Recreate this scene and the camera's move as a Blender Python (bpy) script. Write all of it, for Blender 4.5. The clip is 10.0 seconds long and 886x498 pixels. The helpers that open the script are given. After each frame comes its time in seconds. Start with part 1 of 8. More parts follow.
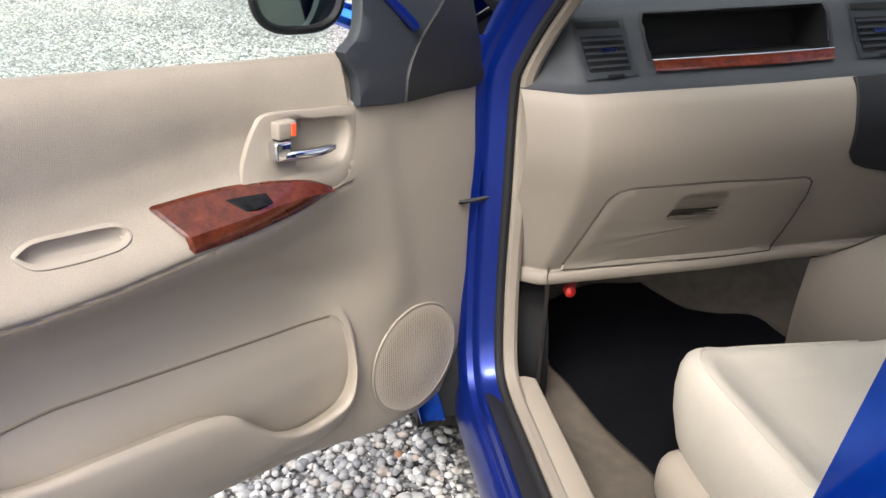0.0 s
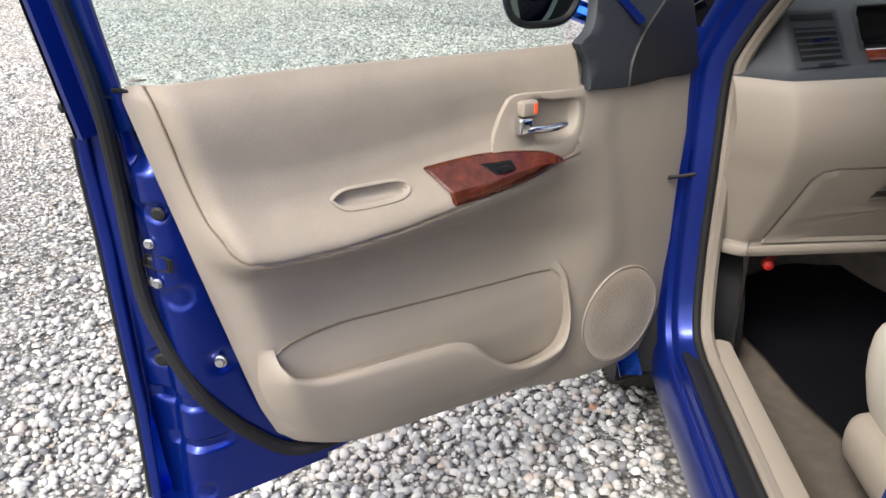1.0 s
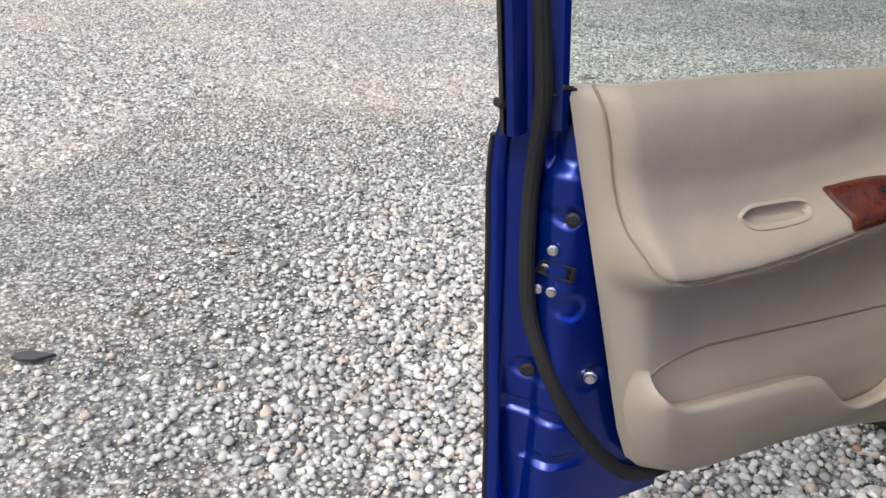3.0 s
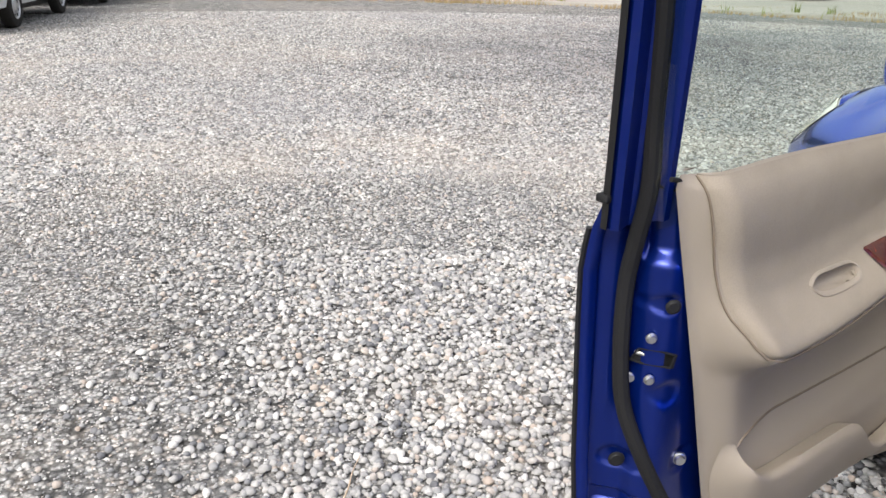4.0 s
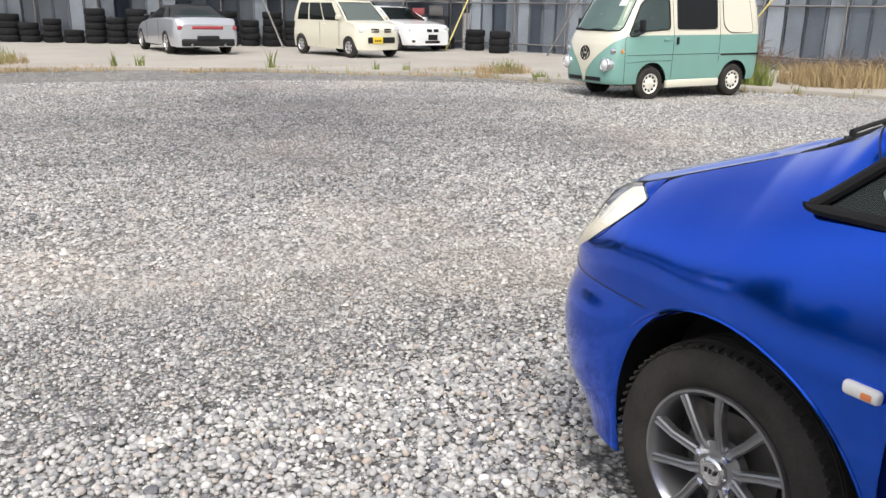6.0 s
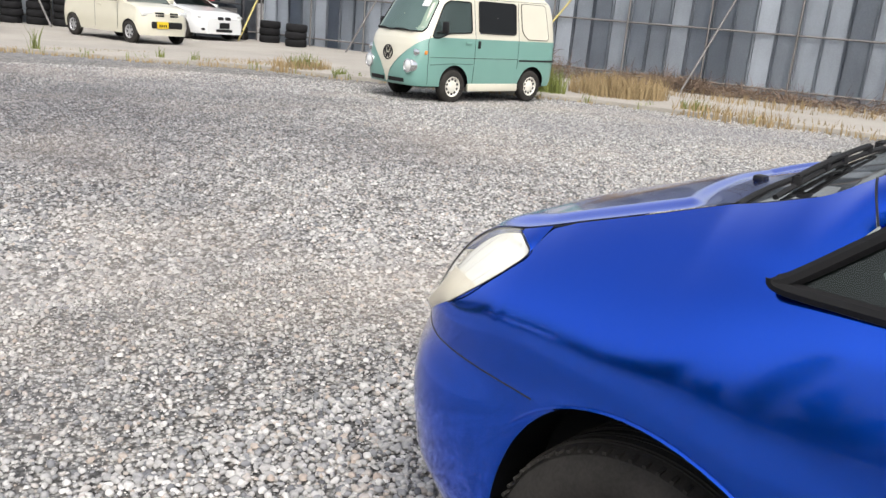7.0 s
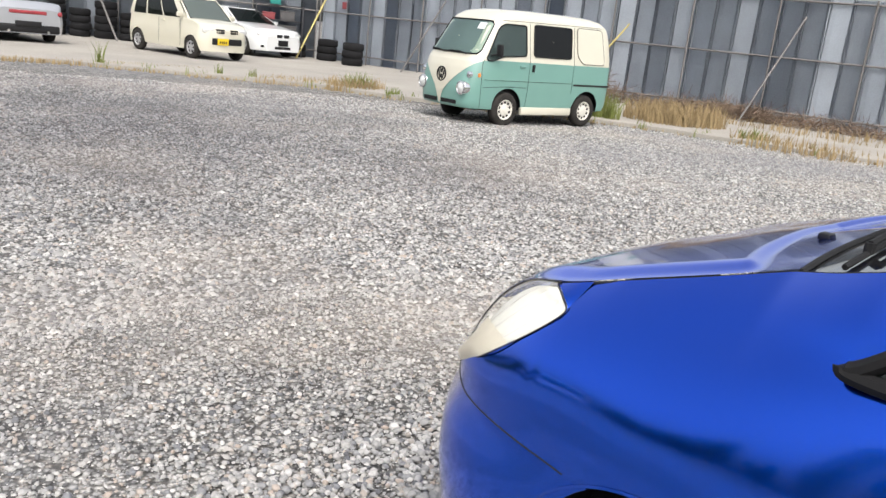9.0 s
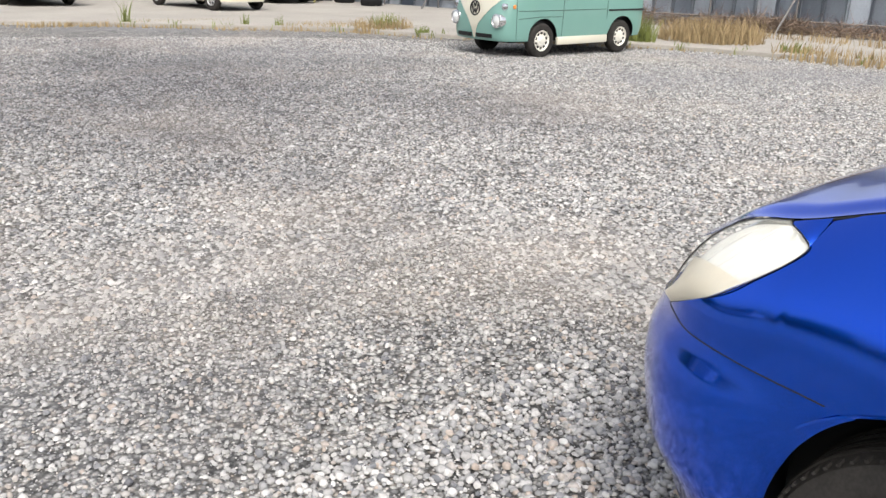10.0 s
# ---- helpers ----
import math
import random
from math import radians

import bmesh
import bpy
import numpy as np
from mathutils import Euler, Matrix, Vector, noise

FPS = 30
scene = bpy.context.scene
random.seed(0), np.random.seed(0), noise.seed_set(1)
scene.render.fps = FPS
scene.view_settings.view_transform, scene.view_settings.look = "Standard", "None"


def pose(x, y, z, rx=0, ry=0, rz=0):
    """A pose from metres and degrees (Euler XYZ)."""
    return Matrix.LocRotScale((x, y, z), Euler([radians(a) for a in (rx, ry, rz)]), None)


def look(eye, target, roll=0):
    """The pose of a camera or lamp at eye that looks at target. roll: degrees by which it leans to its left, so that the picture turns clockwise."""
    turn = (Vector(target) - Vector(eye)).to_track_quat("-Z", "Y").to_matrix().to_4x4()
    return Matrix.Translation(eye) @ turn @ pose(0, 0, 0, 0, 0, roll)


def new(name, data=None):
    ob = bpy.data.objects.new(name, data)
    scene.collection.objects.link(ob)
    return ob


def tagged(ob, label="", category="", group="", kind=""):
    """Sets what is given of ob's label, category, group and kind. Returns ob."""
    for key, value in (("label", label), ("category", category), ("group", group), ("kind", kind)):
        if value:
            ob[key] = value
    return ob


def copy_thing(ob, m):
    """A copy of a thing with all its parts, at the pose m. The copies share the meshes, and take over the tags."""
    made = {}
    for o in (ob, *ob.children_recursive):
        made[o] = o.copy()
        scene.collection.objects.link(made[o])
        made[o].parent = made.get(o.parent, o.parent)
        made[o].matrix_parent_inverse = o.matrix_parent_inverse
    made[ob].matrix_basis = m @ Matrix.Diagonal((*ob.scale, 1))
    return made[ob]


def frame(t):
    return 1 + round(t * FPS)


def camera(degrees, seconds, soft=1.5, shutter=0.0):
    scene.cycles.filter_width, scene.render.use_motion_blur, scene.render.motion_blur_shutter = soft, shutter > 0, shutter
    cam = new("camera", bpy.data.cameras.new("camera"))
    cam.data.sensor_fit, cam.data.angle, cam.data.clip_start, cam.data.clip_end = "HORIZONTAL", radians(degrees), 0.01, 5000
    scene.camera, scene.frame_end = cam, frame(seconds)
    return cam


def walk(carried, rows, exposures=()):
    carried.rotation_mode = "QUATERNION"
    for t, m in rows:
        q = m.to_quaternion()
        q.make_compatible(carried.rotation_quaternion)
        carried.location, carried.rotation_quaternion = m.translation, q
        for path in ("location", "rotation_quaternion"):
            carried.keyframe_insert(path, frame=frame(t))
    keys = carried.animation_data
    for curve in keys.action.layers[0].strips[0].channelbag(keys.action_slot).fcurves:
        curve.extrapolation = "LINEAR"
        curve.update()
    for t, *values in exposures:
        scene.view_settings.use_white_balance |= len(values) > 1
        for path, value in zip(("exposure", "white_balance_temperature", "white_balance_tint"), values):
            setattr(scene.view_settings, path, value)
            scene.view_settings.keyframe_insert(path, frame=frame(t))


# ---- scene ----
cam = camera(58.1, 10.0)
PATH = [
    (0, (0.072, 0.074, 1.242), (0.406, 1.882, 0.453), 2.7),
    (0.5, (0.035, -0.021, 1.262), (0.116, 1.797, 0.433), 0.9),
    (1, (-0.023, -0.15, 1.287), (-0.13, 1.667, 0.46), 0.1),
    (1.5, (-0.108, -0.261, 1.282), (-0.417, 1.522, 0.428), -0.5),
    (2, (-0.22, -0.27, 1.29), (-0.661, 1.493, 0.457), -0.7),
    (2.5, (-0.369, -0.166, 1.268), (-0.816, 1.6, 0.445), 1.4),
    (2.7, (-0.406, -0.141, 1.256), (-0.822, 1.623, 0.411), 1.8),
    (3.8, (-0.794, -0.115, 1.317), (-0.743, 1.741, 0.576), 1.0),
    (4, (-0.833, -0.079, 1.312), (-0.769, 1.786, 0.594), 1.0),
    (4.5, (-0.921, 0.129, 1.313), (-0.748, 2.017, 0.676), -1.0),
    (5, (-0.985, 0.333, 1.306), (-0.642, 2.207, 0.698), 0.3),
    (5.5, (-1.083, 0.582, 1.323), (-0.345, 2.35, 0.749), 0.1),
    (5.7, (-1.114, 0.66, 1.336), (-0.234, 2.365, 0.772), 0.3),
    (6.8, (-0.869, 1.215, 1.296), (0.395, 2.645, 0.701), 4.8),
    (7, (-0.815, 1.308, 1.304), (0.584, 2.625, 0.751), 5.1),
    (7.5, (-0.68, 1.421, 1.319), (0.851, 2.594, 0.786), 3.5),
    (8, (-0.539, 1.37, 1.29), (0.959, 2.554, 0.696), 5.2),
    (8.5, (-0.493, 1.299, 1.31), (0.782, 2.735, 0.749), 6.5),
    (9, (-0.704, 1.376, 1.335), (0.613, 2.79, 0.816), 6.2),
    (9.5, (-0.939, 1.468, 1.338), (0.407, 2.798, 0.691), 2.5),
    (10, (-1.022, 1.626, 1.346), (0.23, 3.034, 0.674), 2.0),
]
walk(cam, [(t, look(eye, target, roll)) for t, eye, target, roll in PATH],
     exposures=[(0, 1.84), (0.5, 1.67), (1.0, 1.51), (1.6, 1.35), (2.5, 1.03), (4.0, 1.05), (5.5, 0.90), (7.0, 0.86), (10.0, 0.90)])

# ---- light ----
world = bpy.data.worlds.new("overcast_sky")
scene.world = world
world.use_nodes = True
wn, wl = world.node_tree.nodes, world.node_tree.links
wn.clear()
sky = wn.new("ShaderNodeTexSky")
sky.sky_type = "NISHITA"
sky.sun_disc = False
sky.sun_elevation, sky.sun_rotation = radians(52), radians(215)
sky.air_density, sky.dust_density, sky.ozone_density = 1.0, 6.0, 1.0
whiter = wn.new("ShaderNodeHueSaturation")
whiter.inputs["Saturation"].default_value = 0.35
bg = wn.new("ShaderNodeBackground")
bg.inputs["Strength"].default_value = 0.15
wo = wn.new("ShaderNodeOutputWorld")
wl.new(sky.outputs[0], whiter.inputs["Color"])
wl.new(whiter.outputs[0], bg.inputs["Color"])
wl.new(bg.outputs[0], wo.inputs["Surface"])

sun = new("sun", bpy.data.lights.new("sun", "SUN"))
sun.data.energy, sun.data.angle, sun.data.color = 0.5, radians(20), (1.0, 0.96, 0.9)
sun.matrix_world = look((-20.0, -28.0, 44.0), (0, 0, 0))


# ---- mesh tools ----
def lerp(a, b, t):
    return a + (b - a) * t


def smooth(a, b, x):
    t = min(1.0, max(0.0, (x - a) / (b - a)))
    return t * t * (3 - 2 * t)


def curve_at(pts, t):
    """A point on a Catmull-Rom curve through pts, t from 0 to 1."""
    n = len(pts) - 1
    k = min(n - 1, max(0, int(t * n)))
    f = t * n - k
    p0, p1, p2, p3 = pts[max(0, k - 1)], pts[k], pts[k + 1], pts[min(n, k + 2)]
    return tuple(0.5 * (2 * b + (c - a) * f + (2 * a - 5 * b + 4 * c - d) * f * f + (3 * b - a - 3 * c + d) * f ** 3)
                 for a, b, c, d in zip(p0, p1, p2, p3))


def curve(pts, n):
    return [curve_at(pts, i / n) for i in range(n + 1)]


def table(pairs, x):
    """A value read from rising pairs, with soft joints."""
    if x <= pairs[0][0]:
        return pairs[0][1]
    for (a, u), (b, v) in zip(pairs, pairs[1:]):
        if x <= b:
            return u + (v - u) * (x - a) / (b - a)
    return pairs[-1][1]


def link(name, me, material, parent=None, label="", flat=False, sharp=35):
    """A mesh object from mesh data: a thing, or a part under its parent."""
    ob = new(name, me)
    if material is not None and not me.materials:
        for m in material if isinstance(material, (list, tuple)) else (material,):
            me.materials.append(m)
    if not flat and len(me.polygons):
        me.polygons.foreach_set("use_smooth", [True] * len(me.polygons))
        me.set_sharp_from_angle(angle=radians(sharp))
    if parent is not None:
        ob.parent = parent
    if label:
        ob["label"] = label
    return ob


def part(name, bm, material, parent=None, label="", flat=False, sharp=35):
    me = bpy.data.meshes.new(name)
    bm.normal_update()
    bm.to_mesh(me)
    bm.free()
    return link(name, me, material, parent, label, flat, sharp)


def thing(name, m, label, category, group="", kind=""):
    ob = new(name)
    ob.empty_display_size = 0.2
    ob.matrix_world = m
    return tagged(ob, label, category, group, kind)


def grid(bm, f, nu, nv, closed=False, flip=False):
    """A surface f(u, v) with u and v from 0 to 1."""
    rows = [[bm.verts.new(f(i / nu, j / nv)) for i in range(nu + (0 if closed else 1))] for j in range(nv + 1)]
    w = len(rows[0])
    for j in range(nv):
        for i in range(nu):
            q = (rows[j][i], rows[j][(i + 1) % w], rows[j + 1][(i + 1) % w], rows[j + 1][i])
            bm.faces.new(q[::-1] if flip else q)
    return rows


def rings(bm, loops, caps=True, closed=True):
    """Bridges loops of equally many points."""
    vs = [[bm.verts.new(p) for p in loop] for loop in loops]
    n = len(vs[0])
    for a, b in zip(vs, vs[1:]):
        for i in range(n if closed else n - 1):
            bm.faces.new((a[i], a[(i + 1) % n], b[(i + 1) % n], b[i]))
    if caps and closed:
        bm.faces.new(vs[0][::-1])
        bm.faces.new(vs[-1])
    return vs


def solid(bm, thickness):
    """Gives an open sheet a thickness, inwards along its normals."""
    bm.normal_update()
    bmesh.ops.solidify(bm, geom=bm.faces[:], thickness=thickness)
    return bm


def box(bm, c, size, bevel=0.0, segments=2, m=None):
    made = bmesh.ops.create_cube(bm, size=1.0)["verts"]
    bmesh.ops.scale(bm, vec=size, verts=made)
    if bevel:
        edges = {e for v in made for e in v.link_edges}
        made = bmesh.ops.bevel(bm, geom=list(edges), offset=bevel, segments=segments, affect="EDGES", profile=0.5)["verts"]
        made = list({v for v in made})
    if m is not None:
        bmesh.ops.transform(bm, matrix=m, verts=made)
    bmesh.ops.translate(bm, vec=c, verts=made)
    return bm


def tube(bm, pts, r, n=8, caps=True):
    """A round bar along pts; r a number or a function of 0..1."""
    pts = [Vector(p) for p in pts]
    loops, up = [], None
    for k, p in enumerate(pts):
        d = (pts[min(k + 1, len(pts) - 1)] - pts[max(k - 1, 0)]).normalized()
        if up is None:
            up = d.orthogonal().normalized()
        up = (up - d * up.dot(d)).normalized()
        side = d.cross(up)
        rad = r(k / (len(pts) - 1)) if callable(r) else r
        loops.append([p + rad * (math.cos(2 * math.pi * i / n) * up + math.sin(2 * math.pi * i / n) * side) for i in range(n)])
    rings(bm, loops, caps)
    return bm


def lathe(bm, profile, n=32, axis="x", centre=(0, 0, 0)):
    """Turns (along, radius) pairs round an axis."""
    cx, cy, cz = centre

    def at(a, r, w):
        c, s = math.cos(w) * r, math.sin(w) * r
        if axis == "x":
            return (cx + a, cy + c, cz + s)
        if axis == "y":
            return (cx + s, cy + a, cz + c)
        return (cx + c, cy + s, cz + a)

    rings(bm, [[at(a, max(r, 1e-4), 2 * math.pi * i / n) for i in range(n)] for a, r in profile], caps=False)
    return bm


def prism(bm, outline, depth, bevel=0.0):
    """A flat plate: outline in x, z; its thickness along +y."""
    a = [bm.verts.new((x, 0, z)) for x, z in outline]
    b = [bm.verts.new((x, depth, z)) for x, z in outline]
    n = len(a)
    bm.faces.new(a)
    bm.faces.new(b[::-1])
    sides = [bm.faces.new((a[(i + 1) % n], a[i], b[i], b[(i + 1) % n])) for i in range(n)]
    bmesh.ops.recalc_face_normals(bm, faces=bm.faces[:])
    if bevel:
        edges = [e for e in bm.edges if e.verts[0].co.y == 0 and e.verts[1].co.y == 0]
        bmesh.ops.bevel(bm, geom=edges, offset=bevel, segments=2, affect="EDGES", profile=0.5)
    return bm


def evenly(loop, n):
    """n points spaced evenly round a closed loop."""
    pts = [Vector(p) for p in loop] + [Vector(loop[0])]
    ends = [0.0]
    for a, c in zip(pts, pts[1:]):
        ends.append(ends[-1] + (c - a).length)
    out = []
    for k in range(n):
        d = ends[-1] * k / n
        i = max(j for j in range(len(ends) - 1) if ends[j] <= d)
        out.append(tuple(pts[i].lerp(pts[i + 1], (d - ends[i]) / max(1e-9, ends[i + 1] - ends[i]))))
    return out


def shrunk(loop, k):
    cx, cz = sum(p[0] for p in loop) / len(loop), sum(p[1] for p in loop) / len(loop)
    return [(cx + (s - cx) * k, cz + (z - cz) * k) for s, z in loop]


def inside(loop, s, z):
    odd = False
    for a, c in zip(loop, loop[1:] + loop[:1]):
        if (a[1] > z) != (c[1] > z) and s < a[0] + (z - a[1]) / (c[1] - a[1]) * (c[0] - a[0]):
            odd = not odd
    return odd


# ---- materials ----
def mat(name, base, rough=0.6, metal=0.0, vary=0.12, size=8.0, fine=0.0, fine_size=400.0, bump=0.0, coat=0.0, spec=0.5, random_by="", tint=None, spread=(0.75, 1.2)):
    """A surface with two scales of variation, fine relief and, for repeats, a shift from piece to piece."""
    m = bpy.data.materials.new(name)
    m.use_nodes = True
    nt = m.node_tree
    b = nt.nodes["Principled BSDF"]
    b.inputs["Roughness"].default_value = rough
    b.inputs["Metallic"].default_value = metal
    b.inputs["Coat Weight"].default_value = coat
    b.inputs["Coat Roughness"].default_value = 0.03
    b.inputs["Specular IOR Level"].default_value = spec
    co = nt.nodes.new("ShaderNodeTexCoord")
    n1 = nt.nodes.new("ShaderNodeTexNoise")
    n1.inputs["Scale"].default_value = size
    n1.inputs["Detail"].default_value = 6
    nt.links.new(co.outputs["Object"], n1.inputs["Vector"])
    mix = nt.nodes.new("ShaderNodeMix")
    mix.data_type = "RGBA"
    lo = [c * (1 - vary) for c in base]
    hi = [min(1, c * (1 + vary)) for c in (tint or base)]
    mix.inputs[6].default_value = (*lo, 1)
    mix.inputs[7].default_value = (*hi, 1)
    nt.links.new(n1.outputs["Fac"], mix.inputs[0])
    colour = mix.outputs[2]
    n2 = nt.nodes.new("ShaderNodeTexNoise")
    n2.inputs["Scale"].default_value = fine_size
    n2.inputs["Detail"].default_value = 3
    nt.links.new(co.outputs["Object"], n2.inputs["Vector"])
    if fine:
        hs = nt.nodes.new("ShaderNodeHueSaturation")
        mp = nt.nodes.new("ShaderNodeMapRange")
        mp.inputs["From Min"].default_value, mp.inputs["From Max"].default_value = 0.25, 0.75
        mp.inputs["To Min"].default_value, mp.inputs["To Max"].default_value = 1 - fine, 1 + fine
        nt.links.new(n2.outputs["Fac"], mp.inputs["Value"])
        nt.links.new(mp.outputs[0], hs.inputs["Value"])
        nt.links.new(colour, hs.inputs["Color"])
        colour = hs.outputs[0]
    if random_by:
        rnd = nt.nodes.new("ShaderNodeObjectInfo" if random_by == "object" else "ShaderNodeNewGeometry")
        hs = nt.nodes.new("ShaderNodeHueSaturation")
        mp = nt.nodes.new("ShaderNodeMapRange")
        mp.inputs["To Min"].default_value, mp.inputs["To Max"].default_value = spread
        nt.links.new(rnd.outputs["Random" if random_by == "object" else "Random Per Island"], mp.inputs["Value"])
        nt.links.new(mp.outputs[0], hs.inputs["Value"])
        nt.links.new(colour, hs.inputs["Color"])
        colour = hs.outputs[0]
    nt.links.new(colour, b.inputs["Base Color"])
    if bump:
        bp = nt.nodes.new("ShaderNodeBump")
        bp.inputs["Strength"].default_value = bump
        bp.inputs["Distance"].default_value = 0.002
        nt.links.new(n2.outputs["Fac"], bp.inputs["Height"])
        nt.links.new(bp.outputs[0], b.inputs["Normal"])
    return m


def glass(name, colour=(0.8, 0.9, 0.85), rough=0.0, power=4.0, gain=0.45):
    """Thin pane: mostly clear, with a mirror gloss by Fresnel."""
    m = bpy.data.materials.new(name)
    m.use_nodes = True
    nt = m.node_tree
    nt.nodes.clear()
    out = nt.nodes.new("ShaderNodeOutputMaterial")
    tr = nt.nodes.new("ShaderNodeBsdfTransparent")
    tr.inputs["Color"].default_value = (*colour, 1)
    gl = nt.nodes.new("ShaderNodeBsdfGlossy")
    gl.inputs["Roughness"].default_value = rough
    lw = nt.nodes.new("ShaderNodeLayerWeight")
    lw.inputs["Blend"].default_value = 0.5
    pw = nt.nodes.new("ShaderNodeMath")
    pw.operation = "POWER"
    pw.inputs[1].default_value = power
    ml = nt.nodes.new("ShaderNodeMath")
    ml.operation = "MULTIPLY_ADD"
    ml.inputs[1].default_value, ml.inputs[2].default_value = gain, 0.045
    nt.links.new(lw.outputs["Facing"], pw.inputs[0])
    nt.links.new(pw.outputs[0], ml.inputs[0])
    mx = nt.nodes.new("ShaderNodeMixShader")
    nt.links.new(ml.outputs[0], mx.inputs[0])
    nt.links.new(tr.outputs[0], mx.inputs[1])
    nt.links.new(gl.outputs[0], mx.inputs[2])
    nt.links.new(mx.outputs[0], out.inputs["Surface"])
    return m


PAINT = mat("blue_metallic_paint", (0.003, 0.090, 0.71), 0.15, 0.98, 0.03, 3, 0.10, 2500, coat=0.6)
# body blue darkened: the door opening's shade is put into the colour
JAMB_SHADE = mat("blue_jamb_paint", (0.0008, 0.0135, 0.155), 0.28, 0.6, 0.08, 5, 0.10, 2500, coat=0.25)
BEIGE = mat("beige_moulded_plastic", (0.250, 0.214, 0.174), 0.55, 0, 0.07, 5, 0.05, 900, bump=0.25)
# the same beige, darkened to hold the cabin's shade on dash and trim
BEIGE_SHADED = mat("beige_hard_dash_plastic", (0.178, 0.152, 0.124), 0.6, 0, 0.07, 5, 0.05, 900, bump=0.25)
CLOTH = mat("beige_velour", (0.262, 0.225, 0.182), 0.9, 0, 0.17, 11, 0.10, 700, bump=0.5, spec=0.2)
CLOTH_LIGHT = mat("pale_velour", (0.41, 0.372, 0.313), 0.9, 0, 0.08, 10, 0.08, 700, bump=0.5, spec=0.2)
CARPET = mat("grey_beige_carpet", (0.10, 0.083, 0.067), 0.95, 0, 0.35, 30, 0.25, 900, bump=0.8, spec=0.1)
MAT_BLACK = mat("black_floor_mat_pile", (0.008, 0.008, 0.010), 0.95, 0, 0.3, 25, 0.3, 900, bump=0.6, spec=0.1)
DARK = mat("charcoal_soft_plastic", (0.013, 0.0155, 0.020), 0.6, 0, 0.1, 8, 0.1, 1200, bump=0.3)
BLACK = mat("black_plastic", (0.008, 0.008, 0.009), 0.5, 0, 0.15, 8, 0.1, 600, bump=0.2, spec=0.35)
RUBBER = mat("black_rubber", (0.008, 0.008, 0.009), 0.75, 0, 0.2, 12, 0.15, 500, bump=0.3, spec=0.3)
TYRE = mat("tyre_rubber", (0.0120, 0.0114, 0.0108), 0.85, 0, 0.35, 9, 0.2, 150, bump=0.4, spec=0.25, tint=(0.034, 0.031, 0.028))
CHROME = mat("chrome", (0.75, 0.75, 0.76), 0.12, 1.0, 0.03)
STEEL = mat("zinc_plated_steel", (0.55, 0.55, 0.56), 0.35, 1.0, 0.1, 60)
ALLOY = mat("grey_painted_alloy", (0.24, 0.24, 0.25), 0.32, 0.85, 0.08, 10, 0.05, 1500, coat=0.4)
RED = mat("red_plastic", (0.55, 0.02, 0.015), 0.4, 0, 0.05)
GLASS = glass("tinted_side_glass", (0.80, 0.91, 0.86))
CLEAR = glass("clear_glass", (0.86, 0.92, 0.89))
# assumed dark glass for the unseen rear windows, keeps light off the dash
DIMMING_GLASS = glass("dark_privacy_glass", (0.16, 0.18, 0.17))
SCREEN = glass("windscreen_glass", (0.84, 0.90, 0.88), 0.0, 2.0, 0.85)
MIRROR = mat("mirror_silver", (0.85, 0.87, 0.88), 0.02, 1.0, 0.0)


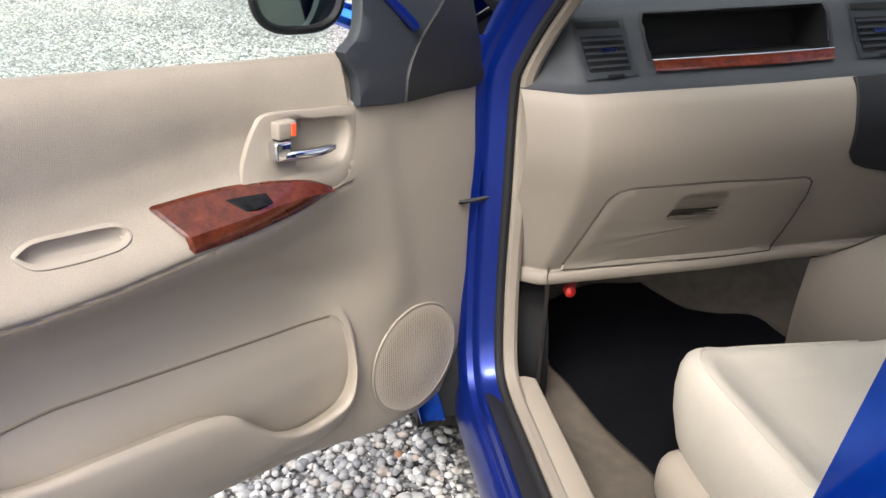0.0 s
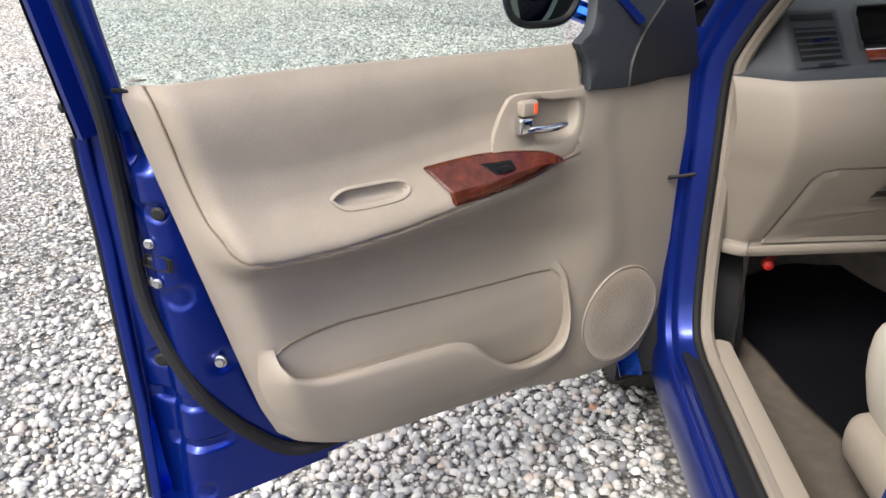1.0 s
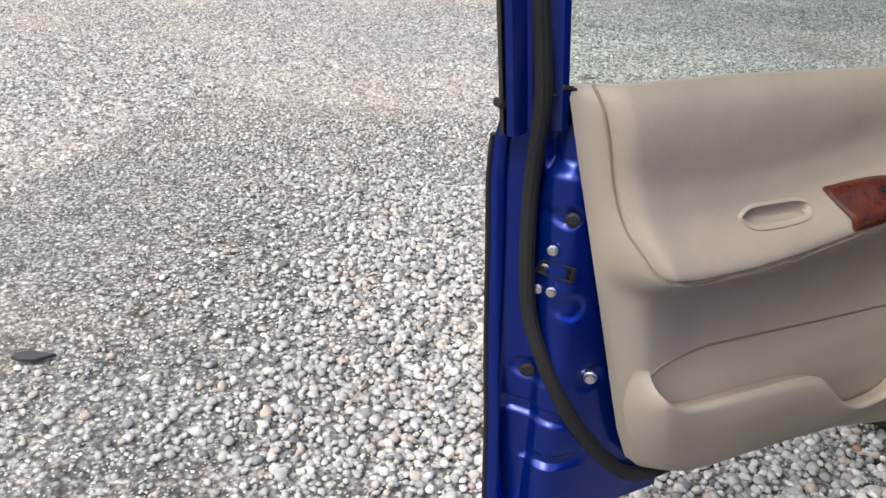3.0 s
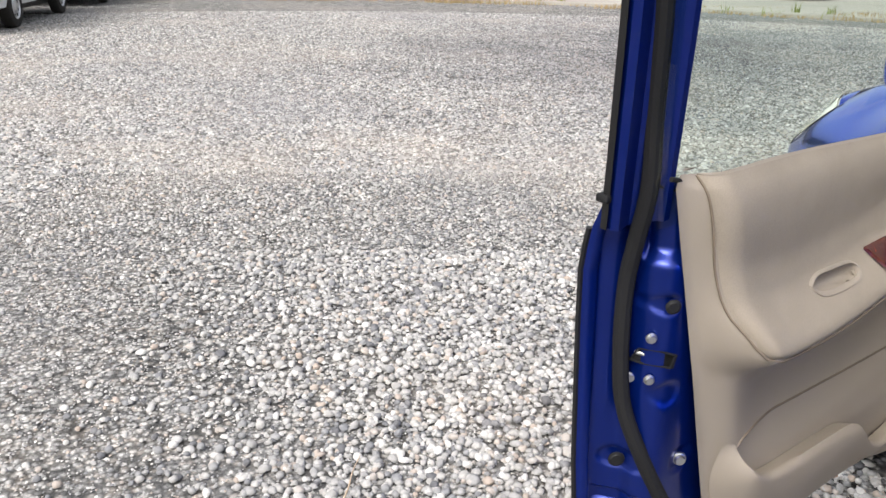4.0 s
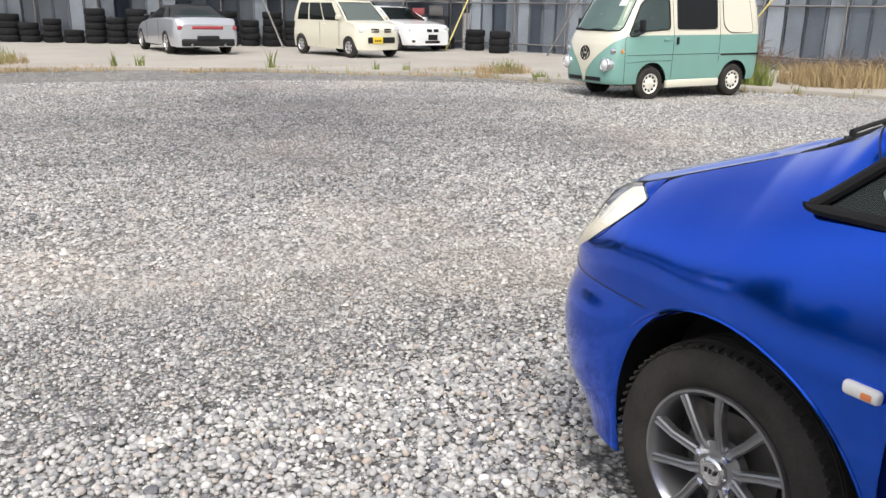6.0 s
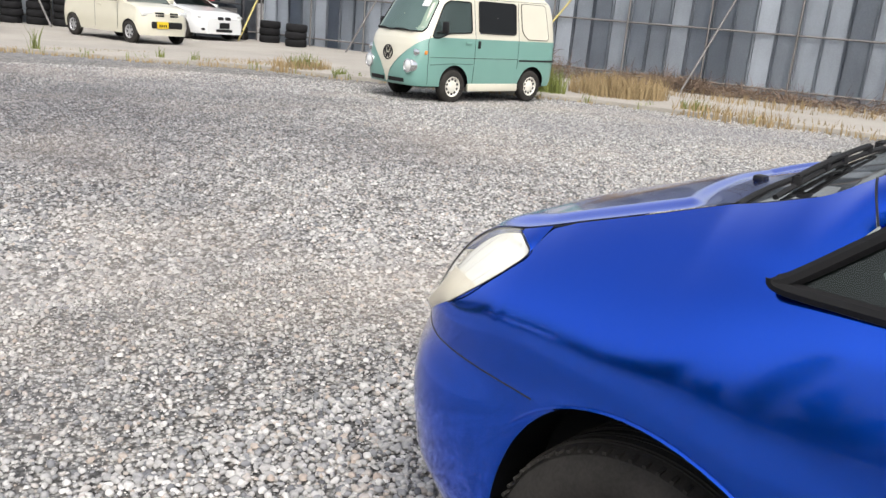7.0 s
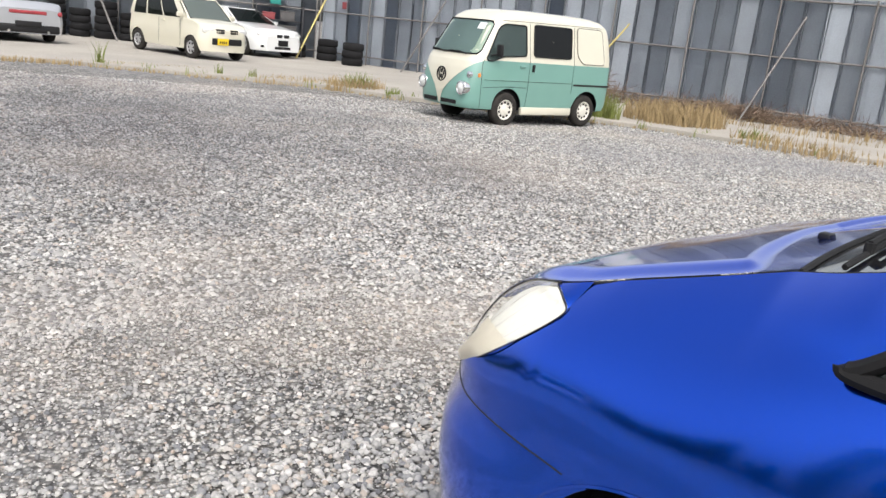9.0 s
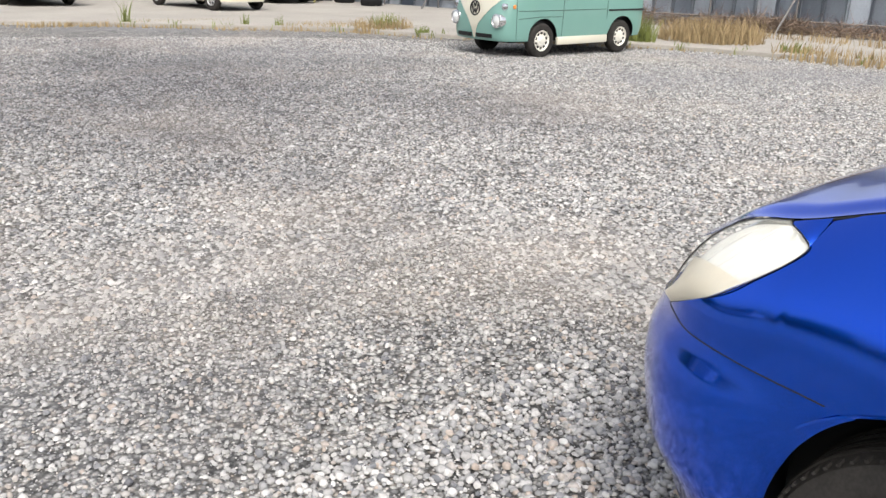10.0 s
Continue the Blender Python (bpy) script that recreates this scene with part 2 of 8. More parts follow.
# ---- ground ----
def worn(nt, co, colour):
    """Greyer oily patches and sandy dusty ones, each with a ragged outline."""
    for scale, lo, hi, most, tone, shift in ((0.16, 0.50, 0.64, 0.40, (0.200, 0.200, 0.212, 1), 3.1), (0.42, 0.50, 0.67, 0.32, (0.400, 0.352, 0.300, 1), 11.7), (1.3, 0.55, 0.75, 0.35, (0.248, 0.244, 0.240, 1), 27.0)):
        move = nt.nodes.new("ShaderNodeVectorMath")
        move.operation = "ADD"
        move.inputs[1].default_value = (shift, shift * 0.7, 0)
        n = nt.nodes.new("ShaderNodeTexNoise")
        n.inputs["Scale"].default_value = scale
        n.inputs["Detail"].default_value = 7
        n.inputs["Roughness"].default_value = 0.62
        nt.links.new(co.outputs["Object"], move.inputs[0])
        nt.links.new(move.outputs[0], n.inputs["Vector"])
        r = nt.nodes.new("ShaderNodeMapRange")
        r.inputs["From Min"].default_value, r.inputs["From Max"].default_value = lo, hi
        r.inputs["To Min"].default_value, r.inputs["To Max"].default_value = 0.0, most
        nt.links.new(n.outputs["Fac"], r.inputs["Value"])
        mx = nt.nodes.new("ShaderNodeMix")
        mx.data_type = "RGBA"
        nt.links.new(r.outputs[0], mx.inputs[0])
        nt.links.new(colour, mx.inputs[6])
        mx.inputs[7].default_value = tone
        colour = mx.outputs[2]
    # one large darker spread of finer grey stone
    n = nt.nodes.new("ShaderNodeTexNoise")
    n.inputs["Scale"].default_value = 0.5
    n.inputs["Detail"].default_value = 8
    n.inputs["Roughness"].default_value = 0.68
    nt.links.new(co.outputs["Object"], n.inputs["Vector"])
    at = nt.nodes.new("ShaderNodeMapping")
    at.vector_type = "TEXTURE"
    at.inputs["Location"].default_value = (2.7, 10.4, 0)
    at.inputs["Rotation"].default_value = (0, 0, radians(-12))
    at.inputs["Scale"].default_value = (4.4, 5.2, 50)
    nt.links.new(co.outputs["Object"], at.inputs["Vector"])
    far_off = nt.nodes.new("ShaderNodeVectorMath")
    far_off.operation = "LENGTH"
    nt.links.new(at.outputs[0], far_off.inputs[0])
    add = nt.nodes.new("ShaderNodeMath")
    add.operation = "MULTIPLY_ADD"
    add.inputs[1].default_value = 2.6
    nt.links.new(n.outputs["Fac"], add.inputs[0])
    nt.links.new(far_off.outputs["Value"], add.inputs[2])
    r = nt.nodes.new("ShaderNodeMapRange")
    r.inputs["From Min"].default_value, r.inputs["From Max"].default_value = 1.55, 2.45
    r.inputs["To Min"].default_value, r.inputs["To Max"].default_value = 0.88, 0.0
    nt.links.new(add.outputs[0], r.inputs["Value"])
    mx = nt.nodes.new("ShaderNodeMix")
    mx.data_type = "RGBA"
    nt.links.new(r.outputs[0], mx.inputs[0])
    nt.links.new(colour, mx.inputs[6])
    grey = nt.nodes.new("ShaderNodeMix")
    grey.data_type, grey.blend_type = "RGBA", "MULTIPLY"
    grey.inputs[0].default_value = 1.0
    nt.links.new(colour, grey.inputs[6])
    grey.inputs[7].default_value = (0.52, 0.525, 0.56, 1)
    nt.links.new(grey.outputs[2], mx.inputs[7])
    return mx.outputs[2]


def gravel_material(name):
    m = bpy.data.materials.new(name)
    m.use_nodes = True
    nt = m.node_tree
    b = nt.nodes["Principled BSDF"]
    b.inputs["Roughness"].default_value = 0.9
    b.inputs["Specular IOR Level"].default_value = 0.2
    co = nt.nodes.new("ShaderNodeTexCoord")
    cells = nt.nodes.new("ShaderNodeTexVoronoi")
    cells.inputs["Scale"].default_value = 48
    cells2 = nt.nodes.new("ShaderNodeTexVoronoi")
    cells2.inputs["Scale"].default_value = 75
    for n in (cells, cells2):
        nt.links.new(co.outputs["Object"], n.inputs["Vector"])
    ramp = nt.nodes.new("ShaderNodeValToRGB")
    e = ramp.color_ramp.elements
    e[0].position, e[0].color = 0.0, (0.200, 0.200, 0.200, 1)
    e[1].position, e[1].color = 1.0, (0.688, 0.672, 0.640, 1)
    for pos, col in ((0.25, (0.368, 0.364, 0.356, 1)), (0.6, (0.464, 0.456, 0.436, 1)), (0.8, (0.432, 0.392, 0.352, 1))):
        k = e.new(pos)
        k.color = col
    sep = nt.nodes.new("ShaderNodeSeparateColor")
    nt.links.new(cells.outputs["Color"], sep.inputs[0])
    nt.links.new(sep.outputs[0], ramp.inputs[0])
    # joints between stones
    mp = nt.nodes.new("ShaderNodeMapRange")
    mp.inputs["From Min"].default_value, mp.inputs["From Max"].default_value = 0.25, 0.62
    mp.inputs["To Min"].default_value, mp.inputs["To Max"].default_value = 1.08, 0.30
    nt.links.new(cells.outputs["Distance"], mp.inputs["Value"])
    hs = nt.nodes.new("ShaderNodeHueSaturation")
    nt.links.new(ramp.outputs[0], hs.inputs["Color"])
    nt.links.new(mp.outputs[0], hs.inputs["Value"])
    # clumps of lighter and darker stones
    shade = hs.outputs[0]
    for scale in (5.0, 16.0, 42.0):
        n = nt.nodes.new("ShaderNodeTexNoise")
        n.inputs["Scale"].default_value = scale
        n.inputs["Detail"].default_value = 6
        n.inputs["Roughness"].default_value = 0.7
        nt.links.new(co.outputs["Object"], n.inputs["Vector"])
        r = nt.nodes.new("ShaderNodeMapRange")
        r.inputs["From Min"].default_value, r.inputs["From Max"].default_value = 0.3, 0.7
        r.inputs["To Min"].default_value, r.inputs["To Max"].default_value = 0.40, 1.38
        nt.links.new(n.outputs["Fac"], r.inputs["Value"])
        h2 = nt.nodes.new("ShaderNodeHueSaturation")
        nt.links.new(shade, h2.inputs["Color"])
        nt.links.new(r.outputs[0], h2.inputs["Value"])
        shade = h2.outputs[0]
    nt.links.new(worn(nt, co, shade), b.inputs["Base Color"])
    bp = nt.nodes.new("ShaderNodeBump")
    bp.inputs["Strength"].default_value = 0.45
    bp.inputs["Distance"].default_value = 0.012
    bp.invert = True
    add = nt.nodes.new("ShaderNodeMath")
    nt.links.new(cells.outputs["Distance"], add.inputs[0])
    nt.links.new(cells2.outputs["Distance"], add.inputs[1])
    nt.links.new(add.outputs[0], bp.inputs["Height"])
    nt.links.new(bp.outputs[0], b.inputs["Normal"])
    return m




GRAVEL = gravel_material("crushed_gravel")


def stone_material(name):
    m = bpy.data.materials.new(name)
    m.use_nodes = True
    nt = m.node_tree
    b = nt.nodes["Principled BSDF"]
    b.inputs["Roughness"].default_value = 0.88
    b.inputs["Specular IOR Level"].default_value = 0.25
    geo = nt.nodes.new("ShaderNodeNewGeometry")
    ramp = nt.nodes.new("ShaderNodeValToRGB")
    e = ramp.color_ramp.elements
    e[0].position, e[0].color = 0.0, (0.104, 0.104, 0.112, 1)
    e[1].position, e[1].color = 1.0, (0.560, 0.550, 0.526, 1)
    for pos, col in ((0.08, (0.200, 0.204, 0.212, 1)), (0.25, (0.300, 0.298, 0.292, 1)), (0.60, (0.395, 0.385, 0.366, 1)), (0.70, (0.375, 0.314, 0.264, 1)), (0.75, (0.390, 0.382, 0.368, 1))):
        k = e.new(pos)
        k.color = col
    nt.links.new(geo.outputs["Random Per Island"], ramp.inputs[0])
    co = nt.nodes.new("ShaderNodeTexCoord")
    n = nt.nodes.new("ShaderNodeTexNoise")
    n.inputs["Scale"].default_value = 90
    n.inputs["Detail"].default_value = 5
    nt.links.new(co.outputs["Object"], n.inputs["Vector"])
    mp = nt.nodes.new("ShaderNodeMapRange")
    mp.inputs["To Min"].default_value, mp.inputs["To Max"].default_value = 0.7, 1.3
    nt.links.new(n.outputs["Fac"], mp.inputs["Value"])
    hs = nt.nodes.new("ShaderNodeHueSaturation")
    nt.links.new(ramp.outputs[0], hs.inputs["Color"])
    nt.links.new(mp.outputs[0], hs.inputs["Value"])
    nt.links.new(worn(nt, co, hs.outputs[0]), b.inputs["Base Color"])
    bp = nt.nodes.new("ShaderNodeBump")
    bp.inputs["Strength"].default_value = 0.5
    bp.inputs["Distance"].default_value = 0.003
    nt.links.new(n.outputs["Fac"], bp.inputs["Height"])
    nt.links.new(bp.outputs[0], b.inputs["Normal"])
    return m


STONE = stone_material("loose_stone")
bm = bmesh.new()
grid(bm, lambda u, v: ((u - 0.5) * 1600, (v - 0.5) * 1600, -0.008), 8, 8)
ground = tagged(part("ground", bm, GRAVEL, flat=True), "pale grey crushed gravel car yard", "ground", kind="structure")


def stones(name, n, where, lo, hi, seed, label, shape=1, power=2.1):
    """Loose stones, each a dented many-sided lump half sunk in the ground."""
    rng = np.random.default_rng(seed)
    b2 = bmesh.new()
    if shape == 0:
        bmesh.ops.create_cone(b2, segments=4, radius1=1.05, radius2=0.0, depth=1.15, cap_ends=True, cap_tris=False)
    else:
        bmesh.ops.create_icosphere(b2, subdivisions=shape, radius=1.0)
    bmesh.ops.triangulate(b2, faces=b2.faces[:])
    base = np.array([v.co[:] for v in b2.verts])
    b2.verts.index_update()
    tris = np.array([[v.index for v in f.verts] for f in b2.faces if f.calc_center_median().z > (-0.45 if shape == 0 else -0.6)])
    b2.free()
    pos = where(rng, n)
    n = len(pos)
    size = lo * (hi / lo) ** (rng.random(n) ** power)
    sc = size[:, None] * rng.uniform(0.70, 1.25, (n, 3)) * np.array([1, 1, 0.72])
    dent = 0.22 if shape == 1 else 0.12 if shape == 2 else 0.30
    v = base[None] * (1 + rng.uniform(-dent, dent * 0.8, (n, len(base), 1))) * sc[:, None]
    w, tl = rng.uniform(0, 2 * np.pi, n), rng.uniform(-0.5, 0.5, n)
    c, s = np.cos(tl)[:, None], np.sin(tl)[:, None]
    y, z = v[:, :, 1] * c - v[:, :, 2] * s, v[:, :, 1] * s + v[:, :, 2] * c
    c, s = np.cos(w)[:, None], np.sin(w)[:, None]
    x, y = v[:, :, 0] * c - y * s, v[:, :, 0] * s + y * c
    z = z + (pos[:, 2] + rng.uniform(-0.15, 0.45, n) * size)[:, None]
    verts = np.stack([x + pos[:, :1], y + pos[:, 1:2], z], -1).reshape(-1, 3)
    faces = (tris[None] + (np.arange(n) * len(base))[:, None, None]).reshape(-1, 3)
    me = bpy.data.meshes.new(name)
    me.vertices.add(len(verts))
    me.vertices.foreach_set("co", verts.ravel())
    me.loops.add(faces.size)
    me.loops.foreach_set("vertex_index", faces.ravel())
    me.polygons.add(len(faces))
    me.polygons.foreach_set("loop_start", np.arange(0, faces.size, 3))
    me.polygons.foreach_set("loop_total", np.full(len(faces), 3))
    if shape == 2:
        me.polygons.foreach_set("use_smooth", np.ones(len(faces), bool))
    me.update()
    ob = link(name, me, STONE, flat=True)
    return tagged(ob, label, "gravel", kind="stuff")


def clear_of_car(p):
    hidden = (np.abs(p[:, 0] - 1.12) < 0.7) & (p[:, 1] < 2.45) & (p[:, 1] > -1.6)
    return p[~hidden]


def dusty(p):
    """How far a place lies in the fine, dusty ground left of the car, 0 to 1."""
    return np.clip((-0.85 - p[:, 0]) / 0.8, 0, 1) * np.clip((3.9 - p[:, 1]) / 1.4, 0, 1)


def field(x0, x1, y0, y1, z, keep):
    def where(rng, n):
        p = np.stack([rng.uniform(x0, x1, n), rng.uniform(y0, y1, n), np.full(n, z)], -1)
        return clear_of_car(p[rng.random(n) < 1 - (1 - keep) * dusty(p)])
    return where


def mid(rng, n):
    """Stones further off, thinning out with distance."""
    d = 2.2 + 13.5 * rng.random(n) ** 0.95
    w = rng.uniform(-1.30, 1.25, n)
    p = np.stack([-0.6 + d * np.sin(w), 0.9 + d * np.cos(w), np.full(n, -0.004)], -1)
    close = (p[:, 0] > -2.9) & (p[:, 0] < 1.6) & (p[:, 1] < 4.6)
    return clear_of_car(p[~close])


stones("gravel", 11500, field(-1.9, 1.3, 1.25, 3.3, -0.001, 0.10), 0.0080, 0.0165, 4, "rounded grey and white pebbles beside the car", 2, 1.5)
stones("gravel", 21000, field(-2.9, 1.6, 0.55, 4.7, -0.002, 0.10), 0.0070, 0.0140, 6, "rounded grey and white pebbles beside the car", 1, 1.5)
stones("gravel", 70000, field(-2.9, 1.6, 0.55, 4.7, -0.004, 0.95), 0.0034, 0.0078, 3, "small broken gravel between the pebbles", 0)
stones("gravel", 270000, mid, 0.0085, 0.0240, 5, "loose pale gravel stones across the yard", 0, 1.8)


# odd stones that stand out, a shard of slate, a dry twig
def odd_stone(p, r, colour, name, label, flat_=0.6, seed=1):
    rng = np.random.default_rng(seed)
    b = bmesh.new()
    bmesh.ops.create_icosphere(b, subdivisions=2, radius=r)
    for v in b.verts:
        k = 1 + rng.uniform(-0.14, 0.14)
        v.co = Vector((v.co.x * k * 1.2, v.co.y * k, v.co.z * k * flat_))
    o = part(name, b, mat(name + "_face", colour, 0.85, 0, 0.25, 60, 0.2, 300, bump=0.4))
    o.matrix_world = pose(*p, 0, 8, rng.uniform(0, 360))
    return tagged(o, label, "stone")


odd_stone((0.28, 1.66, 0.004), 0.012, (0.27, 0.14, 0.085), "stone", "small orange-brown stone among pale gravel", seed=2)
odd_stone((0.15, 2.40, 0.004), 0.012, (0.28, 0.15, 0.09), "stone", "small orange-brown stone among pale gravel", seed=3)
odd_stone((-0.75, 2.9, 0.008), 0.022, (0.12, 0.12, 0.13), "stone", "dark grey stone among pale gravel", seed=4)
b = bmesh.new()
prism(b, [(-0.055, -0.012), (-0.03, -0.020), (0.012, -0.016), (0.06, 0.012), (0.03, 0.014), (-0.015, 0.020), (-0.045, 0.006)], 0.012, 0.002)
o = part("slate_shard", b, mat("dark_slate", (0.035, 0.037, 0.042), 0.7, 0, 0.3, 40, 0.2, 300, bump=0.4), flat=True)
o.matrix_world = pose(-1.95, 1.565, 0.02, -78, 6, 15)
tagged(o, "dark thin shard of slate on the gravel", "slate shard")
b = bmesh.new()
tube(b, curve([(-1.02, 1.53, 0.010), (-1.005, 1.60, 0.016), (-1.0, 1.67, 0.013), (-0.985, 1.74, 0.012)], 16), lambda k: lerp(0.003, 0.0012, k), 6)
tagged(part("twig", b, mat("pale_dry_twig", (0.42, 0.33, 0.24), 0.85, 0, 0.2, 60)), "thin pale dry twig on the gravel", "twig")


# ---- the blue car: body ----
CX = 1.12
car = thing("car", pose(CX, 0.6, 0), "metallic blue compact people carrier with one front door open", "car")

HUB = (1.865, 0.305)
ARCH = (1.838, 0.302, 0.404)


def mirror_x(p):
    return (2 * CX - p[0], p[1], p[2])


def both(name, build, material, label="", **kw):
    """A left-hand part and its mirror image."""
    for side in (0, 1):
        b = bmesh.new()
        build(b)
        if side:
            for v in b.verts:
                v.co = mirror_x(v.co)
            bmesh.ops.reverse_faces(b, faces=b.faces[:])
        part(name, b, material, car, label, **kw)


# plan of the body side at bumper-seam height, from the door gap to the nose
PLAN = [(0.292, 1.45), (0.286, 1.66), (0.285, 1.87), (0.292, 2.08), (0.318, 2.27), (0.365, 2.41), (0.44, 2.505), (0.57, 2.60), (0.80, 2.675), (CX, 2.705)]


def plan(w):
    return curve_at(PLAN, w)


def plan_x(y):
    lo, hi = 0.0, 6.0 / 9
    for _ in range(30):
        m = (lo + hi) / 2
        lo, hi = (m, hi) if plan(m)[1] < y else (lo, m)
    return plan(lo)[0]


# the fender's upper edge: windscreen, hood gap, lamp
TOP = [(1.45, 0.412, 1.262), (1.60, 0.398, 1.166), (1.717, 0.421, 1.096), (1.80, 0.455, 1.066), (1.872, 0.485, 1.044), (2.00, 0.468, 0.999), (2.14, 0.452, 0.952), (2.208, 0.445, 0.928), (2.214, 0.382, 0.878), (2.228, 0.370, 0.856), (2.275, 0.381, 0.815), (2.37, 0.406, 0.742), (2.505, 0.441, 0.662)]
BELT = 0.966


def fender_top(y):
    """The upper edge, eased along the straight run behind the lamp."""
    w = 0.04 * smooth(1.885, 1.94, y) * smooth(2.19, 2.13, y)
    if w < 0.001:
        return edge_at(y)
    got = [edge_at(y + w * k) for k in (-1, -0.5, 0, 0.5, 1)]
    return sum(g[0] for g in got) / 5, sum(g[1] for g in got) / 5


def edge_at(y):
    for a, b2 in zip(TOP, TOP[1:]):
        if y <= b2[0]:
            t = (y - a[0]) / (b2[0] - a[0])
            return lerp(a[1], b2[1], t), lerp(a[2], b2[2], t)
    return TOP[-1][1:]


NOSE = [(2.14, 0.452, 0.952), (2.25, 0.459, 0.918), (2.36, 0.474, 0.880), (2.45, 0.490, 0.832), (2.53, 0.510, 0.760)]


def shoulder(y):
    """The edge that shapes the body side: the fender's own, then the line of the hood round the lamp."""
    if y <= 2.14:
        return fender_top(y)
    x, z = table([(a, c) for a, c, _ in NOSE], y), table([(a, d) for a, _, d in NOSE], y)
    return x, z


def side_bulge(z):
    return 0.040 * smooth(0.42, 0.18, z) - 0.004 * math.exp(-((z - 0.62) / 0.16) ** 2)


def flare(y, z):
    """The body side swells out towards the door, most at the height of the sill of the shoulder."""
    return -0.046 * smooth(2.16, 1.66, y) * smooth(1.0, 0.66, z) * lerp(0.55, 1.0, smooth(0.25, 0.55, z))


def fender_x(y, z):
    """The body side: upright below the shoulder, rolling in to its upper edge."""
    xt, zt = shoulder(y)
    xs = plan_x(y)
    h = min(1.0, max(0.0, (z - 0.70) / max(0.02, zt - 0.70)))
    k = lerp(3.6, 2.5, smooth(1.72, 2.0, y))
    k = lerp(k, 1.9, smooth(2.2, 2.35, y))
    x = xs + side_bulge(min(z, 0.9)) + (xt - xs - side_bulge(min(zt, 0.9))) * h ** k
    # crease running forward from the quarter window
    cz = lerp(0.968, 0.900, smooth(1.66, 2.20, y))
    x += 0.010 * math.exp(-((z - cz - 0.016) / 0.034) ** 2) * smooth(2.12, 1.78, y) * smooth(1.45, 1.6, y)
    return x + flare(y, z)


LAMP_LOW = [(0.432, 2.268, 0.906), (0.405, 2.232, 0.897)] + [(fender_x(y, z) + 0.001, y, z) for y, z in ((2.212, 0.882), (2.228, 0.857), (2.275, 0.814), (2.37, 0.741), (2.502, 0.664))]


def fender(b):
    def at(y, v, top=None):
        zt = fender_top(y)[1] if top is None else top
        dy, r = y - ARCH[0], ARCH[2]
        z0 = 0.215 if y < ARCH[0] else 0.646
        if abs(dy) < r:
            z0 = max(z0, ARCH[1] + math.sqrt(r * r - dy * dy))
        z0 = min(z0, zt - 0.002)
        z = lerp(z0, zt, v)
        return (fender_x(y, z), y, z)

    grid(b, lambda u, v: at(lerp(1.717, 2.503, u), v), 60, 44)
    grid(b, lambda u, v: at(lerp(1.452, 1.717, u), v, BELT), 24, 44)
    # foot of the windscreen pillar
    t, g = Vector((0.392, 1.634, 1.144)), Vector((0.338, 1.606, 1.086))

    def foot(u, v):
        z = lerp(BELT, fender_top(1.717)[1], u)
        a = Vector((fender_x(1.717, z), 1.717, z))
        c = g.lerp(t, u) + Vector((-0.014, 0, 0.010)) * math.sin(math.pi * u)
        zf = lerp(BELT, fender_top(1.757)[1], u)
        start = (a - Vector((fender_x(1.757, zf), 1.757, zf))).normalized() * (c - a).length
        end = (c - a) * 0.9
        return a * (2 * v ** 3 - 3 * v ** 2 + 1) + start * (v ** 3 - 2 * v ** 2 + v) + c * (3 * v ** 2 - 2 * v ** 3) + end * (v ** 3 - v ** 2)

    grid(b, foot, 16, 12, flip=True)
    # tongue between hood gap and lamp
    grid(b, lambda u, v: Vector((lerp(0.4465, 0.442, u), lerp(2.2017, 2.270, u), lerp(0.931, 0.9085, u))).lerp(Vector(curve_at(LAMP_LOW, lerp(0.36, 0.0, u))) + Vector((0.001, 0, 0)), v), 12, 6, flip=True)
    bmesh.ops.remove_doubles(b, verts=b.verts[:], dist=0.0012)
    bmesh.ops.recalc_face_normals(b, faces=b.faces[:])


def fender_lip(b):
    pts = []
    for i in range(41):
        a = radians(-20 + 218 * i / 40)
        y, z = ARCH[0] + ARCH[2] * math.cos(a), ARCH[1] + ARCH[2] * math.sin(a)
        if z < 0.215:
            continue
        pts.append((y, z))
    loops = [[(plan_x(y) + side_bulge(z) + flare(y, z) + dx, ARCH[0] + (y - ARCH[0]) * k, ARCH[1] + (z - ARCH[1]) * k) for y, z in pts] for dx, k in ((-0.001, 1.012), (-0.003, 1.0), (0.012, 0.985), (0.05, 0.985))]
    rings(b, loops, closed=False)


both("front_fender", fender, PAINT, sharp=70)


def fender_flange(b):
    pts = [Vector((x, y, z)) for y, x, z in TOP if 1.717 <= y <= 2.21] + [Vector((0.443, 2.268, 0.909))]
    path = [a.lerp(c, k / 8) for a, c in zip(pts, pts[1:]) for k in range(9)]
    tube(b, [p + Vector((0.0035, 0, -0.003)) for p in path[::3]], 0.0042, 6)
    rings(b, [[Vector(p) + Vector(d) for p in path] for d in ((0.001, 0, -0.002), (0.010, 0, -0.016), (0.16, -0.004, -0.05))], closed=False)


both("fender_flange", fender_flange, BLACK)
both("wheel_arch_lip", fender_lip, PAINT)


def arch_liner(b):
    loops = []
    for x, k in ((0.32, 0.99), (0.42, 1.0), (0.56, 1.0), (0.60, 0.3)):
        loops.append([(x, ARCH[0] + 0.396 * k * math.cos(radians(-6 + 192 * i / 24)), ARCH[1] + 0.396 * k * math.sin(radians(-6 + 192 * i / 24))) for i in range(25)])
    rings(b, loops, closed=False)
    bmesh.ops.reverse_faces(b, faces=b.faces[:])


both("wheel_arch_liner", arch_liner, BLACK, "black plastic wheel arch liner")


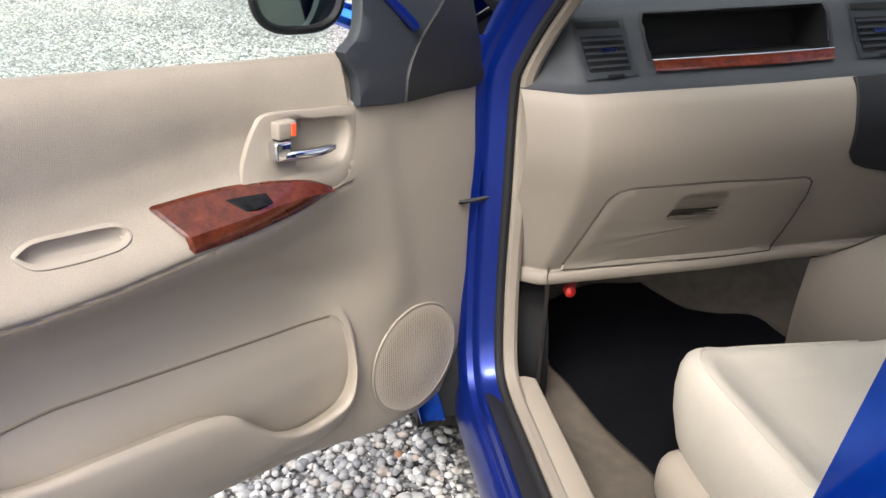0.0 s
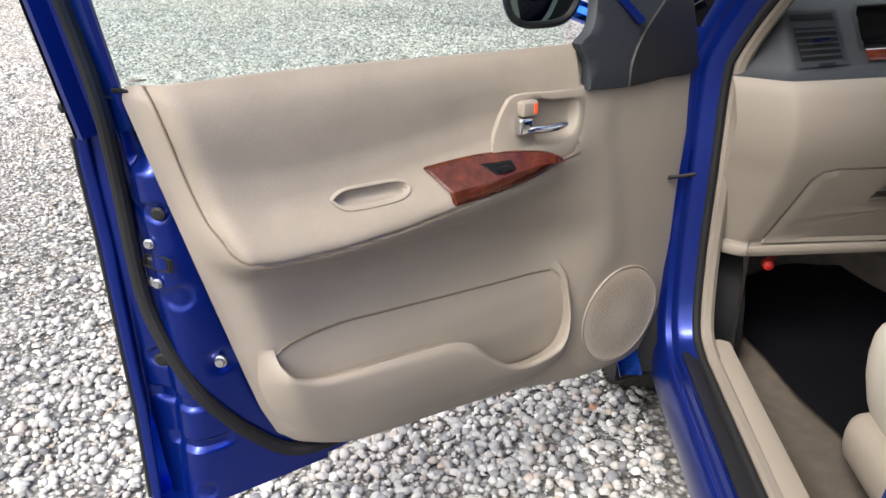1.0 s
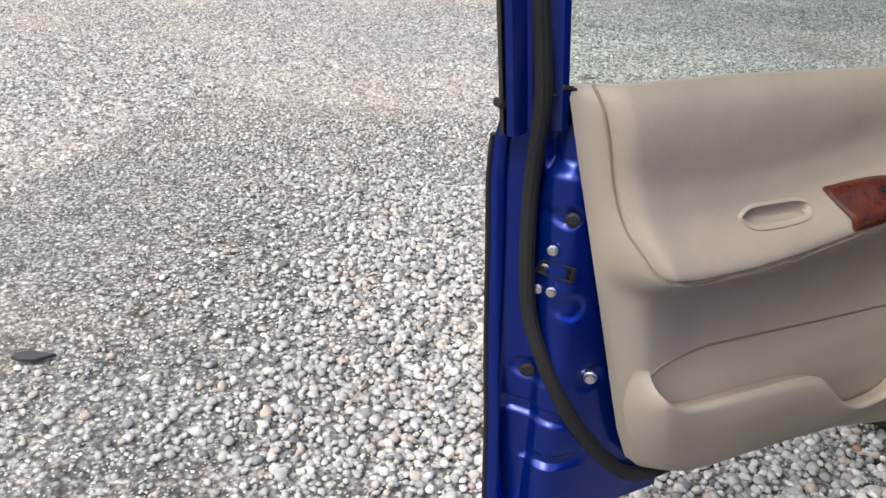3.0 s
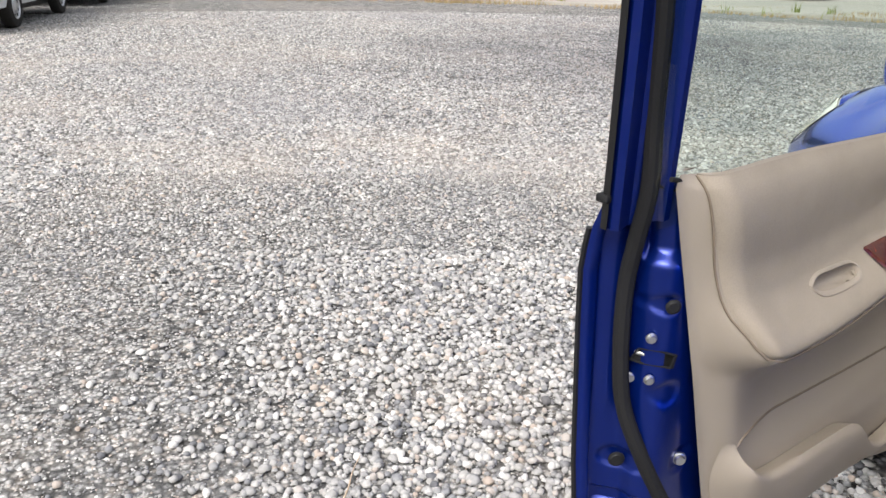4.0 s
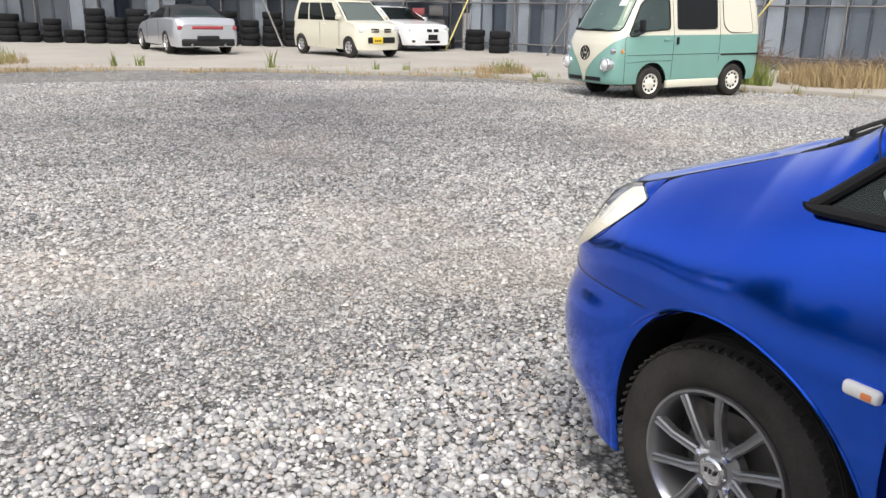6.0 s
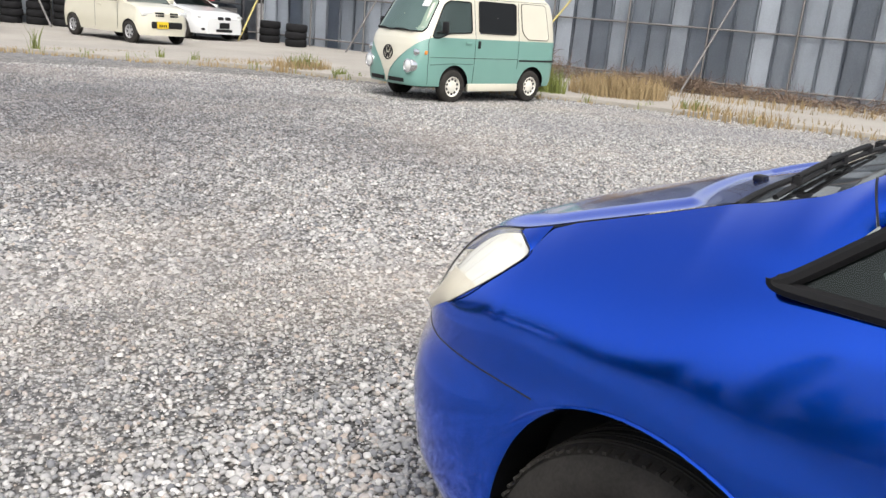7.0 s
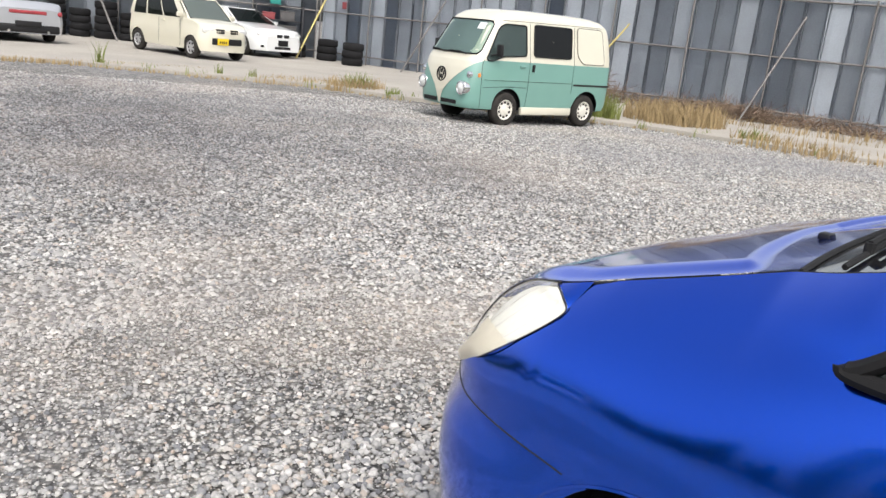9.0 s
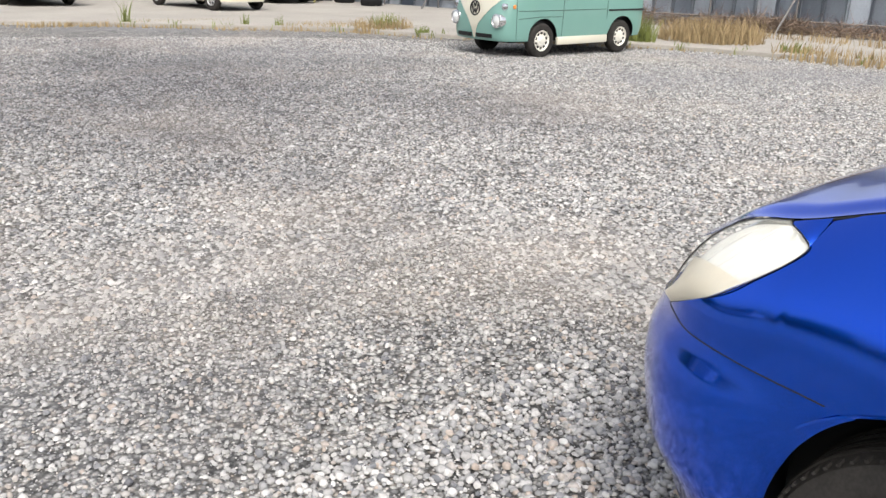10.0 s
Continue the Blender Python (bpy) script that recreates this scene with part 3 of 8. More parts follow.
# bumper: the same plan, wrapped round the nose
def bumper_at(u, v):
    w = lerp(2.16 / 9, 1.0, u)
    x, y = plan(w)
    x2, y2 = plan(min(1, w + 0.01))
    x1, y1 = plan(w - 0.01)
    n = Vector((-(y2 - y1), x2 - x1, 0)).normalized()
    zt = lerp(0.646, 0.665, smooth(0.0, 0.45, u))
    zt = lerp(zt, 0.60, smooth(0.55, 0.9, u))
    z0 = 0.20
    z = lerp(z0, zt, v)
    out = 0.030 * math.exp(-((z - 0.50) / 0.15) ** 2) * smooth(0.665, 0.56, z) * (smooth(0.0, 0.40, u) * 0.85 + 0.15) - 0.065 * smooth(0.36, 0.19, z) * smooth(0.12, 0.5, u)
    p = Vector((x, y, z)) + n * out
    # wheel opening
    if abs(p.z - ARCH[1]) < ARCH[2]:
        edge = math.sqrt(ARCH[2] ** 2 - (p.z - ARCH[1]) ** 2)
        lo = ARCH[0] + edge
        p = p.lerp(Vector((plan_x(lo + 0.0) + side_bulge(p.z), lo, p.z)), max(0.0, 1 - u / 0.30)) if u < 0.30 else p
    return p


b = bmesh.new()
grid(b, lambda u, v: bumper_at(u, v), 60, 24)
half = [v for v in b.verts]
geom = bmesh.ops.duplicate(b, geom=b.verts[:] + b.faces[:])["geom"]
vs = [g for g in geom if isinstance(g, bmesh.types.BMVert)]
for v in vs:
    v.co = mirror_x(v.co)
bmesh.ops.reverse_faces(b, faces=[g for g in geom if isinstance(g, bmesh.types.BMFace)])
bmesh.ops.remove_doubles(b, verts=b.verts[:], dist=0.0008)
bumper = part("front_bumper", b, PAINT, car)


def bumper_seam(b):
    pts = [(2.09 + 0.41 * i / 30, 0.647) for i in range(31)]
    tube(b, [(fender_x(y, z) + 0.0004, y, z + 0.012 * smooth(2.40, 2.50, y)) for y, z in pts], 0.0018, 6)


both("bumper_seam", bumper_seam, BLACK)


# hood
def hood_edge(t):
    pts = [(0.500, 1.868, 1.046), (0.474, 2.00, 1.001), (0.458, 2.14, 0.954), (0.447, 2.250, 0.917), (0.476, 2.372, 0.883), (0.492, 2.452, 0.830), (0.62, 2.55, 0.765), (CX, 2.605, 0.735)]
    return curve_at(pts, t)


def hood_back(t):
    pts = [(0.500, 1.868, 1.046), (0.575, 1.889, 1.048), (0.70, 1.908, 1.05), (0.90, 1.926, 1.052), (CX, 1.930, 1.052)]
    return curve_at(pts, t)


def hood_at(u, v):
    """u from the left edge to the centre, v from the back edge to the front."""
    e = Vector(hood_edge(v))
    c0 = Vector((CX, lerp(1.930, 2.605, v), 0))
    c0.z = table([(0, 1.052), (0.25, 0.998), (0.5, 0.938), (0.75, 0.862), (0.9, 0.80), (1, 0.735)], v)
    back = Vector(hood_back(u))
    p = e.lerp(c0, u)
    bend = Vector((0, back.y - lerp(1.868, 1.930, u), 0)) * (1 - v) ** 2
    p += bend
    crown = 0.012 * math.sin(math.pi * min(1, u * 1.0)) * math.sin(math.pi * min(1, 0.15 + v * 0.85))
    p.z += crown + 0.001
    # raised line from the lamp towards the windscreen
    rise = 0.062 + 0.118 * u ** 0.75
    p.z += 0.013 * smooth(rise, rise + 0.032, v) * smooth(0.0, 0.10, u) * smooth(1.0, 0.55, v)
    return p


b = bmesh.new()
grid(b, hood_at, 60, 130)
geom = bmesh.ops.duplicate(b, geom=b.verts[:] + b.faces[:])["geom"]
for v in [g for g in geom if isinstance(g, bmesh.types.BMVert)]:
    v.co = mirror_x(v.co)
bmesh.ops.reverse_faces(b, faces=[g for g in geom if isinstance(g, bmesh.types.BMFace)])
bmesh.ops.remove_doubles(b, verts=b.verts[:], dist=0.0008)
part("hood", b, PAINT, car)


# head lamps
def lamp_at(u, v, lift=0.0):
    """v from the lower rear edge to the hood edge; u from the rear corner to the nose tip."""
    low = Vector(curve_at(LAMP_LOW, u)) + Vector((-0.004, 0, 0))
    high = Vector(curve_at([(0.440, 2.272, 0.910), (0.470, 2.372, 0.880), (0.483, 2.447, 0.828), (0.488, 2.505, 0.756), (0.478, 2.540, 0.674)], u))
    p = low.lerp(high, v)
    puff = math.sin(math.pi * v) * 0.024 * smooth(0, 0.25, u) + 0.004 * math.sin(math.pi * v)
    return p + Vector((-0.55, 0.55, 0.62)) * (puff * 0.8 + lift)


def lens_material(name):
    m = mat(name, (0.93, 0.91, 0.80), 0.12, 0, 0.08, 20, 0.04, 300, coat=1.0)
    m.node_tree.nodes["Principled BSDF"].inputs["Alpha"].default_value = 0.25
    return m


LENS = lens_material("yellowed_lamp_lens")
REFLECTOR = mat("lamp_reflector", (0.96, 0.95, 0.90), 0.25, 0.35, 0.05, 30)
GREY_PLASTIC = mat("grey_lamp_bezel", (0.62, 0.56, 0.44), 0.4, 0, 0.1, 30)

for side in (0, 1):
    def flipped(b):
        if side:
            for v in b.verts:
                v.co = mirror_x(v.co)
            bmesh.ops.reverse_faces(b, faces=b.faces[:])
        return b

    b = bmesh.new()
    grid(b, lambda u, v: lamp_at(u, v), 28, 16)
    lens = part("head_lamp", flipped(b), LENS, car, "head lamp with a clouded, yellowed lens")
    b = bmesh.new()
    grid(b, lambda u, v: lamp_at(u, v, -0.022) + Vector((0.3, -0.25, -0.25)) * 0.012 * math.sin(8 * math.pi * v), 28, 24)
    part("reflector", flipped(b), REFLECTOR, lens, "ribbed bright reflector")
    b = bmesh.new()
    tube(b, [lamp_at(u / 40, 0.0, -0.001) for u in range(41)], 0.0016, 6)
    tube(b, [lamp_at(u / 40, 1.0, -0.001) for u in range(41)], 0.0025, 6)
    part("lamp_seal", flipped(b), BLACK, lens)
    b = bmesh.new()
    grid(b, lambda u, v: lamp_at(lerp(0.72, 1.0, u), v, -0.010), 10, 10)
    part("turn_lamp", flipped(b), GREY_PLASTIC, lens)

# grille opening at the nose
b = bmesh.new()
grid(b, lambda u, v: (lerp(0.70, 2 * CX - 0.70, u), 2.66 - 0.35 * (u - 0.5) ** 2 - 0.05 * v, lerp(0.615, 0.72, v)), 16, 4, flip=True)
part("grille", b, BLACK, car, "black front grille")
b = bmesh.new()
for k in range(3):
    tube(b, [(lerp(0.72, 2 * CX - 0.72, i / 12), 2.672 - 0.35 * (i / 12 - 0.5) ** 2 - 0.016 * k, 0.635 + 0.03 * k) for i in range(13)], 0.006, 6)
part("grille_bar", b, CHROME, car)

# windscreen and its surround
WS_EDGE = [(0.482, 1.862, 1.046), (0.432, 1.75, 1.082), (0.397, 1.64, 1.142), (0.402, 1.55, 1.203), (0.435, 1.25, 1.37), (0.49, 0.98, 1.505)]


def screen_at(u, v, lift=0.0):
    l = Vector(curve_at(WS_EDGE, v)) + Vector((0.004, 0, -0.004))
    c = Vector((CX, lerp(1.916, 1.08, v), lerp(1.052, 1.545, v)))
    w = abs(2 * u - 1)
    e = l if u < 0.5 else Vector(mirror_x(l))
    k = (1 - w) ** 0.75 if w < 1 else 0
    p = e.lerp(c, 1 - w)
    p.y = lerp(c.y, e.y, w ** 2.2)
    p.z = lerp(c.z, e.z, w ** 2.2) + lift
    return p


b = bmesh.new()
grid(b, lambda u, v: screen_at(u, v), 40, 24, flip=True)
screen = part("windscreen", b, SCREEN, car, "clear curved windscreen")
b = bmesh.new()
grid(b, lambda u, v: (lambda p, q: p.lerp(q, v))(Vector(hood_back(1 - abs(2 * u - 1)) if u <= 0.5 else mirror_x(hood_back(1 - abs(2 * u - 1)))) + Vector((0, 0.01, -0.02)), screen_at(u, 0.02, -0.012)), 40, 4, flip=True)
part("cowl", b, BLACK, car, "black plastic cowl below the windscreen")
b = bmesh.new()
tube(b, [screen_at(i / 60, 0.005, 0.003) for i in range(61)], 0.006, 6)
part("windscreen_seal", b, RUBBER, car)


def wiper(foot, tip, u0, u1, v0, v1):
    arm = bmesh.new()
    a, t = screen_at(foot[0], foot[1], 0.010), screen_at(tip[0], tip[1], 0.022)
    tube(arm, [a, a.lerp(t, 0.2) + Vector((0, 0, 0.012)), a.lerp(t, 0.6) + Vector((0, 0, 0.010)), t], lambda k: lerp(0.011, 0.007, k), 8)
    lathe(arm, [(-0.01, 0.001), (-0.01, 0.016), (0.02, 0.013), (0.026, 0.001)], 12, "z", a)
    w = part("wiper", arm, BLACK, car, "black windscreen wiper lying on the glass")
    blade = bmesh.new()
    pts = [screen_at(lerp(u0, u1, k / 12), lerp(v0, v1, k / 12), 0.007) for k in range(13)]
    tube(blade, pts, 0.0050, 6)
    tube(blade, [p + Vector((0, 0, 0.014)) for p in pts[2:-2]], 0.0055, 6)
    for k in (2, 5, 7, 10):
        tube(blade, [pts[k], pts[k] + Vector((0, 0, 0.016))], 0.008, 6)
    part("wiper_blade", blade, RUBBER, w)


wiper((0.44, 0.025), (0.20, 0.125), 0.02, 0.38, 0.120, 0.150)
wiper((0.74, 0.025), (0.52, 0.115), 0.34, 0.70, 0.135, 0.110)

for x in (0.839, 1.374):
    b = bmesh.new()
    k = min(1.0, (x - 0.5) / (CX - 0.5)) if x < CX else min(1.0, (2 * CX - x - 0.5) / (CX - 0.5))
    p = hood_at(k, 0.085)
    box(b, (x, p.y, p.z + 0.004), (0.030, 0.024, 0.014), 0.004)
    part("washer_jet", b, BLACK, car, "small black washer jet on the hood")


# screen pillar, quarter window
PILLAR_LOW = [(0.338, 1.604, 1.088), (0.352, 1.50, 1.165), (0.395, 1.25, 1.335), (0.455, 0.98, 1.472)]
PILLAR_TOP = [(0.392, 1.634, 1.144), (0.402, 1.53, 1.212), (0.438, 1.25, 1.372), (0.492, 0.98, 1.507)]


def pillar(b):
    def at(u, v):
        p = Vector(curve_at(PILLAR_LOW, v)).lerp(Vector(curve_at(PILLAR_TOP, v)), u)
        return p + Vector((-0.014, 0, 0.010)) * math.sin(math.pi * u)
    grid(b, at, 12, 24)
    grid(b, lambda u, v: Vector(at(u, v)) + Vector((0.02, 0, -0.012)), 12, 24, flip=True)


both("windscreen_pillar", pillar, PAINT)


def pillar_gap(b):
    g, t = Vector(PILLAR_LOW[0]), Vector(PILLAR_TOP[0])
    tube(b, [g.lerp(t, k / 12) + Vector((-0.0142, 0, 0.0102)) * math.sin(math.pi * k / 12) for k in range(13)], 0.0018, 6)


both("pillar_gap", pillar_gap, BLACK)
QW = [(0.312, 1.708, 0.978), (0.296, 1.455, 0.982), (0.350, 1.455, 1.196)]


def quarter_glass(b):
    f, r, t = (Vector(p) + Vector((0.006, 0, 0)) for p in QW)
    grid(b, lambda u, v: f.lerp(r, v).lerp(f.lerp(t, v), u), 6, 8)


def quarter_seal(b):
    f, r, t = (Vector(p) for p in QW)
    a = [r, r.lerp(f, 0.5), r.lerp(f, 0.93), f + Vector((0, 0.006, 0.008)), t.lerp(f, 0.93), t.lerp(f, 0.5), t]
    tube(b, curve(a, 30), 0.0125, 8)


def quarter_mask(b):
    f, r, t = (Vector(p) + Vector((0.0085, 0, 0)) for p in QW)
    c = (f * 0.24 + r * 0.40 + t * 0.36)
    outer = [f, f.lerp(r, 0.5), r, r.lerp(t, 0.5), t, t.lerp(f, 0.5)]
    inner = [c.lerp(f, 0.34), c.lerp(f.lerp(r, 0.5), 0.62), c.lerp(r, 0.86), c.lerp(r.lerp(t, 0.5), 0.9), c.lerp(t, 0.8), c.lerp(t.lerp(f, 0.5), 0.62)]
    rings(b, [curve(outer + outer[:1], 36)[:-1], curve(inner + inner[:1], 36)[:-1]], caps=False)


both("quarter_window", quarter_glass, GLASS, "small triangular tinted quarter window")
both("quarter_window_seal", quarter_seal, RUBBER, "matt black rubber window surround")
both("quarter_window_border", quarter_mask, BLACK)

# side marker lamp on the fender
b = bmesh.new()
box(b, (fender_x(1.505, 0.690) - 0.005, 1.505, 0.690), (0.022, 0.075, 0.030), 0.011, 3)
marker = part("side_marker", b, mat("clear_marker_lens", (0.78, 0.76, 0.72), 0.12, 0, 0.05, 60, coat=1.0), car, "clear oval side marker lamp with an orange bulb")
b = bmesh.new()
box(b, (fender_x(1.505, 0.690) - 0.0135, 1.492, 0.688), (0.01, 0.022, 0.014), 0.004)
part("bulb", b, mat("amber_bulb", (0.8, 0.25, 0.08), 0.3, 0, 0.05), marker)


# ---- wheels ----
def build_wheel(parent, hub, name="wheel", flip=False):
    """Tyre, ten-spoked rim, nuts and cap; outer face towards -x."""
    R, rim = 0.306, 0.196
    b = bmesh.new()
    lathe(b, [(0.165, rim - 0.01), (0.185, rim + 0.02), (0.192, rim + 0.06), (0.180, R - 0.018), (0.160, R - 0.004), (0.095, R), (0.035, R - 0.003), (0.010, R - 0.016), (-0.004, rim + 0.062), (-0.002, rim + 0.022), (0.010, rim + 0.004), (0.03, rim - 0.012)], 72, "x")
    for ring_x in (0.045, 0.080, 0.115, 0.148):
        lathe(b, [(ring_x - 0.006, R + 0.0005), (ring_x - 0.004, R - 0.006), (ring_x + 0.004, R - 0.006), (ring_x + 0.006, R + 0.0005)], 72, "x")
    for k in range(72):
        a = 2 * math.pi * k / 72
        for xx in (0.016, 0.172):
            m = Matrix.Rotation(a, 3, "X")
            box(b, m @ Vector((xx, 0, R - 0.0075)), (0.026, 0.007, 0.006), 0, 1, m.to_4x4())
    wheel = new(name)
    wheel.parent = parent
    wheel.location = hub
    if flip:
        wheel.rotation_euler = (0, 0, math.pi)
    part("tyre", b, TYRE, wheel, "worn black tyre")
    b = bmesh.new()
    lathe(b, [(0.010, rim + 0.003), (0.000, rim + 0.001), (-0.001, rim - 0.006), (0.008, rim - 0.012), (0.02, rim - 0.020), (0.14, rim - 0.028), (0.165, rim - 0.01)], 72, "x")
    for pair in range(5):
        for sgn in (-1, 1):
            a = 2 * math.pi * pair / 5 + sgn * radians(16.5)
            a0 = 2 * math.pi * pair / 5 + sgn * radians(24)
            loops = []
            for r, ang, w, x0, th in ((0.034, a0, 0.030, 0.020, 0.03), (0.075, a0 * 0.6 + a * 0.4, 0.023, 0.010, 0.026), (0.13, a, 0.021, 0.004, 0.022), (rim - 0.008, a, 0.026, 0.004, 0.026)):
                d, t = Vector((0, math.cos(ang), math.sin(ang))), Vector((0, -math.sin(ang), math.cos(ang)))
                c = d * r
                loops.append([c + t * (-w / 2) + Vector((x0 + 0.004, 0, 0)), c + t * (-w * 0.3) + Vector((x0, 0, 0)), c + t * (-w * 0.1) + Vector((x0 + 0.003, 0, 0)), c + t * (w * 0.1) + Vector((x0 + 0.003, 0, 0)),
                              c + t * (w * 0.3) + Vector((x0, 0, 0)), c + t * (w / 2) + Vector((x0 + 0.004, 0, 0)), c + t * (w / 2) + Vector((x0 + th, 0, 0)), c + t * (-w / 2) + Vector((x0 + th, 0, 0))])
            rings(b, loops)
    lathe(b, [(0.05, 0.07), (0.026, 0.068), (0.018, 0.05), (0.016, 0.036)], 40, "x")
    bmesh.ops.recalc_face_normals(b, faces=b.faces[:])
    part("rim", b, ALLOY, wheel, "grey ten-spoke alloy rim")
    b = bmesh.new()
    lathe(b, [(0.02, 0.036), (0.004, 0.034), (0.000, 0.028), (0.002, 0.024), (0.000, 0.0)], 32, "x")
    cap = part("centre_cap", b, CHROME, wheel)
    b = bmesh.new()
    for k in range(3):
        box(b, (-0.0005, -0.012 + 0.012 * k, 0.001), (0.002, 0.007, 0.011), 0.0005, 1)
    part("cap_mark", b, BLACK, cap)
    for k in range(4):
        b = bmesh.new()
        a = 2 * math.pi * k / 4 + 0.6
        lathe(b, [(0.03, 0.011), (0.004, 0.0105), (0.000, 0.006), (0.0, 0.0)], 6, "x", (0, 0.052 * math.cos(a), 0.052 * math.sin(a)))
        part("wheel_nut", b, CHROME, wheel)
    b = bmesh.new()
    lathe(b, [(0.075, 0.0), (0.075, 0.128), (0.085, 0.13), (0.095, 0.128), (0.10, 0.0)], 40, "x")
    box(b, (0.085, 0.075, 0.085), (0.06, 0.07, 0.11), 0.01)
    part("brake_disc", b, mat("dull_brake_steel", (0.10, 0.095, 0.09), 0.5, 0.8, 0.3, 30), wheel)
    b = bmesh.new()
    lathe(b, [(0.10, rim - 0.022), (0.12, 0.0)], 40, "x")
    part("wheel_back", b, BLACK, wheel)
    return wheel


for hy, steer in ((HUB[0], 2.0), (HUB[0] - 2.6, 0.0)):
    for hx, flip in ((0.318, False), (2 * CX - 0.318, True)):
        build_wheel(car, (hx, hy, HUB[1]), flip=flip).rotation_euler.z += radians(steer)

# ---- body behind the doors, roof, floor ----
OPEN = [(1.30, 0.372), (1.392, 0.405), (1.432, 0.55), (1.440, 0.75), (1.440, 0.98), (1.33, 1.15), (1.12, 1.315), (0.86, 1.44), (0.52, 1.478), (0.37, 1.42), (0.352, 1.10), (0.366, 0.95), (0.40, 0.80), (0.44, 0.55), (0.46, 0.41), (0.56, 0.372)]


def opening(k, grow):
    """The door opening's loop in y, z, widened by grow."""
    pts = curve(OPEN + OPEN[:1], 120)[:-1]
    n = len(pts)
    y, z = pts[k % n]
    a, c = pts[(k - 1) % n], pts[(k + 1) % n]
    d = Vector((c[0] - a[0], c[1] - a[1])).normalized()
    return y + d.y * grow, z - d.x * grow


def tumble(z):
    return 0.30 * max(0.0, z - 0.98)


def frame_ring(b, sections):
    rings(b, [[(x + tumble(opening(k, g)[1]), *opening(k, g)) for k in range(120)] for x, g in sections], caps=False)


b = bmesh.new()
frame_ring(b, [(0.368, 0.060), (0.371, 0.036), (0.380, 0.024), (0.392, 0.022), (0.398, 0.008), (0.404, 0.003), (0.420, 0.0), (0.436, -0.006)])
part("door_frame", b, JAMB_SHADE, car)
b = bmesh.new()
rings(b, [[(0.438 + 0.009 * math.cos(a) + tumble(opening(k, 0)[1]), *opening(k, -0.010 + 0.009 * math.sin(a))) for k in range(120)] for a in [2 * math.pi * i / 8 for i in range(9)]], caps=False)
part("weatherstrip", b, RUBBER, car, "black rubber door seal")
b = bmesh.new()
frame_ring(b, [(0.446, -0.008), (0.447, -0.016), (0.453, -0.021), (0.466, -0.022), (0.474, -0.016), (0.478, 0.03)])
part("door_frame_trim", b, BEIGE_SHADED, car, "beige plastic trim round the door opening")


def outer_sill(b):
    prof = [(0.47, 0.364), (0.405, 0.364), (0.400, 0.370), (0.396, 0.370), (0.392, 0.358), (0.386, 0.354), (0.383, 0.344), (0.377, 0.343), (0.371, 0.335), (0.367, 0.315), (0.366, 0.285), (0.374, 0.24), (0.39, 0.205), (0.44, 0.20)]
    rings(b, [[(x, y, z) for x, z in prof] for y in (-0.30, 0.2, 0.8, 1.3, 1.50)], closed=False)


both("sill", outer_sill, JAMB_SHADE)
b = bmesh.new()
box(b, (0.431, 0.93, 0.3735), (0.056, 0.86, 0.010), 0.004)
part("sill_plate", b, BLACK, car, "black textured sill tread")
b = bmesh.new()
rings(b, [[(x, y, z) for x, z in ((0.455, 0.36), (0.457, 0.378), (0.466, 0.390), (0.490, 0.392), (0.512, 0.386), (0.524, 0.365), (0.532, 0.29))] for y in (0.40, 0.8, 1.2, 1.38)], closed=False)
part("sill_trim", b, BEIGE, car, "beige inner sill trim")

# hinge pillar: a blue face in the opening, a black shade sheet outside it
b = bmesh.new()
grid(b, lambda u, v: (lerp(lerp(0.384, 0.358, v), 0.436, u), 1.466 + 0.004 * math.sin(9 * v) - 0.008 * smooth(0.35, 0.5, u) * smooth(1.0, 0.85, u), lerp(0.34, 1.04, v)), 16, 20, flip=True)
part("hinge_pillar", b, JAMB_SHADE, car)
# added black sheet, painted shade for the gap between door and pillar
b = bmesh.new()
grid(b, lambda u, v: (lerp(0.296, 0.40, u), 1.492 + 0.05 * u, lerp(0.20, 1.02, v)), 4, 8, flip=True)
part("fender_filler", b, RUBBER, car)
for z in (0.52, 0.90):
    b = bmesh.new()
    box(b, (0.330, 1.472, z), (0.05, 0.03, 0.055), 0.006)
    part("hinge", b, JAMB_SHADE, car)
b = bmesh.new()
box(b, (0.412, 1.4585, 0.766), (0.040, 0.012, 0.070), 0.012, 3)
part("strap_plate", b, JAMB_SHADE, car)
b = bmesh.new()
box(b, (0.420, 1.450, 0.749), (0.020, 0.010, 0.016), 0.003)
tube(b, [(0.414, 1.447, 0.748), (0.385, 1.443, 0.743), (0.350, 1.440, 0.739)], 0.0045, 6)
part("check_strap", b, BLACK, car, "black greasy door check strap")


# rear part of the body: quarter, closed doors, roof, tail
def shell_ring(y):
    w = table([(-1.72, 0.60), (-1.6, 0.72), (-1.3, 0.80), (0.4, 0.835), (1.45, 0.83)], y)
    roof = table([(-1.72, 0.95), (-1.62, 1.2), (-1.45, 1.48), (-1.1, 1.565), (0.0, 1.60), (0.98, 1.545)], y)
    low = table([(-1.72, 0.35), (-1.5, 0.22), (-1.0, 0.2), (1.5, 0.2)], y)
    half = [(w * 0.90, low), (w * 0.985, low + 0.12), (w, 0.62), (w * 0.995, 0.80), (w * 0.97, 0.96), (w * 0.84, lerp(0.96, roof, 0.80)), (w * 0.74, lerp(0.96, roof, 0.95)), (w * 0.5, roof - 0.005), (0, roof + 0.005)]
    return half


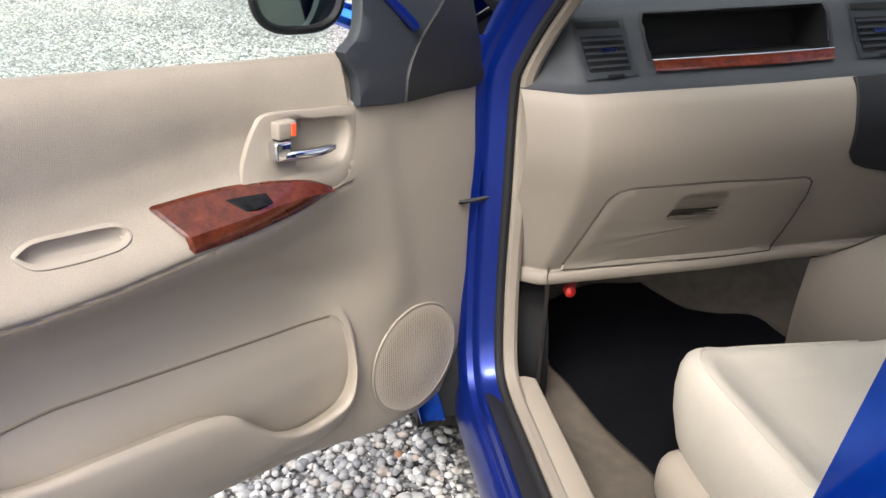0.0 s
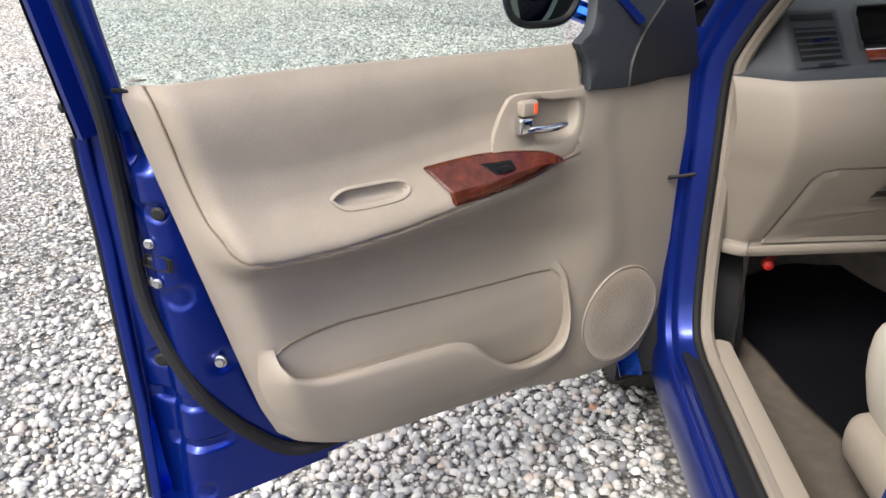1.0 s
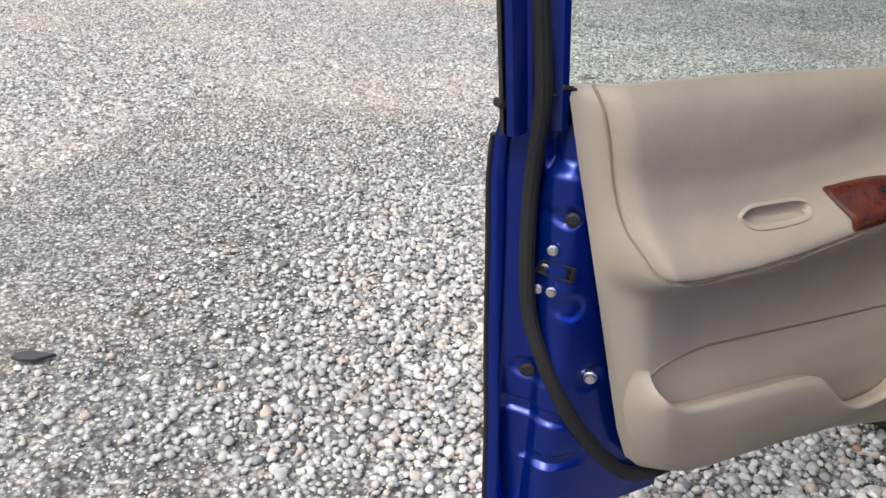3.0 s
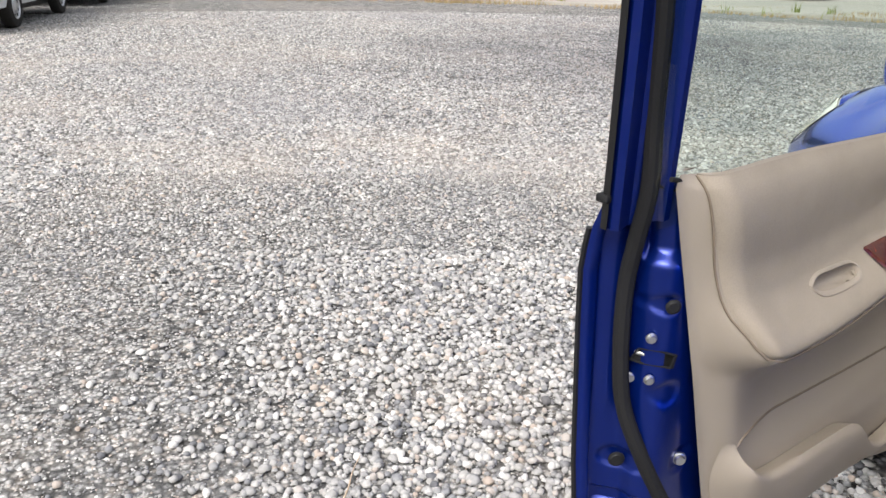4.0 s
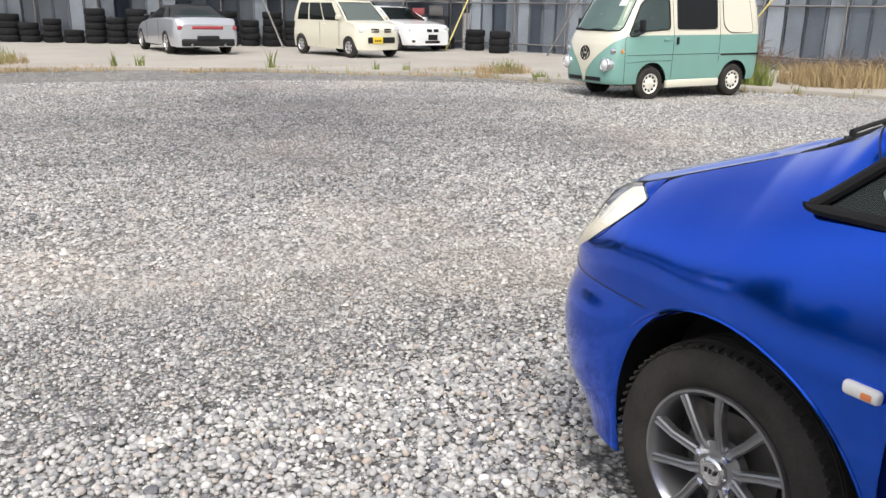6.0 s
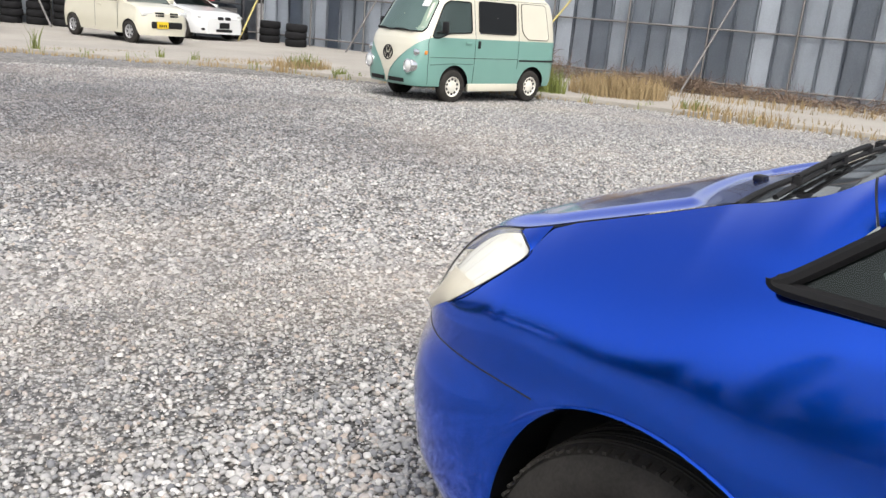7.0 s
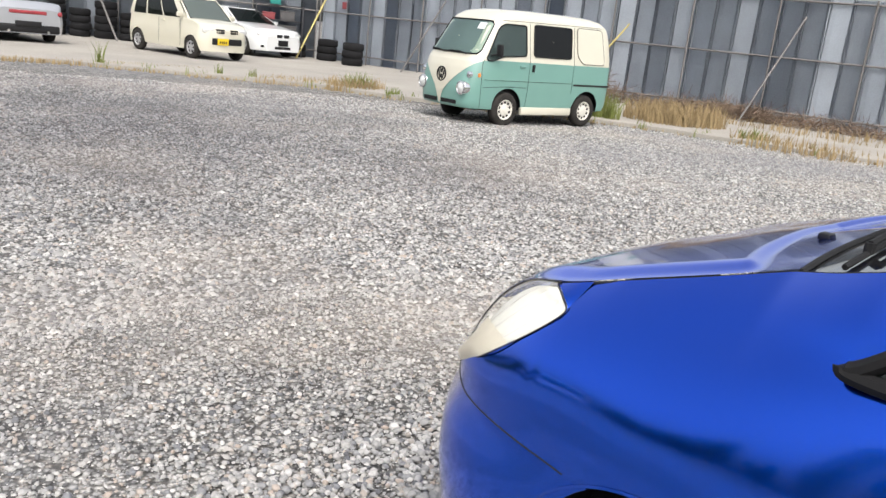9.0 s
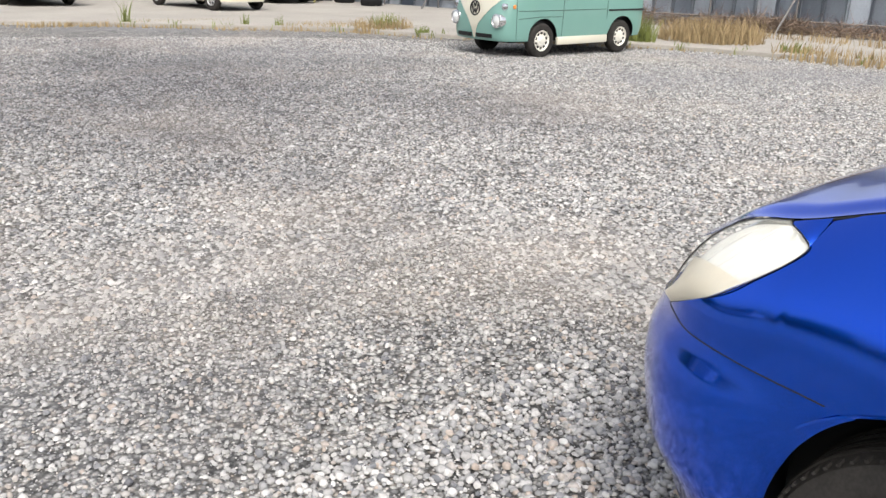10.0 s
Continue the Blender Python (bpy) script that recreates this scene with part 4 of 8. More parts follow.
b = bmesh.new()
ys = [0.325, 0.2, -0.2, -0.6, -1.0, -1.3, -1.5, -1.62, -1.70, -1.72]
rings(b, [[(CX - x, y, z) for x, z in shell_ring(y)] + [(CX + x, y, z) for x, z in shell_ring(y)[-2::-1]] for y in ys], closed=False)
solid(b, 0.03)
part("rear_body", b, PAINT, car)
b = bmesh.new()
rings(b, [[(CX + x, y, z) for x, z in shell_ring(y)[:5]] for y in (0.31, 0.8, 1.2, 1.452)], closed=False)
solid(b, 0.03)
part("driver_door", b, PAINT, car)
b = bmesh.new()
roof_edge = lambda y: [(sx * x, z) for sx in (-1,) for x, z in shell_ring(y)[5:]] + [(x, z) for x, z in shell_ring(y)[-2:4:-1]]
rings(b, [[(CX + x, y, z) for x, z in roof_edge(y)] for y in (0.30, 0.6, 0.8, 0.98)], closed=False)
solid(b, 0.03)
part("roof", b, PAINT, car)
# rear panes out of view, darkened to cut light in the cabin
for sx in (-1, 1):
    b = bmesh.new()
    grid(b, lambda u, v: (CX + sx * (lerp(0.805, 0.725, v) + 0.012), lerp(0.30, -1.25, u), lerp(0.99, 1.42, v)), 8, 4)
    part("rear_side_window", b, DIMMING_GLASS, car, "dark tinted rear side window")
b = bmesh.new()
grid(b, lambda u, v: (CX + lerp(-0.55, 0.55, u), lerp(-1.70, -1.50, v) - 0.012, lerp(1.0, 1.45, v)), 6, 4)
part("rear_window", b, DIMMING_GLASS, car, "dark tinted rear window")
b = bmesh.new()
tail = [(CX - x, -1.72, z) for x, z in shell_ring(-1.72)] + [(CX + x, -1.72, z) for x, z in shell_ring(-1.72)[-2::-1]]
rings(b, [tail, [(lerp(CX, x, 0.6), -1.745, lerp(0.65, z, 0.7)) for x, y, z in tail], [(lerp(CX, x, 0.02), -1.75, lerp(0.65, z, 0.02)) for x, y, z in tail]], caps=False)
part("tailgate", b, PAINT, car)
b = bmesh.new()
box(b, (CX, 0.1, 0.235), (1.44, 3.0, 0.04), 0.01)
part("underbody", b, BLACK, car)


# ---- interior ----
b = bmesh.new()
floor_prof = [(0.35, 0.30), (0.9, 0.285), (1.35, 0.275), (1.55, 0.285), (1.70, 0.335), (1.85, 0.45), (1.98, 0.62)]


def floor_z(x, y):
    return table(floor_prof, y) + 0.10 * math.exp(-((x - CX - 0.12) / 0.16) ** 2) + 0.03 * smooth(0.60, 0.515, x)


grid(b, lambda u, v: (lambda x, y: (x, y, floor_z(x, y) + 0.008 * noise.noise(Vector((x, y, 0)) * 7)))(lerp(0.505, 2 * CX - 0.505, u), lerp(0.35, 1.98, v)), 60, 60)
part("carpet", b, CARPET, car, "grey-beige floor carpet")
b = bmesh.new()
MAT_LEFT = [(0.70, 1.02), (0.690, 1.177), (0.655, 1.308), (0.622, 1.49), (0.604, 1.58), (0.615, 1.66), (0.645, 1.735)]
MAT_RIGHT = [(1.14, 1.02), (1.15, 1.25), (1.15, 1.45), (1.125, 1.60), (1.045, 1.665), (0.965, 1.715), (0.890, 1.765)]


def mat_at(u, v):
    l, r = curve_at(MAT_LEFT, v), curve_at(MAT_RIGHT, v)
    x, y = lerp(l[0], r[0], u), lerp(l[1], r[1], u) + 0.012 * math.sin(math.pi * u) * v
    return (x, y, floor_z(x, y) + 0.016 + 0.004 * math.sin(7 * u + 5 * v))


grid(b, mat_at, 24, 36)
bmesh.ops.solidify(b, geom=b.faces[:], thickness=0.010)
tagged(part("floor_mat", b, MAT_BLACK), "black pile floor mat in the passenger footwell", "floor mat")

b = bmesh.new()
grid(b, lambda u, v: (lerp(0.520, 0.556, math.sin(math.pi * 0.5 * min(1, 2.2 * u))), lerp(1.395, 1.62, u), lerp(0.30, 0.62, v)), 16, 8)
part("kick_panel", b, BEIGE_SHADED, car, "beige kick panel beside the footwell")
b = bmesh.new()
tube(b, [(0.625, 1.52, 0.545), (0.604, 1.478, 0.544), (0.590, 1.455, 0.5435)], lambda k: lerp(0.007, 0.010, k), 12)
lathe(b, [(0, 0.0), (0.002, 0.008), (0.006, 0.0115), (0.022, 0.011), (0.027, 0)], 16, "y", (0.588, 1.436, 0.543))
flare = part("flare_holder", b, RED, car, "red emergency flare in its clip")

# dashboard: a front face, a side face turned towards the door, a crease between them
DASH_UP = [(1.80, 1.060), (1.60, 1.085), (1.49, 1.102), (1.448, 1.099), (1.422, 1.082), (1.406, 1.050), (1.392, 1.012), (1.374, 0.979), (1.358, 0.966), (1.346, 0.961)]
DASH_LOW = [(1.346, 0.961), (1.328, 0.942), (1.316, 0.905), (1.312, 0.870), (1.317, 0.832), (1.330, 0.790), (1.354, 0.730), (1.383, 0.665), (1.401, 0.626), (1.410, 0.609), (1.400, 0.604), (1.398, 0.590), (1.408, 0.579), (1.45, 0.580), (1.62, 0.61)]


def crease_x(z):
    return table([(0.57, 0.508), (0.61, 0.515), (0.70, 0.533), (0.78, 0.542), (0.88, 0.541), (0.96, 0.531), (1.10, 0.512)], z)


def dash_pos(d, y, z):
    """A point d metres along the dash from its crease; the profile's y and z."""
    x = crease_x(z) + d
    back_ = 0.5 * (math.sqrt(d * d + 0.00012) - d)
    return Vector((x, y + 0.92 * back_ + 0.012 * smooth(0.85, 1.05, x), z + 0.07 * (x - 0.53)))


def dash(b, prof, d1, n, rows):
    def at(u, v):
        d = lerp(-0.085, 0.03, u / 0.25) if u < 0.25 else lerp(0.03, d1, (u - 0.25) / 0.75)
        return dash_pos(d, *curve_at(prof, v))
    grid(b, at, n, rows)


def profile_y(prof, z):
    """The profile's y at height z on its front."""
    best = min((abs(p[1] - z), p[0]) for p in curve(prof, 160) if p[0] < 1.45)
    return best[1]


def on_dash(x, z, out=0.0, prof=None):
    """A point on the dash's front at a true x and z, raised by out."""
    z0 = z - 0.07 * (x - 0.53)
    prof = prof or (DASH_UP if z0 > 0.962 else DASH_LOW)
    y0, y1 = profile_y(prof, z0 - 0.008), profile_y(prof, z0 + 0.008)
    n = Vector((0, -0.016, y1 - y0)).normalized()
    p = dash_pos(x - crease_x(z0), (y0 + y1) / 2, z0)
    return p + n * out


def dash_quad(b, quad, out, thick, n=8, m=8, prof=None):
    """A plate on the dash between four (x, z) corners: lower left, lower right, upper right, upper left."""
    (ax, az), (cx_, cz), (dx, dz), (ex, ez) = quad
    at = lambda u, v: on_dash(lerp(lerp(ax, cx_, u), lerp(ex, dx, u), v), lerp(lerp(az, cz, u), lerp(ez, dz, u), v), out, prof)
    grid(b, at, n, m)
    bmesh.ops.solidify(b, geom=b.faces[:], thickness=thick)
    return at


TRAY = [(0.664, 1.014), (1.008, 1.038), (0.995, 1.112), (0.643, 1.088)]
b = bmesh.new()
dash(b, DASH_UP, 0.70, 150, 90)
gone = [f for f in b.faces if inside(TRAY, f.calc_center_median().x, f.calc_center_median().z) and f.calc_center_median().y < 1.47]
bmesh.ops.delete(b, geom=gone, context="FACES")
gone = [f for f in b.faces if f.calc_center_median().y > 1.54 and f.calc_center_median().x < 0.80]
bmesh.ops.delete(b, geom=gone, context="FACES")
part("dash_top", b, DARK, car, "charcoal soft dashboard top")
# dash end under the quarter window: pale colour paints the sky's reflection on charcoal
b = bmesh.new()
grid(b, lambda u, v: (lerp(0.40, 0.86, u), lerp(1.52, 1.80, v) + 0.04 * u, 0.955 + 0.075 * smooth(0.15, 1.0, u) + 0.02 * math.sin(math.pi * v)), 24, 14)
ledge = part("demister_ledge", b, mat("pale_grey_ledge_plastic", (0.34, 0.35, 0.33), 0.6, 0, 0.06, 6, 0.05, 900, bump=0.2), car, "pale grey dash ledge below the quarter window")
for k in range(7):
    b = bmesh.new()
    box(b, (0.520 + 0.006 * k, 1.575 + 0.016 * k, 0.990), (0.030, 0.010, 0.010), 0.002, 1)
    part("demister_slot", b, BLACK, ledge)
b = bmesh.new()
mouth = evenly(TRAY, 40)
rings(b, [[on_dash(x, z, 0.0015) for x, z in shrunk(mouth, 1.04)], [on_dash(x, z, 0.002) for x, z in shrunk(mouth, 1.0)], [on_dash(x, z, -0.01) for x, z in shrunk(mouth, 0.99)], [Vector((x, 1.50, z - 0.012)) for x, z in shrunk(mouth, 0.95)], [Vector((x, 1.51, z - 0.012)) for x, z in shrunk(mouth, 0.3)], [Vector((x, 1.51, z - 0.012)) for x, z in shrunk(mouth, 0.01)]], caps=False)
part("dash_tray", b, BLACK, car, "open black dashboard tray")
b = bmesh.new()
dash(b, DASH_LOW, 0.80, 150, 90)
part("dash_lower", b, BEIGE_SHADED, car, "beige lower dashboard")
b = bmesh.new()
grid(b, lambda u, v: (lerp(1.31, 2 * CX - 0.47, u), 1.36 + 0.06 * v, lerp(0.62, 1.07, v)), 10, 8)
part("dash_driver_side", b, DARK, car)

# glove box lid with a seam round it, and its latch
LID = [(0.548, 0.612), (0.985, 0.638), (0.993, 0.700), (0.998, 0.770), (0.996, 0.802), (0.980, 0.815), (0.80, 0.812), (0.640, 0.801), (0.612, 0.793), (0.598, 0.776), (0.575, 0.700)]
lid_loop = evenly(LID, 90)
b = bmesh.new()
rows = rings(b, [[on_dash(x, z, o, DASH_LOW) for x, z in shrunk(lid_loop, k)] for k, o in ((1.0, -0.003), (0.996, 0.0015), (0.985, 0.0025), (0.85, 0.0025), (0.6, 0.0025), (0.3, 0.0025), (0.03, 0.0025))], caps=False)
lid_part = part("glove_box_lid", b, BEIGE_SHADED, car, "beige glove box lid")
SEAM_BROWN = mat("brown_shut_line", (0.035, 0.027, 0.020), 0.9)
b = bmesh.new()
tube(b, [on_dash(x, z, 0.0006, DASH_LOW) for x, z in shrunk(lid_loop, 1.004)[18:]], 0.0022, 6)
part("lid_seam", b, SEAM_BROWN, lid_part)
b = bmesh.new()
dash_quad(b, [(0.730, 0.757), (0.818, 0.762), (0.824, 0.794), (0.738, 0.786)], 0.0055, 0.004)
latch = part("glove_box_latch", b, BEIGE_SHADED, lid_part)
# flat dark plate, painted shade of the hollow under the latch
b = bmesh.new()
dash_quad(b, [(0.722, 0.737), (0.812, 0.742), (0.819, 0.759), (0.729, 0.754)], 0.0032, 0.002)
part("latch_recess", b, SEAM_BROWN, lid_part)
b = bmesh.new()
dash_quad(b, [(0.720, 0.733), (0.812, 0.738), (0.815, 0.749), (0.724, 0.744)], 0.0085, 0.006)
part("latch_pull", b, BEIGE_SHADED, lid_part)

SILVER_BEZEL = mat("grey_vent_plastic", (0.030, 0.035, 0.043), 0.45, 0, 0.08, 20, 0.06, 900)


def air_vent(dx, dz):
    quad = lambda a: [(x + dx, z + dz) for x, z in a]
    b = bmesh.new()
    dash_quad(b, quad([(0.546, 0.979), (0.640, 0.989), (0.609, 1.080), (0.524, 1.074)]), 0.0035, 0.003)
    v = part("air_vent", b, SILVER_BEZEL, car, "dark louvred dashboard air vent")
    for q in ([(0.553, 0.990), (0.626, 0.997), (0.610, 1.052), (0.535, 1.047)], [(0.530, 1.058), (0.607, 1.063), (0.603, 1.074), (0.526, 1.069)]):
        b = bmesh.new()
        dash_quad(b, quad(q), 0.005, 0.003)
        part("vent_recess", b, BLACK, v)
    for k in range(5):
        b = bmesh.new()
        h = 0.13 + 0.19 * k
        l, r = lerp(0.553, 0.535, h), lerp(0.626, 0.610, h)
        zl, zr = lerp(0.990, 1.047, h), lerp(0.997, 1.052, h)
        dash_quad(b, quad([(l, zl - 0.002), (r, zr - 0.002), (r, zr + 0.002), (l, zl + 0.002)]), 0.009, 0.006, 6, 2)
        part("slat", b, SILVER_BEZEL, v)
    b = bmesh.new()
    dash_quad(b, quad([(0.570, 1.022), (0.598, 1.025), (0.596, 1.031), (0.569, 1.028)]), 0.014, 0.006, 4, 2)
    part("vent_tab", b, CHROME, v)
    b = bmesh.new()
    dash_quad(b, quad([(0.582, 0.982), (0.612, 0.985), (0.611, 0.990), (0.583, 0.987)]), 0.007, 0.004, 4, 2)
    part("vent_wheel", b, BLACK, v)


air_vent(0.0, 0.0)
air_vent(0.515, 0.042)


def walnut(name):
    m = mat(name, (0.085, 0.015, 0.007), 0.25, 0, 0.55, 45, 0.25, 160, coat=1.0, tint=(0.15, 0.030, 0.012))
    return m


WALNUT = walnut("lacquered_red_walnut")
b = bmesh.new()
dash_quad(b, [(0.670, 0.994), (1.010, 1.019), (1.010, 1.037), (0.665, 1.012)], 0.0065, 0.006, 30, 6)
part("dash_wood", b, WALNUT, car, "glossy red-brown wood trim strip")
# thin bright wire added as the highlight along the wood's upper edge
b = bmesh.new()
tube(b, [on_dash(lerp(0.665, 1.010, i / 12), lerp(1.0125, 1.0375, i / 12), 0.006) for i in range(13)], 0.0011, 6)
part("wood_edge", b, CHROME, car)

# centre stack: black upper panel over the beige, a beige side below
b = bmesh.new()
CON = [(1.033, 0.996), (1.036, 0.93), (1.042, 0.865), (1.055, 0.845), (1.09, 0.833), (1.20, 0.815), (1.30, 0.81), (1.30, 1.012), (1.15, 1.006)]
con_loop = evenly(CON, 60)
rows = rings(b, [[on_dash(x, z, o, DASH_LOW) for x, z in shrunk(con_loop, k)] for k, o in ((1.0, -0.004), (0.998, 0.004), (0.985, 0.006), (0.8, 0.006), (0.4, 0.006), (0.03, 0.006))], caps=False)
part("console_panel", b, BLACK, car, "black centre console panel")
TOP_EDGE = [(1.090, 1.425, 0.612), (1.152, 1.405, 0.640), (1.225, 1.372, 0.690), (1.36, 1.352, 0.71)]
LOW_EDGE = [(1.135, 1.50, 0.36), (1.16, 1.38, 0.36), (1.20, 1.26, 0.38), (1.30, 1.15, 0.40)]
b = bmesh.new()
grid(b, lambda u, v: Vector(curve_at(TOP_EDGE, u)).lerp(Vector(curve_at(LOW_EDGE, u)), v) + Vector((-0.012, -0.010, 0)) * math.sin(math.pi * v), 30, 20)
part("console_lower", b, BEIGE_SHADED, car, "beige lower console panel", sharp=60)
b = bmesh.new()
tube(b, [Vector(p) + Vector((-0.001, -0.002, 0.001)) for p in curve(TOP_EDGE, 30)], 0.0016, 6)
part("console_seam", b, SEAM_BROWN, car)


# seats
def seat(x, flip=1):
    s = new("seat")
    s.parent = car
    s.location = (x, 0.60, 0.0)
    s["label"] = "pale beige velour front seat"

    def loop(k, z, inset, grow=0.0):
        pts = []
        for i in range(96):
            a = 2 * math.pi * i / 96
            c, w = math.cos(a), math.sin(a)
            px = (0.250 - inset) * k * math.copysign(abs(c) ** 0.34, c)
            py = 0.255 + (0.325 - inset) * k * math.copysign(abs(w) ** 0.30, w)
            rim = max(abs(px) / 0.25, 0.0)
            lift = 0.016 * smooth(0.55, 0.86, rim) * smooth(0.3, 0.8, k) - 0.010 * smooth(0.25, 0.55, py) * smooth(0.95, 0.5, k)
            pts.append((px, py, z + lift - 0.004 + 0.022 * (0.5 - py)))
        return pts

    b = bmesh.new()
    rings(b, [loop(1.0, 0.375, 0.030), loop(1.0, 0.42, 0.014), loop(1.0, 0.47, 0.004), loop(1.0, 0.51, 0.001), loop(1.0, 0.545, 0.003), loop(1.0, 0.562, 0.008), loop(1.0, 0.573, 0.016), loop(1.0, 0.579, 0.026), loop(0.87, 0.582, 0.010), loop(0.83, 0.5805, 0.0), loop(0.72, 0.584, 0), loop(0.66, 0.5815, 0), loop(0.60, 0.583, 0), loop(0.4, 0.582, 0), loop(0.05, 0.581, 0)])
    cushion = part("seat_cushion", b, CLOTH_LIGHT, s, sharp=70)
    b = bmesh.new()
    ring = loop(1.0, 0.5795, 0.026)
    tube(b, [ring[i % 96] for i in range(22, 76)], 0.0022, 6)
    part("piping", b, CLOTH_LIGHT, cushion)
    b = bmesh.new()
    box(b, (0, 0.2, 0.37), (0.535, 0.62, 0.115), 0.045, 4)
    part("seat_base", b, BEIGE, s)
    for sx in (-1, 1):
        b = bmesh.new()
        box(b, (sx * 0.2, 0.2, 0.30), (0.05, 0.55, 0.05), 0.005)
        part("seat_rail", b, BLACK, s)
    b = bmesh.new()
    loops = []
    for k in range(13):
        t = k / 12
        w = 0.245 * (1 - 0.12 * t)
        y0, z0 = -0.05 - 0.16 * t, 0.52 + 0.60 * t
        ring = []
        for i in range(24):
            a = 2 * math.pi * i / 24
            cx2, sy2 = math.cos(a), math.sin(a)
            ring.append((w * math.copysign(abs(cx2) ** 0.5, cx2) * (1 - 0.25 * smooth(0.85, 1, t)), y0 + 0.065 * math.copysign(abs(sy2) ** 0.7, sy2) * (1 - 0.3 * smooth(0.85, 1, t)), z0))
        loops.append(ring)
    rings(b, loops)
    part("backrest", b, CLOTH_LIGHT, s, sharp=60)
    b = bmesh.new()
    box(b, (0, -0.235, 1.235), (0.27, 0.09, 0.17), 0.04, 4)
    tube(b, [(-0.07, -0.22, 1.08), (-0.07, -0.235, 1.2)], 0.006)
    tube(b, [(0.07, -0.22, 1.08), (0.07, -0.235, 1.2)], 0.006)
    part("headrest", b, CLOTH_LIGHT, s)
    return s


seat(0.905)
seat(2 * CX - 0.865)


# ---- the open door ----
# local axes: x along the door from its hinge, y towards the cabin, z up
door_turn = pose(0.33, 1.45, 0, 0, 0, -141.6)
b = bmesh.new()


def rear_edge(z):
    return table([(0.30, 1.066), (0.50, 1.060), (0.80, 1.064), (0.95, 1.072), (1.03, 1.076)], z)


def skin(z):
    return table([(0.30, -0.130), (0.40, -0.142), (0.60, -0.162), (0.80, -0.172), (0.90, -0.172), (0.96, -0.163), (1.0, -0.146), (1.02, -0.132), (1.04, -0.120)], z)


def hull(s, z):
    """The outer skin, which closes in on the hinge."""
    return lerp(-0.010, skin(z), smooth(-0.05, 0.80, s))


def belt(s):
    """Height of the panel's upper edge."""
    return 1.046 - 0.012 * smooth(0.85, 0.35, s)


def skin_top(s):
    """Height of the outer skin's upper edge, which falls towards the hinge."""
    return table([(0.0, 0.965), (0.40, 0.975), (0.70, 0.988), (0.85, 0.998), (1.0, 1.010), (1.06, 1.035)], s)


def bottom(s):
    return lerp(0.372, 0.327, smooth(0.62, 0.95, s))


def outer(u, v):
    s0 = 0.055
    z = lerp(0.32, 1.035, v)
    s = lerp(s0, rear_edge(z), u)
    z = lerp(bottom(s), skin_top(s), v)
    edge = max(smooth(0.97, 1.0, u), smooth(0.03, 0.0, u)) ** 2
    return (s, hull(s, z) + 0.010 * edge, z)


grid(b, outer, 40, 30, flip=False)
SKIN = b
b = bmesh.new()


# shut face at the rear, stepping towards the cabin: an edge flange, the seal's bed, the lock face
SLOTS = [(0.998, 0.528, 0.028, 0.011), (0.976, 0.447, 0.034, 0.010)]
CUPS = [(1.012, 0.598, 0.017), (0.988, 0.352, 0.016), (1.000, 0.862, 0.015), (0.938, 0.597, 0.020), (0.985, 0.722, 0.020)]


def shut(u, v):
    z = lerp(bottom(1.06) + 0.001, 1.035, v)
    q0 = skin(z) + 0.010
    top = smooth(0.93, 1.02, z)
    low = smooth(0.70, 0.50, z)
    d = [(0.0, q0), (-0.003, q0 + 0.008), (-0.014, q0 + 0.012), (-0.022, lerp(-0.150, -0.128, top)), (-0.036, lerp(-0.136, -0.116, top)), (-0.050, -0.124 + 0.010 * low + 0.022 * top),
         (-0.054, -0.106 + 0.016 * top), (-0.056, -0.084), (-0.070, -0.064), (-0.105, -0.057), (-0.19, -0.055), (-0.30, -0.054)]
    a, q = curve_at(d, u)
    s = rear_edge(z) + a
    # the lock face stands proud of the part above it
    lock = smooth(-0.112, -0.098, q) * smooth(-0.115, -0.075, a)
    s -= 0.016 * smooth(0.915, 0.94, z) * lock
    q -= 0.010 * smooth(0.915, 0.94, z) * lock
    for ss, zz, rs, rz in SLOTS:
        k = smooth(1.35, 0.75, max(abs(s - ss) / rs, abs(z - zz) / rz))
        s, q = s - 0.006 * k, q - 0.006 * k
    for ss, zz, r in CUPS:
        k = smooth(1.2, 0.7, math.hypot(s - ss, z - zz) / r)
        s, q = s - 0.004 * k, q - 0.004 * k
    return (s, q, z)


grid(b, shut, 90, 170)
# inner sheet behind the trim
grid(b, lambda u, v: (lerp(0.035, 0.80, u), lerp(-0.02, -0.066, min(1, 3 * u)), lerp(bottom(u), 0.975, v)), 12, 10)
# bottom and front faces
grid(b, lambda u, v: (lerp(0.05, rear_edge(0.33), u), lerp(hull(lerp(0.05, 1.07, u), 0.335), -0.062 + 0.03 * (1 - u), v), bottom(u)), 20, 4, flip=True)
grid(b, lambda u, v: (0.052, lerp(-0.05, -0.015, v), lerp(bottom(0), 1.035, u)), 20, 4)
bmesh.ops.remove_doubles(b, verts=b.verts[:], dist=0.0005)
door = part("front_door", b, JAMB_SHADE, car, "open blue front passenger door")
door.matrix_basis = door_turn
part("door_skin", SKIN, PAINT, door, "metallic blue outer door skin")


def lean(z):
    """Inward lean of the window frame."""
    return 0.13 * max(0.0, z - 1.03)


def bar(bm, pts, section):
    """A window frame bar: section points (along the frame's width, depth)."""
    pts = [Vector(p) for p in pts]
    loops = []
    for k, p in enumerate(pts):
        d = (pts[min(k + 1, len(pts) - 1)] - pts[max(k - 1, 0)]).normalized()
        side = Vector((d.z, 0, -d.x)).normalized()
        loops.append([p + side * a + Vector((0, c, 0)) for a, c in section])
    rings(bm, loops)


